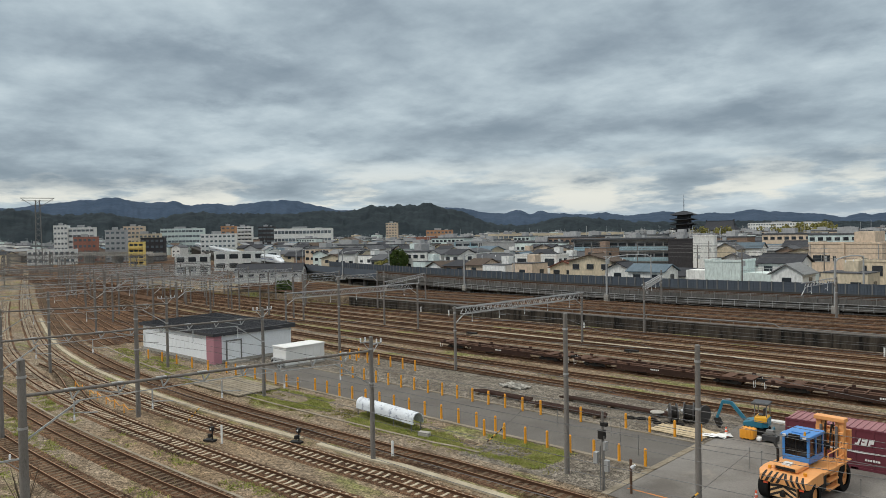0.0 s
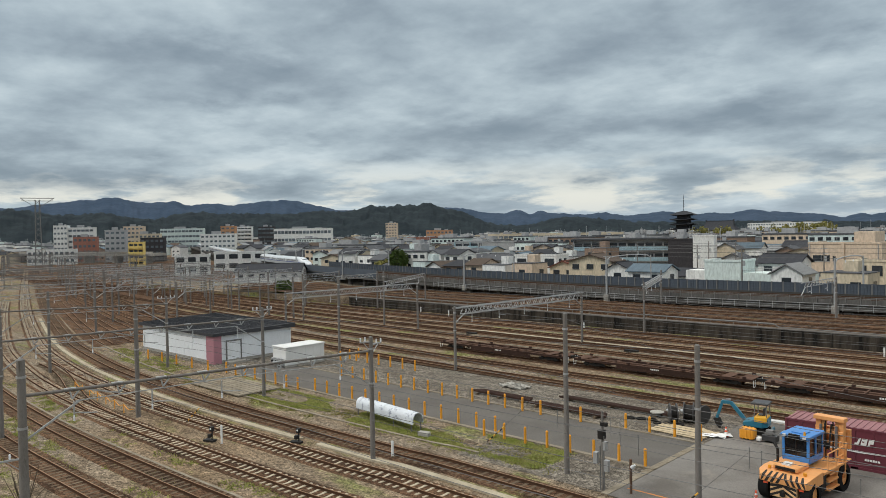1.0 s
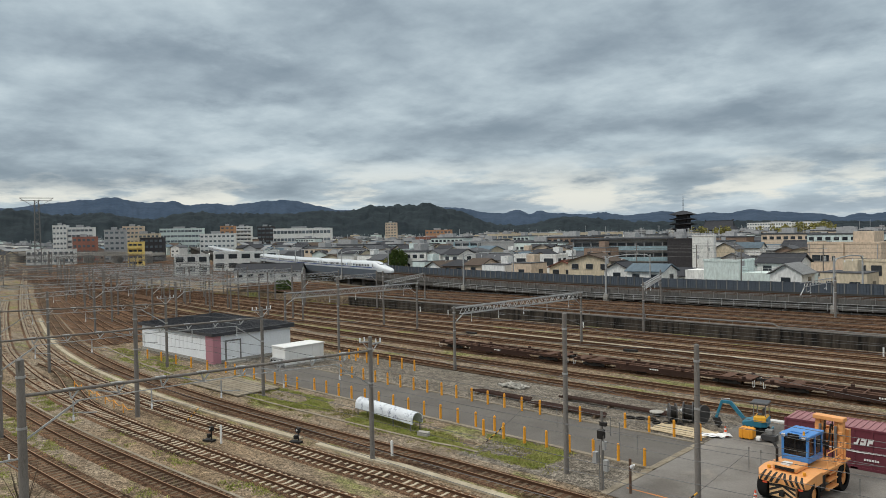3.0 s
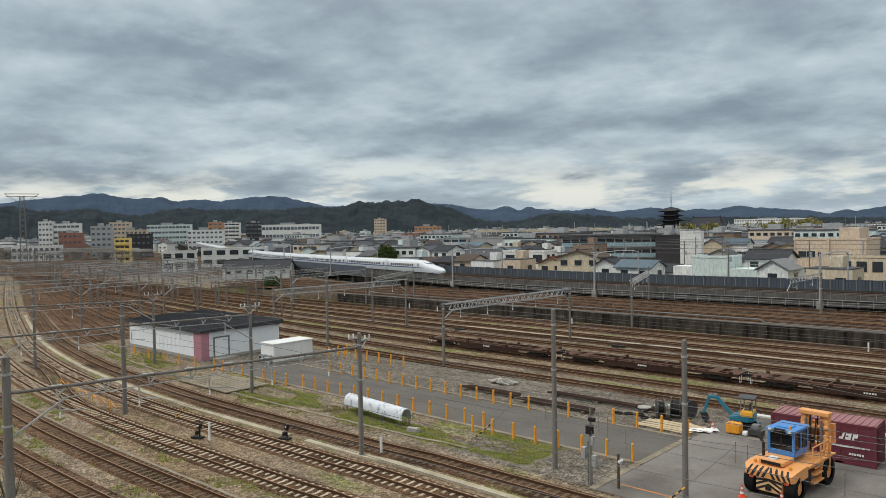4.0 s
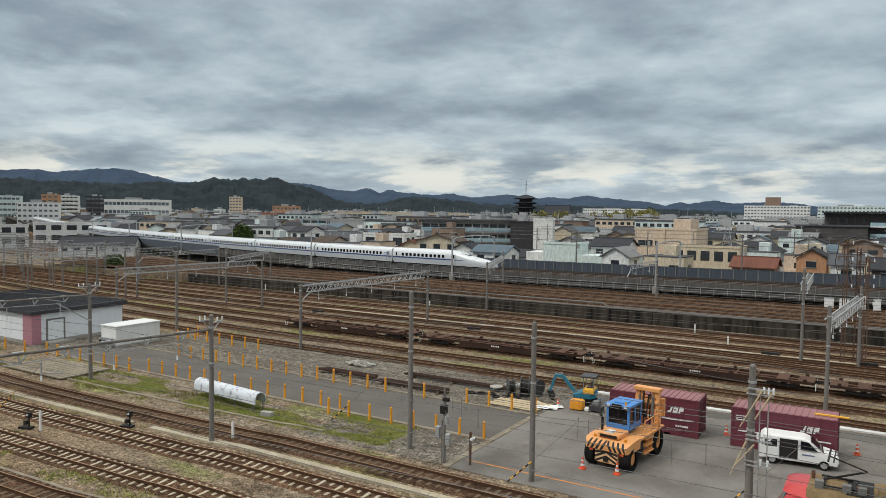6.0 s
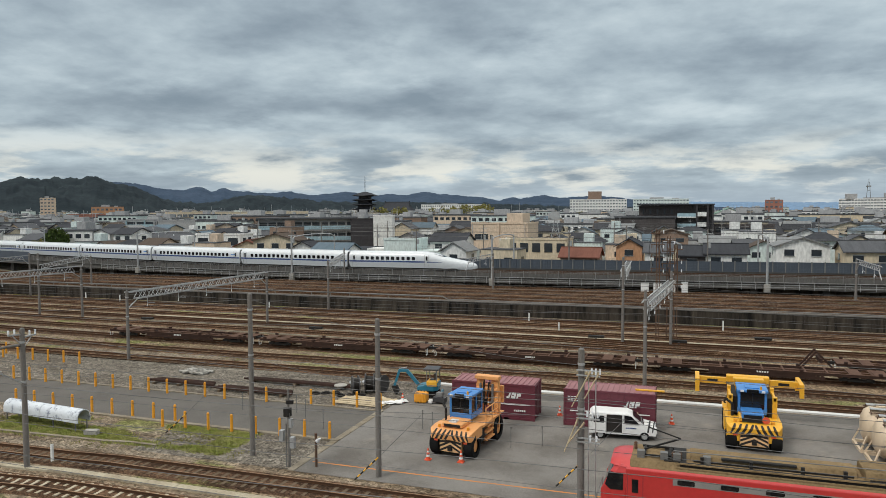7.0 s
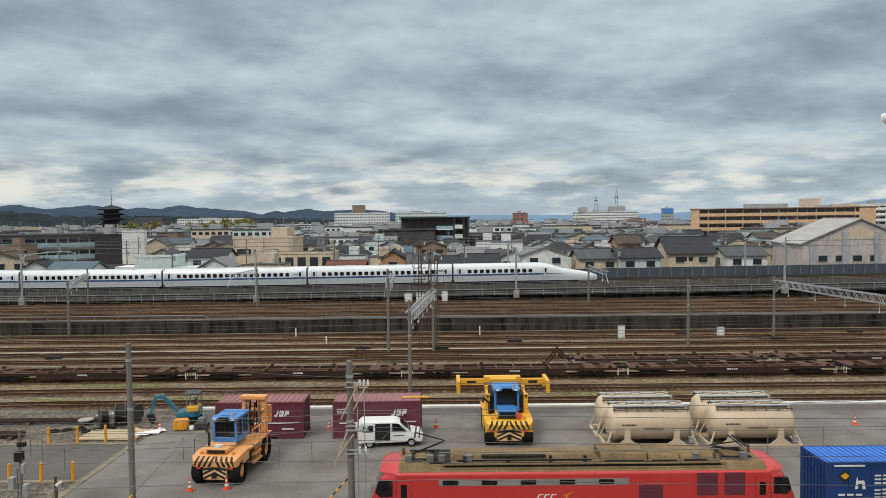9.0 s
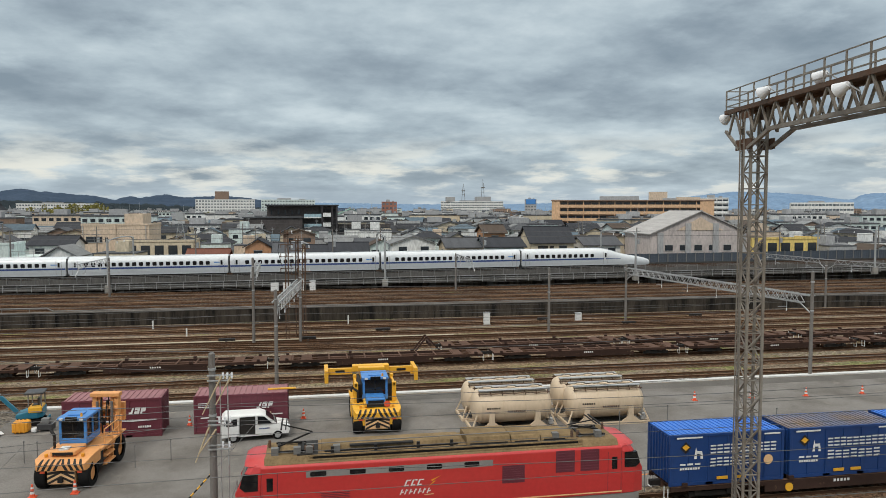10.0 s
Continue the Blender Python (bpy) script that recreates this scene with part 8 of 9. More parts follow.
def house(x, y, w, d, h, rot, wall, roof, along_x, label, rise=1.9, windows=True, group="houses of the town", frames=True):
    t = thing("house", pose(x, y, 0, 0, 0, rot), label, "house", group)
    vr = random.Random(int(x * 31 + y * 17))
    mb = Mesh()
    shape = vr.random() if not frames else 0.0
    if shape < 0.62:
        house_walls(mb, -w / 2, w / 2, -d / 2, d / 2, h, rise, along_x)
        rb = Mesh()
        gable(rb, -w / 2, w / 2, -d / 2, d / 2, h, rise, 0.5, along_x)
        part("roof", rb, roof, t)
        e = w / 2 + 0.5 if along_x else d / 2 + 0.5
        if frames:
            part("ridge_cap", Mesh().bar((-e, 0, h + rise + 0.24), (e, 0, h + rise + 0.24), 0.3, 0.18) if along_x else Mesh().bar((0, -e, h + rise + 0.24), (0, e, h + rise + 0.24), 0.3, 0.18), roof, t)
    elif shape < 0.8:
        mb.box(-w / 2, w / 2, -d / 2, d / 2, -0.3, h)
        part("roof", Mesh().loft([[(-w / 2 - 0.6, -d / 2 - 0.6, h - 0.1), (w / 2 + 0.6, -d / 2 - 0.6, h - 0.1), (w / 2 + 0.6, d / 2 + 0.6, h - 0.1), (-w / 2 - 0.6, d / 2 + 0.6, h - 0.1)], [(-w / 6, -0.2, h + rise), (w / 6, -0.2, h + rise), (w / 6, 0.2, h + rise), (-w / 6, 0.2, h + rise)]]), roof, t)
    else:
        h = max(h, 5.6)
        mb.box(-w / 2, w / 2, -d / 2, d / 2, -0.3, h + 0.9)
        part("roof", Mesh().box(-w / 2 - 0.1, w / 2 + 0.1, -d / 2 - 0.1, d / 2 + 0.1, h + 0.9, h + 1.05), "r_grey", t)
        part("balcony", Mesh().box(-w / 2 + 0.4, w / 2 - 0.4, -d / 2 - 1.0, -d / 2, 2.8, 3.8), wall, t)
        part("stair_head", Mesh().box(-1.2, 1.2, 0.5, 3.0, h + 1.0, h + 3.0), wall, t)
    if not frames and vr.random() < 0.5 and y < 215:
        s = vr.choice((-1, 1))
        part("lean_to", Mesh().prismy([(s * w * 0.1, 0), (s * w * 0.45, 0), (s * w * 0.45, 2.6), (s * w * 0.1, 2.6)], -d / 2 - 2.2, -d / 2), wall, t)
        part("lean_to_roof", Mesh().add([(s * w * 0.08, -d / 2 - 2.5, 2.6), (s * w * 0.47, -d / 2 - 2.5, 2.6), (s * w * 0.47, -d / 2, 3.3), (s * w * 0.08, -d / 2, 3.3), (s * w * 0.08, -d / 2 - 2.5, 2.75), (s * w * 0.47, -d / 2 - 2.5, 2.75), (s * w * 0.47, -d / 2, 3.45), (s * w * 0.08, -d / 2, 3.45)], [(0, 1, 2, 3), (4, 5, 6, 7), (0, 1, 5, 4), (1, 2, 6, 5), (3, 0, 4, 7)]), roof, t)
    part("wall", mb, wall, t)
    if not frames:
        dress_house(pose(x, y, 0, 0, 0, rot), w, d, h, rise if shape < 0.62 else 0.9, not windows, vr)
    if windows:
        nf = 2 if h > 5 else 1
        for f in range(nf):
            n = max(1, int(w / 3.2))
            for i in range(n):
                wx = -w / 2 + w * (i + 0.5) / n
                o = share("window", WINME, t, pose(wx, -d / 2 - 0.02, h - 1.75 - f * 2.7))
                if frames:
                    share("window_frame", SILLME, o, pose(0, 0, 0))
            o = share("window", WINME, t, pose((w / 2 + 0.02) * (1 if x < 0 else -1), d * 0.1, h - 1.75 - f * 2.7, 0, 0, 90 if x < 0 else -90))
            if frames:
                share("window_frame", SILLME, o, pose(0, 0, 0))
    TAKEN.append((x, y, w / 2 + 0.8, d / 2 + 0.8))
    return t


def block(name, x, y, w, d, h, rot, wall, floors, label, cols=6, style="windows", roof="r_grey", category="building", plant=True, rail=None):
    """A flat-roofed building of floors, its front facing -y."""
    t = thing(name, pose(x, y, 0, 0, 0, rot), label, category)
    part("wall", Mesh().box(-w / 2, w / 2, 0, d, -0.3, h), wall, t)
    part("parapet", Mesh().box(-w / 2 - 0.12, w / 2 + 0.12, -0.12, 0.25, h, h + 0.45).box(-w / 2 - 0.12, -w / 2 + 0.25, 0.25, d, h, h + 0.45).box(w / 2 - 0.25, w / 2 + 0.12, 0.25, d, h, h + 0.45), wall, t)
    part("roof", Mesh().box(-w / 2 + 0.1, w / 2 - 0.1, 0.2, d - 0.1, h, h + 0.12), roof, t)
    fh = h / floors
    cw = w / cols
    away = math.hypot(x, y)
    # distant windows take the glass with haze in its colour
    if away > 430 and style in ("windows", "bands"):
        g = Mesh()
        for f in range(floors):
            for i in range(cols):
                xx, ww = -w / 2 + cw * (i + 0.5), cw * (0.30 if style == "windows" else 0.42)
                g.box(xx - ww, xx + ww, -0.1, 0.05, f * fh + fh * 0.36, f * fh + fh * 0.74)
        part("windows", g, "pane_hazed", t, "rows of windows paled for distance")["kind"] = "stuff"
        style = "done"
    if style == "windows":
        me = Mesh().box(-cw * 0.33, cw * 0.33, -0.06, 0.06, 0, fh * 0.5).data("window", MT["pane"])
        for f in range(floors):
            for i in range(cols):
                share("window", me, t, pose(-w / 2 + cw * (i + 0.5), -0.02, f * fh + fh * 0.32))
    elif style == "bands":
        for f in range(floors):
            b = part("window", Mesh().box(-w / 2 + 0.5, w / 2 - 0.5, -0.04, 0.06, f * fh + fh * 0.35, f * fh + fh * 0.78), "pane", t, "dark window band")
            for i in range(cols + 1 if away < 480 else 0):
                xx = -w / 2 + 0.5 + (w - 1.0) * i / cols
                part("mullion", Mesh().box(xx - 0.1, xx + 0.1, -0.1, 0.0, f * fh + fh * 0.33, f * fh + fh * 0.8), wall, b)
    elif style == "balconies":
        me = Mesh().box(-cw * 0.42, cw * 0.42, -0.02, 0.08, 0.05, fh * 0.72).data("window", MT["pane"])
        for f in range(floors):
            part("balcony", Mesh().box(-w / 2, w / 2, -1.3, -1.18, f * fh + 0.1, f * fh + fh * 0.46).box(-w / 2, w / 2, -1.3, 0.0, f * fh, f * fh + 0.16), rail or wall, t, "long balcony with solid rail")
            for i in range(cols):
                share("window", me, t, pose(-w / 2 + cw * (i + 0.5), -0.04, f * fh + 0.2))
                if i % 2 == 0:
                    part("partition", Mesh().box(-w / 2 + cw * i - 0.14, -w / 2 + cw * i + 0.14, -1.36, 0.0, f * fh + 0.16, (f + 1) * fh), rail or wall, t)
    if style != "plain" and away < 320:
        me2 = Mesh().box(-0.06, 0.06, -0.9, 0.9, 0, fh * 0.5).data("side_window", MT["pane"])
        for f in range(floors):
            for k in (0.3, 0.7):
                for s in (-1, 1):
                    share("side_window", me2, t, pose(s * (w / 2 + 0.02), d * k, f * fh + fh * 0.3))
    if plant:
        part("roof_plant", Mesh().box(-w * 0.2, w * 0.05, d * 0.3, d * 0.7, h + 0.1, h + 2.2).box(w * 0.2, w * 0.32, d * 0.4, d * 0.6, h + 0.1, h + 1.3), "w_grey", t, "roof plant room")
    TAKEN.append((x, y + d / 2, w / 2 + 1.5, d / 2 + 1.5))
    return t


def build_town():
    # buildings just behind the line
    b = block("beige_building", -45.3, 176, 14.6, 13, 11.0, 0, "w_pink", 3, "beige pink flat-roofed building of three storeys", 4, "plain", plant=False)
    part("stair_tower", Mesh().box(1.9, 5.9, 0.3, 9, 11.0, 13.7), "w_pink", b, "taller beige stair tower")
    part("corner_rib", Mesh().box(-0.5, 0.1, -0.35, 0.0, 0, 11.3), "w_pink", b)
    for x0, x1, z0, z1 in ((-6.4, -2.9, 7.2, 8.5), (-2.3, -1.7, 7.3, 8.3), (-6.7, -3.2, 3.7, 4.8), (-2.3, -1.7, 3.8, 4.7)):
        part("window", Mesh().box(x0, x1, -0.05, 0.06, z0, z1), "pane", b)
        part("window_frame", Mesh().box(x0 - 0.1, x1 + 0.1, -0.12, 0.0, z0 - 0.14, z0 - 0.02).box((x0 + x1) / 2 - 0.04, (x0 + x1) / 2 + 0.04, -0.09, 0.0, z0, z1), "steel", b)
    part("downpipe", Mesh().tube((6.6, -0.1, 0), (6.6, -0.1, 11), 0.09, n=6).tube((-7.0, -0.1, 0), (-7.0, -0.1, 11), 0.09, n=6), "w_grey", b)
    b = block("yellow_building", -32.0, 157, 13.5, 9, 8.0, 0, "w_cream", 2, "pale yellow low building with dark windows", 5, "windows", plant=False)
    part("mast", Mesh().bar((2.5, 4, 8), (3.3, 4.5, 12.5), 0.12).bar((4.6, 4, 8), (3.7, 4.5, 12.5), 0.12).bar((2.9, 4.2, 9.5), (4.2, 4.2, 9.5), 0.1).bar((2.6, 4, 8.2), (4.1, 4.3, 10.5), 0.08).bar((4.5, 4, 8.2), (3.0, 4.3, 10.5), 0.08).box(2.7, 4.3, 3.6, 5.2, 12.4, 14.2), "steel", b, "white lattice mast with a tank")
    b = block("white_annex", -60.1, 146, 7.4, 8, 8.1, 0, "w_mint", 1, "pale clad annex with long low railed wings", 3, "plain", plant=False)
    part("long_wing", Mesh().box(3.7, 16.0, 0.4, 8, -0.2, 5.9), "w_mint", b, "long low pale wing")
    part("side_wing", Mesh().box(-8.2, -3.7, 1.0, 7, -0.2, 6.2), "w_white", b, "low white side wing")
    part("railing", Mesh().bar((3.7, 0.5, 6.9), (16, 0.5, 6.9), 0.08).bar((3.7, 0.5, 6.4), (16, 0.5, 6.4), 0.06), "steel", b)
    for i in range(10):
        part("railing_post", Mesh().bar((3.9 + i * 1.3, 0.5, 5.9), (3.9 + i * 1.3, 0.5, 6.9), 0.06), "steel", b)
    for i in range(9):
        part("cladding_seam", Mesh().box(-3.6 + i * 0.9, -3.56 + i * 0.9, -0.03, 0.0, 0, 8.1), "w_mint", b)
    b = block("white_cube_house", -119.5, 163, 12.5, 9, 8.2, 12, "w_white", 2, "white flat-roofed house with a few windows", 3, "windows", plant=False, category="house")
    b = block("galleried_flats", -193, 217, 9.5, 9, 11.2, 30, "w_grey", 4, "small flats with pale teal galleries", 3, "balconies", plant=False, rail="w_teal")
    # school with galleries
    TAKEN.extend(((-100, 205, 22, 14), (-90, 178, 19, 13)))
    b = block("school", -127, 224, 33, 12, 11.3, 28, "w_grey", 3, "grey school building with glass balcony galleries", 11, "balconies", plant=False)
    part("roof_deck", Mesh().box(-17.2, 17.2, -2.0, 12.5, 11.6, 12.1), "r_grey", b, "projecting flat roof")
    for f in range(3):
        part("glass_rail", Mesh().box(-16.5, 16.5, -1.42, -1.32, 0.4 + f * 3.77, 1.7 + f * 3.77), "w_teal", b, "pale teal balustrade")
    block("school_end", -105.5, 224, 8.5, 10, 11.4, 20, "w_dark", 1, "dark grey windowless end block of the school", 2, "plain", plant=False)
    block("school_stair", -99.0, 226, 6.5, 10, 12.4, 18, "w_white", 1, "white stair block beside the school", 2, "plain", plant=False)
    # dark modern apartments
    b = block("dark_apartments", -4.1, 232, 21.8, 16, 15.2, 0, "w_umber", 5, "dark brown modern apartment block with white balconies", 4, "plain", plant=False)
    part("wing", Mesh().box(-17.4, 0.0, -7, 6, -0.2, 12.0), "w_umber", b, "lower dark wing")
    part("wing_roof", Mesh().box(-17.8, 0.4, -7.4, -0.02, 12.0, 12.4), "r_grey", b)
    part("roof_slab", Mesh().box(-11.3, 11.2, -2.6, 16, 15.7, 16.1), "r_dark", b)
    for f in range(4):
        z = 2.9 + f * 3.1
        part("gallery", Mesh().box(0.5, 6.0, -2.2, 0, z - 0.3, z), "w_white", b, "white edged gallery")
        part("gallery_rail", Mesh().box(0.5, 6.0, -2.2, -2.1, z, z + 1.0), "w_teal", b)
        for i in range(3):
            share("window", WINME, b, pose(1.5 + i * 1.8, -0.03, z + 0.3))
        part("corner_balcony", Mesh().box(6.3, 8.8, -2.7, 0, z + 0.1, z + 1.35), "w_white", b, "white corner balcony")
        # flat near-black panel paints a shaded recess onto the wall
        part("recess_shade", Mesh().box(6.2, 10.7, -0.08, 0.05, z - 0.2, z + 2.6), "w_dark", b)
    for x in (6.1, 9.2, 10.6):
        part("pier", Mesh().box(x - 0.25, x + 0.25, -2.5, -2.0, 0, 15.7), "w_dark", b)
    for i in range(5):
        part("slit_window", Mesh().box(-9.8 + i * 2.1, -9.3 + i * 2.1, -0.06, 0.05, 13.0, 14.4), "pane", b)
    b = block("dark_low_block", 15.5, 236, 17, 12, 9.4, 0, "w_umber", 3, "low dark brown block with flat roofs", 6, "bands", "r_grey", plant=False)
    part("front_wing", Mesh().box(-8.5, 3.0, -5, 0, -0.2, 7.2), "w_dark", b, "lower dark front wing")
    # brown apartments
    # wall colour is darker than the rails, painting shade into the balcony recesses
    b = block("tan_apartments", 140, 306, 70, 13, 18.3, -24, "w_brown", 6, "tan brown apartment block with long balconies", 20, "balconies", rail="w_rail")
    for x0, x1 in ((-35.3, -31.6), (29.5, 35.3)):
        part("end_wall", Mesh().box(x0, x1, -1.4, 0.5, 0, 18.9), "w_rail", b, "plain tan end bay")
    part("eave", Mesh().box(-35.6, 35.6, -1.7, 0.6, 18.35, 18.75), "w_brown", b)
    part("lift_tower", Mesh().box(8, 16, 6, 12, 18, 22.5).box(20, 30, 4, 12, 18, 20), "w_pink", b, "lift tower on the roof")
    # gabled meeting hall
    b = house(81.5, 150, 22.0, 15, 9.5, -3, "w_hall", "r_light", False, "large grey-pink gabled hall with pale metal roof", 4.8, False)
    part("gable_panel", Mesh().prismy([(-5.2, 10.3), (5.2, 10.3), (0, 13.1)], -7.58, -7.5), "w_pink", b, "pinkish triangular gable panel")
    for i in range(4):
        part("pilaster", Mesh().box(-9.6 + i * 6.2, -8.4 + i * 6.2, -7.9, -7.45, 0, 10.2 + (1.6 if i in (1, 2) else -0.4)), "w_grey", b)
    for i in range(5):
        o = share("window", WINME, b, pose(-7.0 + i * 3.3, -7.52, 6.0))
        share("window_frame", SILLME, o, pose(0, 0, 0))
    block("yellow_shed", 100.4, 141, 16, 8, 8.3, 0, "w_yellow", 2, "yellow flat building beside the line", 5, "windows", "r_red", plant=False)
    h = house(49.6, 152, 9.4, 10, 7.6, 0, "w_cream", "r_dark", True, "white house with large dark slate roof and sign bars", 3.2)
    for i in range(3):
        part("sign_bar", Mesh().box(-3.2 + i * 1.3, -2.3 + i * 1.3, -5.08, -5.02, 6.1, 7.0), "hazard", h, "dark sign bar")
    # named houses near the barrier
    for x, y, w, d, hh, wall, roof, ax, lab in (
            (38, 147, 9, 9, 6.4, "w_mint", "r_dark", True, "pale house with dark gabled roof"), (20.0, 153, 10.2, 9, 6.9, "w_white", "r_pale", False, "wide white gabled house"), (30.5, 150, 9, 10, 6.2, "w_cream", "r_grey", True, "cream house with grey roof"),
            (60.5, 150, 9, 8, 6.4, "w_white", "r_grey", True, "white house with grey roof"), (40.5, 165, 5.5, 8, 8.6, "w_orange", "r_brown", True, "tall narrow orange house"), 
            (6.5, 147, 8, 8, 5.6, "w_white", "r_dark", True, "white gabled house wall beside dark roofs"), (0.5, 147, 5, 8, 5.2, "w_umber", "r_dark", True, "dark house with small windows"),
            (-5.6, 148, 5.5, 8, 5.6, "w_white", "r_grey", True, "small white house with grey roof"), (-11.5, 153, 5.6, 8, 6.4, "w_orange", "r_dark", False, "orange brick house with gable"),
            (-20.5, 146, 8, 8, 4.6, "w_brown", "r_red", True, "low house with red tiled roof"), (70, 163, 8, 9, 6.5, "w_cream", "r_brown", False, "cream house with brown roof"),
            (-85.3, 150.5, 6.6, 8, 5.1, "w_white", "r_dark", False, "small white gabled house"), (-94.5, 154, 12, 9, 6.8, "w_cream", "r_brown", False, "cream house with wide brown gable"), (-52.5, 160, 9, 8, 6.8, "w_white", "r_dark", True, "white house with dark roof"),
            (-107, 161, 8, 9, 4.8, "w_cream", "r_red", False, "house with rusty red roof"),
             (-138, 172, 10, 9, 5.8, "w_white", "r_grey", True, "white house with grey roof")):
        house(x, y, w * 0.9, d, hh + 0.7, 0 if x > -80 else 12, wall, roof, ax, lab, 1.6)
    # buildings beside the yard to the left
    block("white_workshop", -268, 138, 13, 9, 8.0, 58, "w_white", 2, "white two storey workshop by the line", 3, "windows", plant=False)
    block("white_office", -284, 172, 28, 10, 8.1, 52, "w_white", 2, "long white two storey office", 5, "windows", plant=False)
    house(-206, 134, 21, 12, 3.4, 45, "w_white", "r_dark", True, "low white shed with wide dark roof", 2.3)
    # middle and far landmarks: x, y, w, d, h, wall, floors, cols, style
    for name, x, y, w, d, h, wall, fl, co, st, lab in (
            ("tower_block", -531, 178, 8.6, 10, 24.5, "w_white", 7, 4, "windows", "tall white office block far off"), ("white_block", -527, 190, 16, 12, 23, "w_white", 6, 6, "bands", "white office block with window bands"),
            ("brick_block", -507, 185, 14, 10, 16.4, "w_red", 4, 5, "windows", "red brick block far off"), ("grey_block", -482, 195, 12.5, 10, 20.6, "w_grey", 6, 4, "windows", "grey slab block far off"),
            ("pale_block", -560, 100, 20, 12, 15, "w_white", 5, 7, "windows", "white block beyond the far yard"), ("tall_glass_block", -640, 116, 14, 12, 27, "w_teal", 8, 5, "windows", "blue-grey office tower beyond the yard"), ("low_white_hall", -470, 152, 26, 10, 9, "w_white", 2, 9, "windows", "low white hall beside the yard"), ("slate_block", -452, 206, 14, 10, 15, "w_dark", 4, 5, "windows", "slate grey block far off"), ("cream_block", -520, 232, 20, 10, 18, "w_cream", 5, 7, "windows", "cream apartment block far off"), ("white_flats_far", -470, 262, 24, 10, 17, "w_white", 5, 8, "windows", "white apartment slab far off"), ("beige_block", -610, 262, 16, 12, 25, "w_pink", 7, 5, "windows", "beige apartment tower far off"),
            ("yellow_block", -386, 167, 7, 8, 12.8, "w_yellow", 4, 3, "balconies", "yellow apartment block beside the yard"), ("glass_hall", -626, 313, 37, 16, 23, "w_mint", 5, 12, "bands", "pale teal glazed hall far off"),
            ("orange_block", -564, 324, 12, 12, 24, "w_orange", 7, 3, "windows", "orange brown apartment tower far off"), ("apartments_far", -600, 360, 16, 12, 24, "w_white", 7, 5, "balconies", "white apartment block far off"),
            ("dark_block", -606, 389, 15, 12, 24, "w_dark", 6, 4, "bands", "dark office block far off"), ("wide_white_hall", -570, 406, 54, 20, 21.5, "w_white", 3, 16, "bands", "wide white hall with window bands"),
            ("columned_hall", -352, 355, 28, 14, 12.2, "w_red", 2, 8, "bands", "red hall with pale columns and green roof"), ("beige_tower", -665, 607, 14, 14, 28.5, "w_pink", 8, 4, "windows", "tall beige tower far off"),
            ("orange_hall", -485, 505, 25, 14, 17.6, "w_orange", 4, 7, "windows", "orange building far off"), ("metal_hall", -214, 250, 31, 16, 10.4, "w_grey", 1, 10, "plain", "large grey metal sheet hall"),
            ("long_school", -285, 411, 92, 14, 13.2, "w_cream", 3, 26, "bands", "long cream school block with flat roof"), ("hospital", -402, 1236, 118, 30, 22, "w_white", 4, 30, "windows", "large white hospital far off"),
            ("white_slab_flats", -106, 894, 68, 14, 25, "w_white", 7, 20, "windows", "white slab apartment block far off"), ("cream_slab_flats", -33, 899, 64, 14, 25, "w_mint", 7, 18, "windows", "pale slab apartment block far off"),
            ("brick_tower", 60, 597, 12.5, 12, 20, "w_red", 6, 4, "windows", "red brick apartment tower far off"), ("exchange_building", 277, 1270, 112, 30, 27, "w_white", 6, 26, "bands", "white exchange building with roof masts"),
            ("blue_sign_tower", 262, 861, 14, 12, 26, "w_grey", 7, 4, "windows", "grey tower with blue sign far off"), ("white_flats", 229, 388, 16, 12, 20.8, "w_white", 7, 5, "balconies", "white apartment block behind tan flats"),
            ("factory_office", 550, 712, 62, 20, 21, "w_white", 4, 18, "bands", "long white factory office far off")):
        az = math.degrees(math.atan2(-x, y))
        block(name, x, y, w, d, h, az * 0.85, wall, fl, lab, co, st, plant=h > 15)
    part("water_tower", Mesh().box(-12, 4, 2, 10, 25, 35), "w_brown", bpy.data.objects["white_slab_flats"], "brown roof tower")
    part("blue_sign", Mesh().box(-6, 6, -0.4, 0, 20, 26), "cab", bpy.data.objects["blue_sign_tower"], "blue sign panel")
    t = thing("roof_masts", pose(277, 1270, 27), "pair of red and white lattice masts on a roof", "mast")
    for x, h in ((-14, 26), (22, 34)):
        part("mast", Mesh().bar((x - 3, 10, 0), (x - 1, 10, h), 0.6).bar((x + 3, 10, 0), (x + 1, 10, h), 0.6).bar((x - 2, 10, h * 0.5), (x + 2, 10, h * 0.5), 0.6).box(x - 3, x + 3, 8, 12, h * 0.72, h * 0.78).bar((x, 10, h), (x, 10, h + 6), 0.5), "dsteel", t)
    part("block", Mesh().box(10, 36, 6, 24, -0.2, 9).box(-45, -30, 6, 20, -0.2, 8), "w_grey", t)
    # hall with cream gable, green arched hall
    house(-311, 252, 18, 14, 10.4, 38, "w_cream", "r_brown", False, "cream gabled house with brown roof", 3.2)
    house(21, 450, 16, 24, 11, 0, "w_white", "r_green", False, "sports hall with pale green roof", 3.5)
    # pylon with a cross beam over the far yard
    t = thing("lattice_pylon", pose(-401, 124, 0, 0, 0, 70) @ Matrix.Diagonal((1, 1, 0.91, 1)), "dark lattice pylon with wide cross beam", "pylon")
    for sx in (-1, 1):
        part("leg", Mesh().bar((sx * 1.6, 0, 0), (sx * 0.9, 0, 39), 0.45), "dsteel", t)
    lc = Mesh()
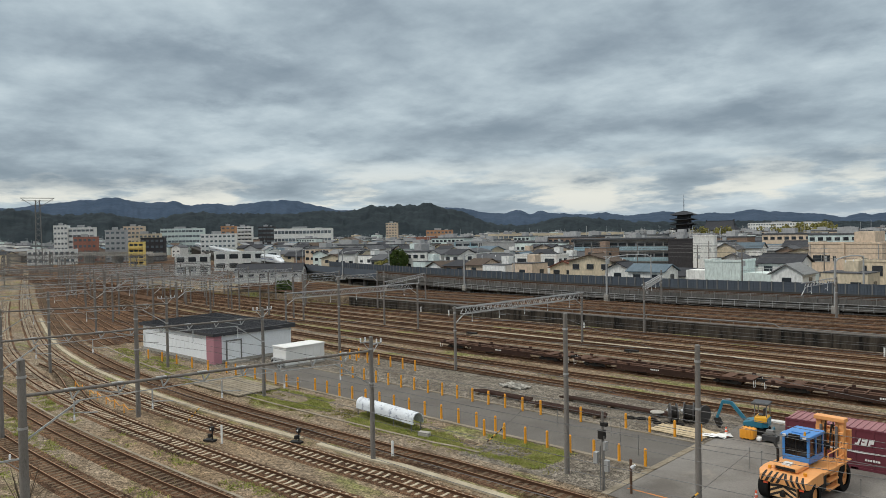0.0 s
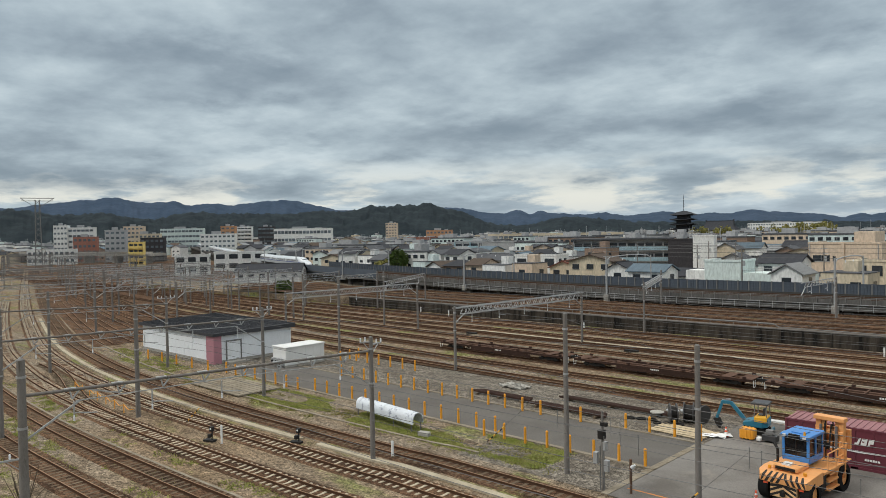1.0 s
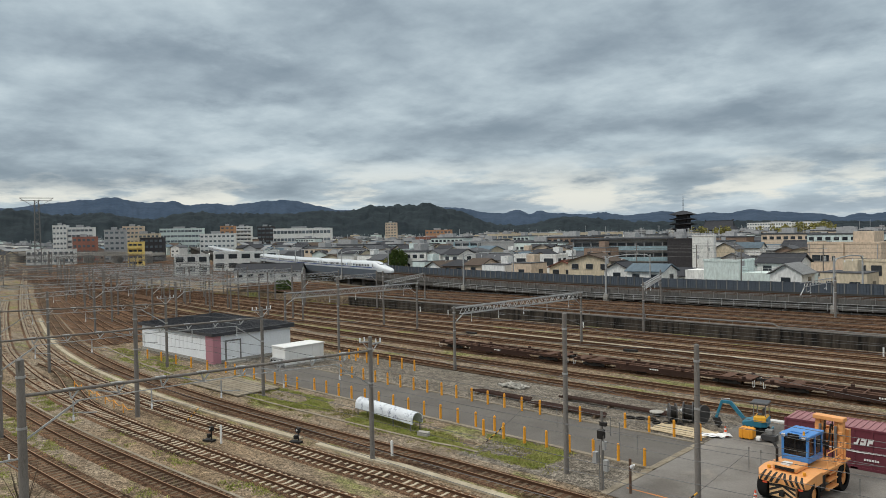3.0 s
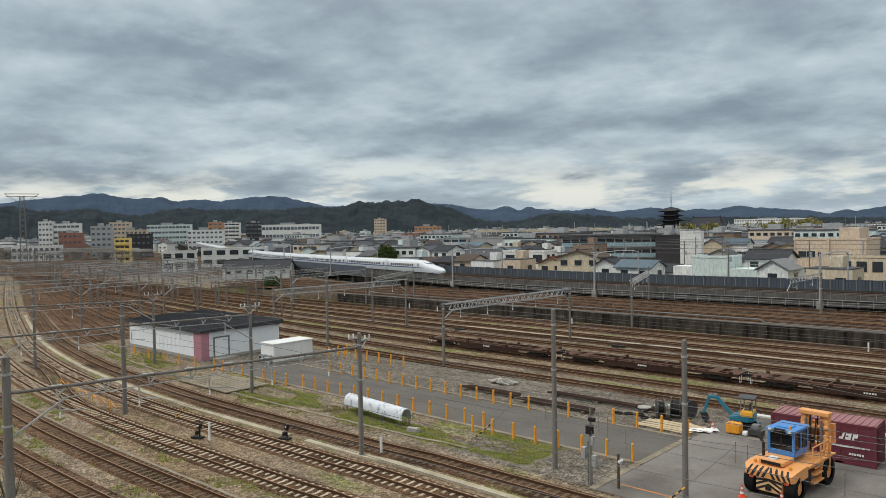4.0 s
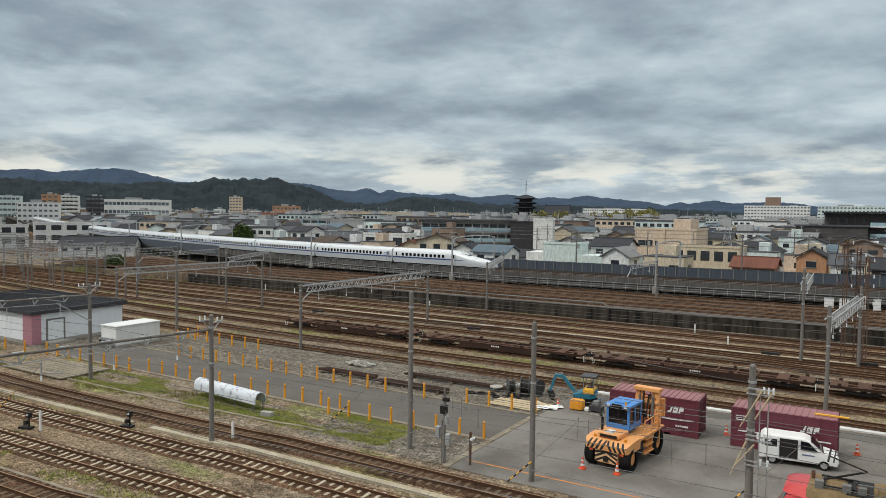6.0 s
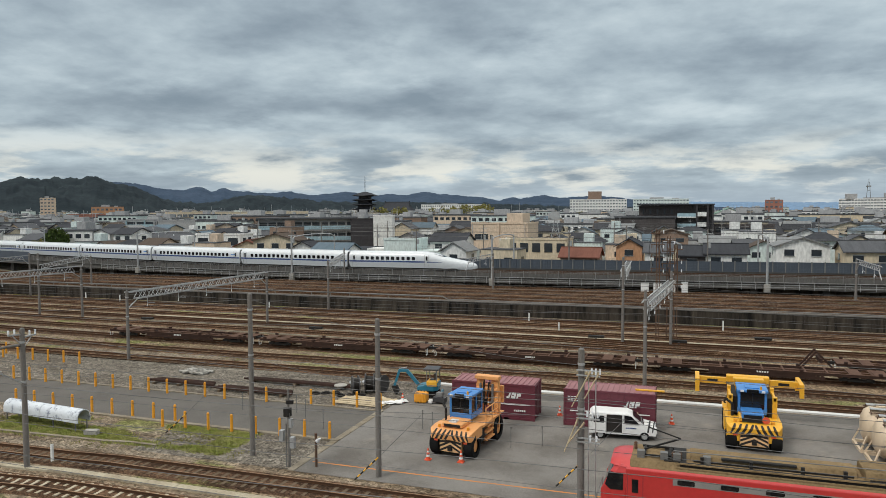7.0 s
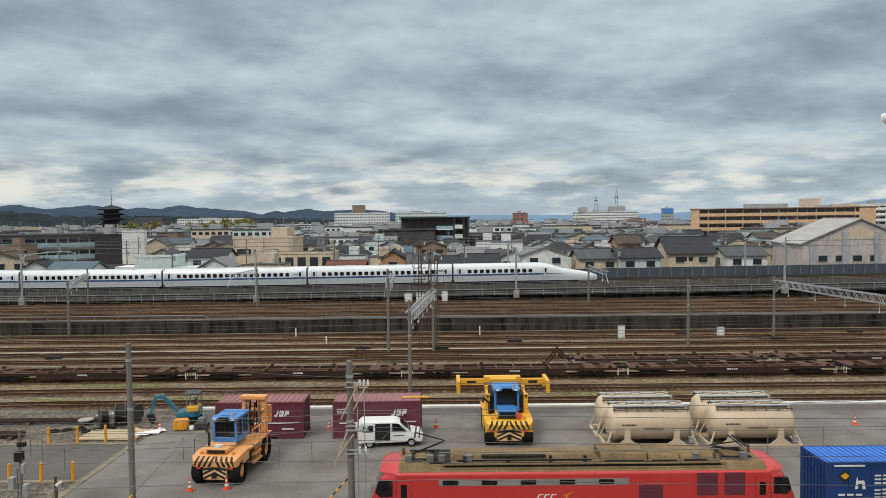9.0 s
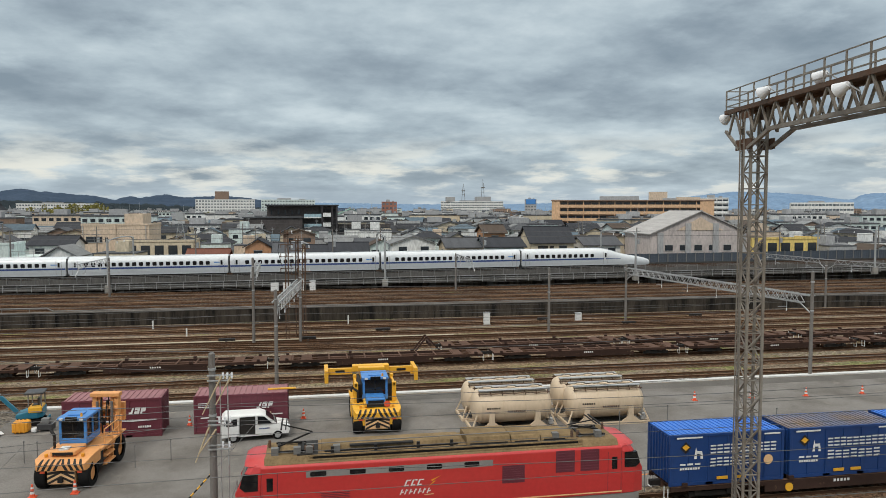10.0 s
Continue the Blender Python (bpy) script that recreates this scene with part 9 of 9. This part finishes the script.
    for i in range(13):
        lc.bar((-1.5, 0, i * 3), (1.4, 0, i * 3 + 3), 0.22).bar((1.5, 0, i * 3), (-1.4, 0, i * 3 + 3), 0.22)
    part("lacing", lc, "dsteel", t)
    part("cross_beam", Mesh().bar((-7.5, 0, 40), (7.5, 0, 40), 0.35).bar((-7, 0, 38.5), (7, 0, 38.5), 0.3).bar((-7.5, 0, 40), (-1, 0, 35), 0.25).bar((7.5, 0, 40), (1, 0, 35), 0.25), "dsteel", t)
    t = thing("road_bridge", pose(0, 0, 0), "pale road bridge crossing the far yard", "bridge")
    part("deck", Mesh().bar((-620, 138, 5.4), (-420, 196, 5.4), 9, 1.5), "concrete", t)
    part("parapet", Mesh().bar((-620, 134, 6.6), (-420, 191.6, 6.6), 0.3, 1.0), "concrete", t)
    for i in range(8):
        p = Vector((-610, 141, 0)).lerp(Vector((-430, 193, 0)), i / 7)
        part("pier", Mesh().box(p.x - 1, p.x + 1, p.y - 3, p.y + 3, -0.2, 4.7), "concrete", t)


def build_pagoda():
    t = thing("pagoda", pose(-389, 833, 2.5, 0, 0, 8), "dark wooden five-storey pagoda with tiled roofs and spire", "pagoda")
    for i in range(5):
        # storeys drawn wider than built: eave shade and brackets are in their shape
        z, w = 2.5 + i * 5.8, 16.5 - i * 0.9
        r = 15.6 - i * 0.6
        part("storey", Mesh().box(-w / 2, w / 2, -w / 2, w / 2, z - 2.7, z + 4.3), "w_dark", t)
        rb = Mesh()
        rise = 3.0 if i < 4 else 5.2
        rings = []
        for k, q in ((0, 1.0), (0.25, 0.72), (0.6, 0.5), (1.0, 0.33 if i < 4 else 0.06)):
            ring = []
            for sx, sy in ((-1, -1), (0, -1), (1, -1), (1, 0), (1, 1), (0, 1), (-1, 1), (-1, 0)):
                corner = 0.7 * (1 - k) if sx and sy else 0.0
                ring.append((sx * r * q, sy * r * q, z + 3.4 + rise * k + corner))
            rings.append(ring)
        rb.loft(rings)
        part("roof", rb, "r_dark", t, "curved dark tiled roof")
        part("eave", Mesh().loft([[(sx * r * q, sy * r * q, z + 2.6 + 0.8 * k) for sx, sy in ((-1, -1), (1, -1), (1, 1), (-1, 1))] for k, q in ((0, 0.6), (1, 0.97))]), "w_dark", t)
    sp = part("spire", Mesh().tube((0, 0, 33.5), (0, 0, 53.5), 0.4, 0.2, 8), "w_dark", t, "slender bronze spire")
    for i in range(9):
        part("spire_ring", Mesh().tube((0, 0, 40 + i * 1.15), (0, 0, 40.35 + i * 1.15), 0.75 - i * 0.04, n=12), "w_dark", sp)
    h = thing("temple_hall", pose(-352, 850, 0, 0, 0, 8), "large temple hall with dark tiled hip roof", "temple")
    part("wall", Mesh().box(-16, 16, -9, 9, 0, 13), "w_dark", h)
    part("roof", Mesh().loft([[(-21, -14, 12.5), (21, -14, 12.5), (21, 14, 12.5), (-21, 14, 12.5)], [(-17, -7, 17), (17, -7, 17), (17, 7, 17), (-17, 7, 17)], [(-15.5, -0.6, 23), (15.5, -0.6, 23), (15.5, 0.6, 23), (-15.5, 0.6, 23)]]), "r_dark", h)
    part("ridge", Mesh().box(-16, 16, -0.6, 0.6, 22.8, 24.0).box(-16.4, -15.2, -0.8, 0.8, 23.6, 25.2).box(15.2, 16.4, -0.8, 0.8, 23.6, 25.2), "r_dark", h)


def behind_line(x):
    best = min(LINE, key=lambda p: abs(p.x - x))
    return best.y


def build_fill():
    """Houses that fill the town: single things near by, joined further off."""
    rng = random.Random(21)
    walls, roofs = ["w_white", "w_cream", "w_grey", "w_brown", "w_mint", "w_pink", "w_white", "w_white", "w_cream", "w_mint"], ["r_dark", "r_dark", "r_grey", "r_pale", "r_grey", "r_blue", "r_pale", "r_brown", "r_dark", "r_dark"]
    names = {"w_white": "white", "w_cream": "cream", "w_grey": "grey", "w_brown": "brown timber", "w_mint": "pale", "w_pink": "beige", "r_dark": "dark tiled", "r_grey": "grey", "r_brown": "brown tiled", "r_blue": "blue-grey", "r_red": "rust red", "r_pale": "pale grey"}
    count = 0
    for j in range(9):
        y = 144 + j * 11.5
        x = -1.05 * y - 30
        while x < 0.92 * y:
            x += rng.uniform(7.8, 11.0)
            yy = y + rng.uniform(-1.5, 1.5)
            if x < -75:
                yy = max(yy, behind_line(x) + 17 + j * 0.01) if j == 0 else yy
                if yy < behind_line(x) + 16:
                    continue
            if not free(x, yy, 3.6):
                continue
            if rng.random() < 0.08:
                continue
            w, d, h = rng.uniform(5.4, 8.4), rng.uniform(6.5, 8.5), rng.choice((5.2, 5.8, 6.2, 4.6, 8.2 if j > 1 else 6))
            wa, ro = rng.choice(walls), rng.choice(roofs)
            house(x, yy, w, d, h, rng.uniform(-3, 3), wa, ro, rng.random() < 0.38, "%s house under a %s roof" % (names[wa], names[ro]), rng.uniform(1.2, 1.9), y < 170, frames=False)
            count += 1
    # further off, joined by colour
    W = {k: Mesh() for k in set(walls) | {"w_dark", "w_orange"}}
    R = {k: Mesh() for k in set(roofs) | {"r_green"}}
    G = FAR_PANES
    n = 0
    while n < 4300:
        az, u = radians(rng.uniform(-45, 80)), rng.random()
        dist = 235 * (1900 / 235) ** (u ** 0.85)
        x, y = -math.sin(az) * dist, math.cos(az) * dist
        if y < 235 and x > -150 or y < behind_line(max(x, -990)) + 20 and not (x < -540 and y > 130):
            continue
        if not free(x, y, 4.0):
            continue
        n += 1
        big = rng.random() < (0.14 if dist > 300 else 0.05)
        w, d, h = (rng.uniform(10, 26), rng.uniform(9, 14), rng.choice((8, 9, 9, 10, 11, 12, 14 if dist > 900 else 10))) if big else (rng.uniform(7, 12), rng.uniform(7, 10), rng.uniform(5, 8.2))
        m = pose(x, y, 0, 0, 0, rng.uniform(-5, 5) + math.degrees(az) * 0.3)
        wa = rng.choice(walls)
        if big:
            W[wa].box(-w / 2, w / 2, -d / 2, d / 2, -0.2, h, m)
            R["r_grey"].box(-w / 2 - 0.2, w / 2 + 0.2, -d / 2 - 0.2, d / 2 + 0.2, h, h + 0.5, m)
            W["w_grey"].box(-w * 0.15, w * 0.1, -d * 0.2, d * 0.2, h + 0.5, h + 2.6, m)
            FAR_BITS.box(w * 0.25, w * 0.25 + 0.12, 0, 0.12, h, h + 5.0, m).box(w * 0.3, w * 0.3 + 1.2, -1, 0.6, h + 0.5, h + 1.6, m)
            for f in range(int(h / 3)):
                for i in range(int(w / 2.6)):
                    xx = -w / 2 + 1.3 + i * 2.6
                    G.box(xx - 0.8, xx + 0.8, -d / 2 - 0.06, -d / 2 + 0.02, f * 3 + 1, f * 3 + 2.2, m)
        else:
            ax, rise = rng.random() < 0.5, rng.uniform(1.4, 2.4)
            house_walls(W[wa], -w / 2, w / 2, -d / 2, d / 2, h, rise, ax, m)
            gable(R[rng.choice(roofs)], -w / 2, w / 2, -d / 2, d / 2, h, rise, 0.5, ax, m)
            if dist < 900:
                for f in range(2 if h > 5 else 1):
                    for i in range(2):
                        xx = -w / 4 + i * w / 2
                        G.box(xx - 0.9, xx + 0.9, -d / 2 - 0.06, -d / 2 + 0.02, 1 + f * 2.8, 2.2 + f * 2.8, m)
    for src, what in ((W, "walls"), (R, "roofs")):
        for k, mb in src.items():
            if mb.v:
                ob = part("town_" + what, mb, k)
                tagged(ob, "%s of many far town houses in muted colours" % what, "town", kind="stuff")
    tagged(part("town_fittings", FAR_BITS, "steel"), "aerials, veranda rails and air conditioners of town houses", "fittings", kind="stuff")
    tagged(part("town_windows", G, "pane"), "dark windows of many far town houses", "town", kind="stuff")


def tree(x, y, h, r, leaf, label, seed):
    rng = random.Random(seed)
    t = thing("tree", pose(x, y, 0), label, "tree", "town trees")
    part("trunk", Mesh().tube((0, 0, -0.2), (0, 0, h * 0.45), 0.28, 0.18, 8), "bark", t)
    for i in range(6):
        a = i * 1.05 + rng.uniform(-0.3, 0.3)
        part("limb", Mesh().tube((0, 0, h * rng.uniform(0.25, 0.42)), (r * 0.6 * math.cos(a), r * 0.6 * math.sin(a), h * rng.uniform(0.55, 0.8)), 0.12, 0.04, 6), "bark", t)
    mb = Mesh()
    for _ in range(1500):
        v = Vector((rng.gauss(0, 1), rng.gauss(0, 1), rng.gauss(0, 1))).normalized()
        k = rng.uniform(0.55, 1.0) * (1 + 0.22 * noise.noise(v * 2.2 + Vector((seed, 0, 0))))
        p = Vector((v.x * r * k, v.y * r * k, h * 0.6 + v.z * h * 0.38 * k))
        s = rng.uniform(0.18, 0.38)
        q = Euler((rng.uniform(0, 6), rng.uniform(0, 6), rng.uniform(0, 6))).to_matrix()
        mb.add([p + q @ Vector(c) * s for c in ((-1, -0.6, 0), (1, -0.6, 0.2), (0.8, 0.7, 0), (-0.7, 0.8, 0.25))], [(0, 1, 2, 3)])
    me = bpy.data.meshes.new("crown")
    me.from_pydata(mb.v, [], mb.f)
    me.materials.append(MT[leaf])
    ob = new("crown", me)
    ob.parent = t


def build_trees():
    tree(-170, 158, 10.5, 3.3, "leaf", "round dark green tree behind the barrier", 1)
    tree(-178, 160, 6.6, 3.2, "leafy", "yellow-green tree behind the barrier", 2)
    tree(-184, 163, 6.2, 3.0, "leafy", "yellow-green tree behind the barrier", 3)
    tree(-150, 101, 4.2, 2.2, "leaf", "green shrub on the yard bank", 4)
    rng = random.Random(5)
    mb = Mesh()
    for cx, cy, sx, n, h in ((-415, 800, 20, 9, 11), (-330, 780, 24, 12, 17), (-232, 740, 34, 30, 19), (-130, 820, 18, 8, 12), (-520, 800, 50, 18, 11), (-250, 600, 30, 10, 9), (40, 760, 40, 10, 10), (300, 700, 60, 14, 10), (-640, 480, 60, 16, 10)):
        for _ in range(n):
            x, y = cx + rng.uniform(-sx, sx), cy + rng.uniform(-12, 12)
            hh, r = h * rng.uniform(0.7, 1.1), rng.uniform(3, 5)
            mb.tube((x, y, 0), (x, y, hh * 0.5), 0.3, 0.2, 5)
            for _ in range(90):
                v = Vector((rng.gauss(0, 1), rng.gauss(0, 1), rng.gauss(0, 1))).normalized() * rng.uniform(0.6, 1.05)
                p = Vector((x + v.x * r, y + v.y * r, hh * 0.62 + v.z * hh * 0.36))
                s = rng.uniform(0.5, 1.1)
                q = Euler((rng.uniform(0, 6), rng.uniform(0, 6), 0)).to_matrix()
                mb.add([p + q @ Vector(c) * s for c in ((-1, -0.6, 0), (1, -0.6, 0.2), (0.8, 0.7, 0), (-0.7, 0.8, 0.25))], [(0, 1, 2, 3)])
    me = bpy.data.meshes.new("town_grove")
    me.from_pydata(mb.v, [], mb.f)
    me.materials.append(MT["leafy"])
    tagged(new("town_grove", me), "yellow-green spring trees among the town houses", "trees", kind="stuff")


def ridge(name, ctrl, dist, front, material, label, rough, seed):
    """A chain of hills at a distance; ctrl gives bearing and height of its tops in degrees."""
    pts = spline([(a, b, 0) for a, b in ctrl], 8)

    def el(a):
        for p, q in zip(pts, pts[1:]):
            if q.x <= a <= p.x:
                return p.y + (q.y - p.y) * (a - p.x) / (q.x - p.x)
        return pts[0].y if a > pts[0].x else pts[-1].y

    a0, a1, n = ctrl[0][0] + 3, ctrl[-1][0] - 3, 900
    rings = []
    for i in range(n + 1):
        a = a0 + (a1 - a0) * i / n
        ar = radians(a)
        top = dist * math.tan(radians(max(el(a), 0.02))) + 15
        col = []
        for k in range(14):
            f = k / 12
            d = front + (dist - front) * f if k < 13 else dist + 350
            nz = noise.fractal(Vector((a * 0.8, f * 3.0, seed)), 0.75, 2.1, 7) * rough
            trees = (noise.noise(Vector((a * 5.0, f * 30, seed))) * 5 + noise.noise(Vector((a * 1.9, f * 9, seed + 4))) * 8) * min(1, k / 3) * (1.0 if dist < 3000 else 0.5)
            hgt = (top * (f ** 0.85) * (1 + nz * (0.6 * (1 - f) + 0.10)) + trees if k < 13 else 0.0)
            if k == 0:
                hgt = -5
            col.append((-math.sin(ar) * d, math.cos(ar) * d, hgt))
        rings.append(col)
    mb = Mesh().loft(rings, closed=False)
    structure(name, mb, material, label, "hills", smooth=True)


def build_hills():
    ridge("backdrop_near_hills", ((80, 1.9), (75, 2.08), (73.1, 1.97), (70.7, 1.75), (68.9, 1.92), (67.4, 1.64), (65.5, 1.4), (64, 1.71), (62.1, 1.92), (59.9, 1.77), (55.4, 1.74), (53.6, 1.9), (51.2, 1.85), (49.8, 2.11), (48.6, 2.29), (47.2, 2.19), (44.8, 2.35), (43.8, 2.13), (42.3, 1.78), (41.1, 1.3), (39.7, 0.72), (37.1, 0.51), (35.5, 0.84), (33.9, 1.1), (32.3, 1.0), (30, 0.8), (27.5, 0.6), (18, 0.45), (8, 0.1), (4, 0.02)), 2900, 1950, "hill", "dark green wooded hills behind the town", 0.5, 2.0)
    # both far ridges get their haze from the blue base colour
    ridge("backdrop_mountains", ((82, 2.0), (75, 2.2), (72, 2.56), (68.2, 2.95), (66, 2.62), (63.9, 2.7), (62.9, 2.43), (61.4, 2.55), (59.9, 2.41), (57.3, 2.71), (55.1, 2.69), (51.3, 1.95), (46, 1.9), (42.5, 1.99), (40.3, 1.62), (38.7, 1.47), (37.5, 1.69), (36.5, 1.4), (35.9, 1.63), (34.9, 1.43), (32.2, 1.27), (31, 1.37), (29, 1.12), (26.4, 1.35), (24.5, 1.05), (23.1, 1.17), (21.7, 1.09), (20.4, 1.34), (18.9, 1.13), (15.9, 0.9), (14.6, 0.64), (13.4, 0.85), (12.6, 0.76), (11.2, 1.0), (9.5, 0.8), (8.2, 0.88), (5.7, 0.86), (4.5, 0.68), (2, 0.4), (-3, 0.03)), 4550, 3300, "hazed_mount", "wooded mountains on the horizon, blue haze in their colour", 0.35, 7.0)
    ridge("backdrop_pale_hills", ((16, 0.35), (9, 0.5), (4.6, 0.5), (-1.8, 0.4), (-12, 0.3), (-20, 0.45), (-27.2, 0.73), (-32, 1.2), (-36.4, 1.0), (-39.3, 0.62), (-41.2, 1.04), (-50, 0.8)), 4800, 3900, "pale", "hills far beyond the city, pale blue haze in their colour", 0.25, 3.0)


def build_town_poles():
    rng = random.Random(33)
    t0 = thing("utility_pole", pose(0, 0, 0), "slim concrete utility pole with cross arms and transformer", "utility pole", "utility poles of the town")
    part("shaft", Mesh().tube((0, 0, 0), (0, 0, 11), 0.16, 0.11, 8), "pole", t0)
    for z in (9.2, 10.2):
        part("cross_arm", Mesh().bar((-0.9, 0, z), (0.9, 0, z), 0.1), "steel", t0)
    part("transformer", Mesh().tube((0.35, 0, 7.6), (0.35, 0, 8.6), 0.25, n=10), "steel", t0)
    spots = []
    for j, y in enumerate((140.5, 168, 196, 224)):
        x = -0.8 * y
        while x < 0.85 * y:
            x += rng.uniform(22, 34)
            if x < -70 and y < behind_line(x) + 14:
                continue
            spots.append((x, y))
    t0.matrix_basis = pose(*spots[0], 0)
    for s in spots[1:]:
        copy_thing(t0, pose(*s, 0, 0, 0, rng.uniform(-20, 20)))
    w = Mesh()
    for (x0, y0), (x1, y1) in zip(spots, spots[1:]):
        if y0 == y1:
            for o, z in ((-0.8, 9.3), (0.8, 9.3), (0.0, 10.3)):
                w.tube((x0 + o, y0, z), (x1 + o, y1, z - 0.1), 0.03, 0.03, 4, False)
    tagged(part("town_wires", w, "wire"), "thin dark wires between utility poles", "wires", kind="stuff")


build_hills()
build_pagoda()
build_town_poles()
build_town()
build_trees()
build_fill()

motions()
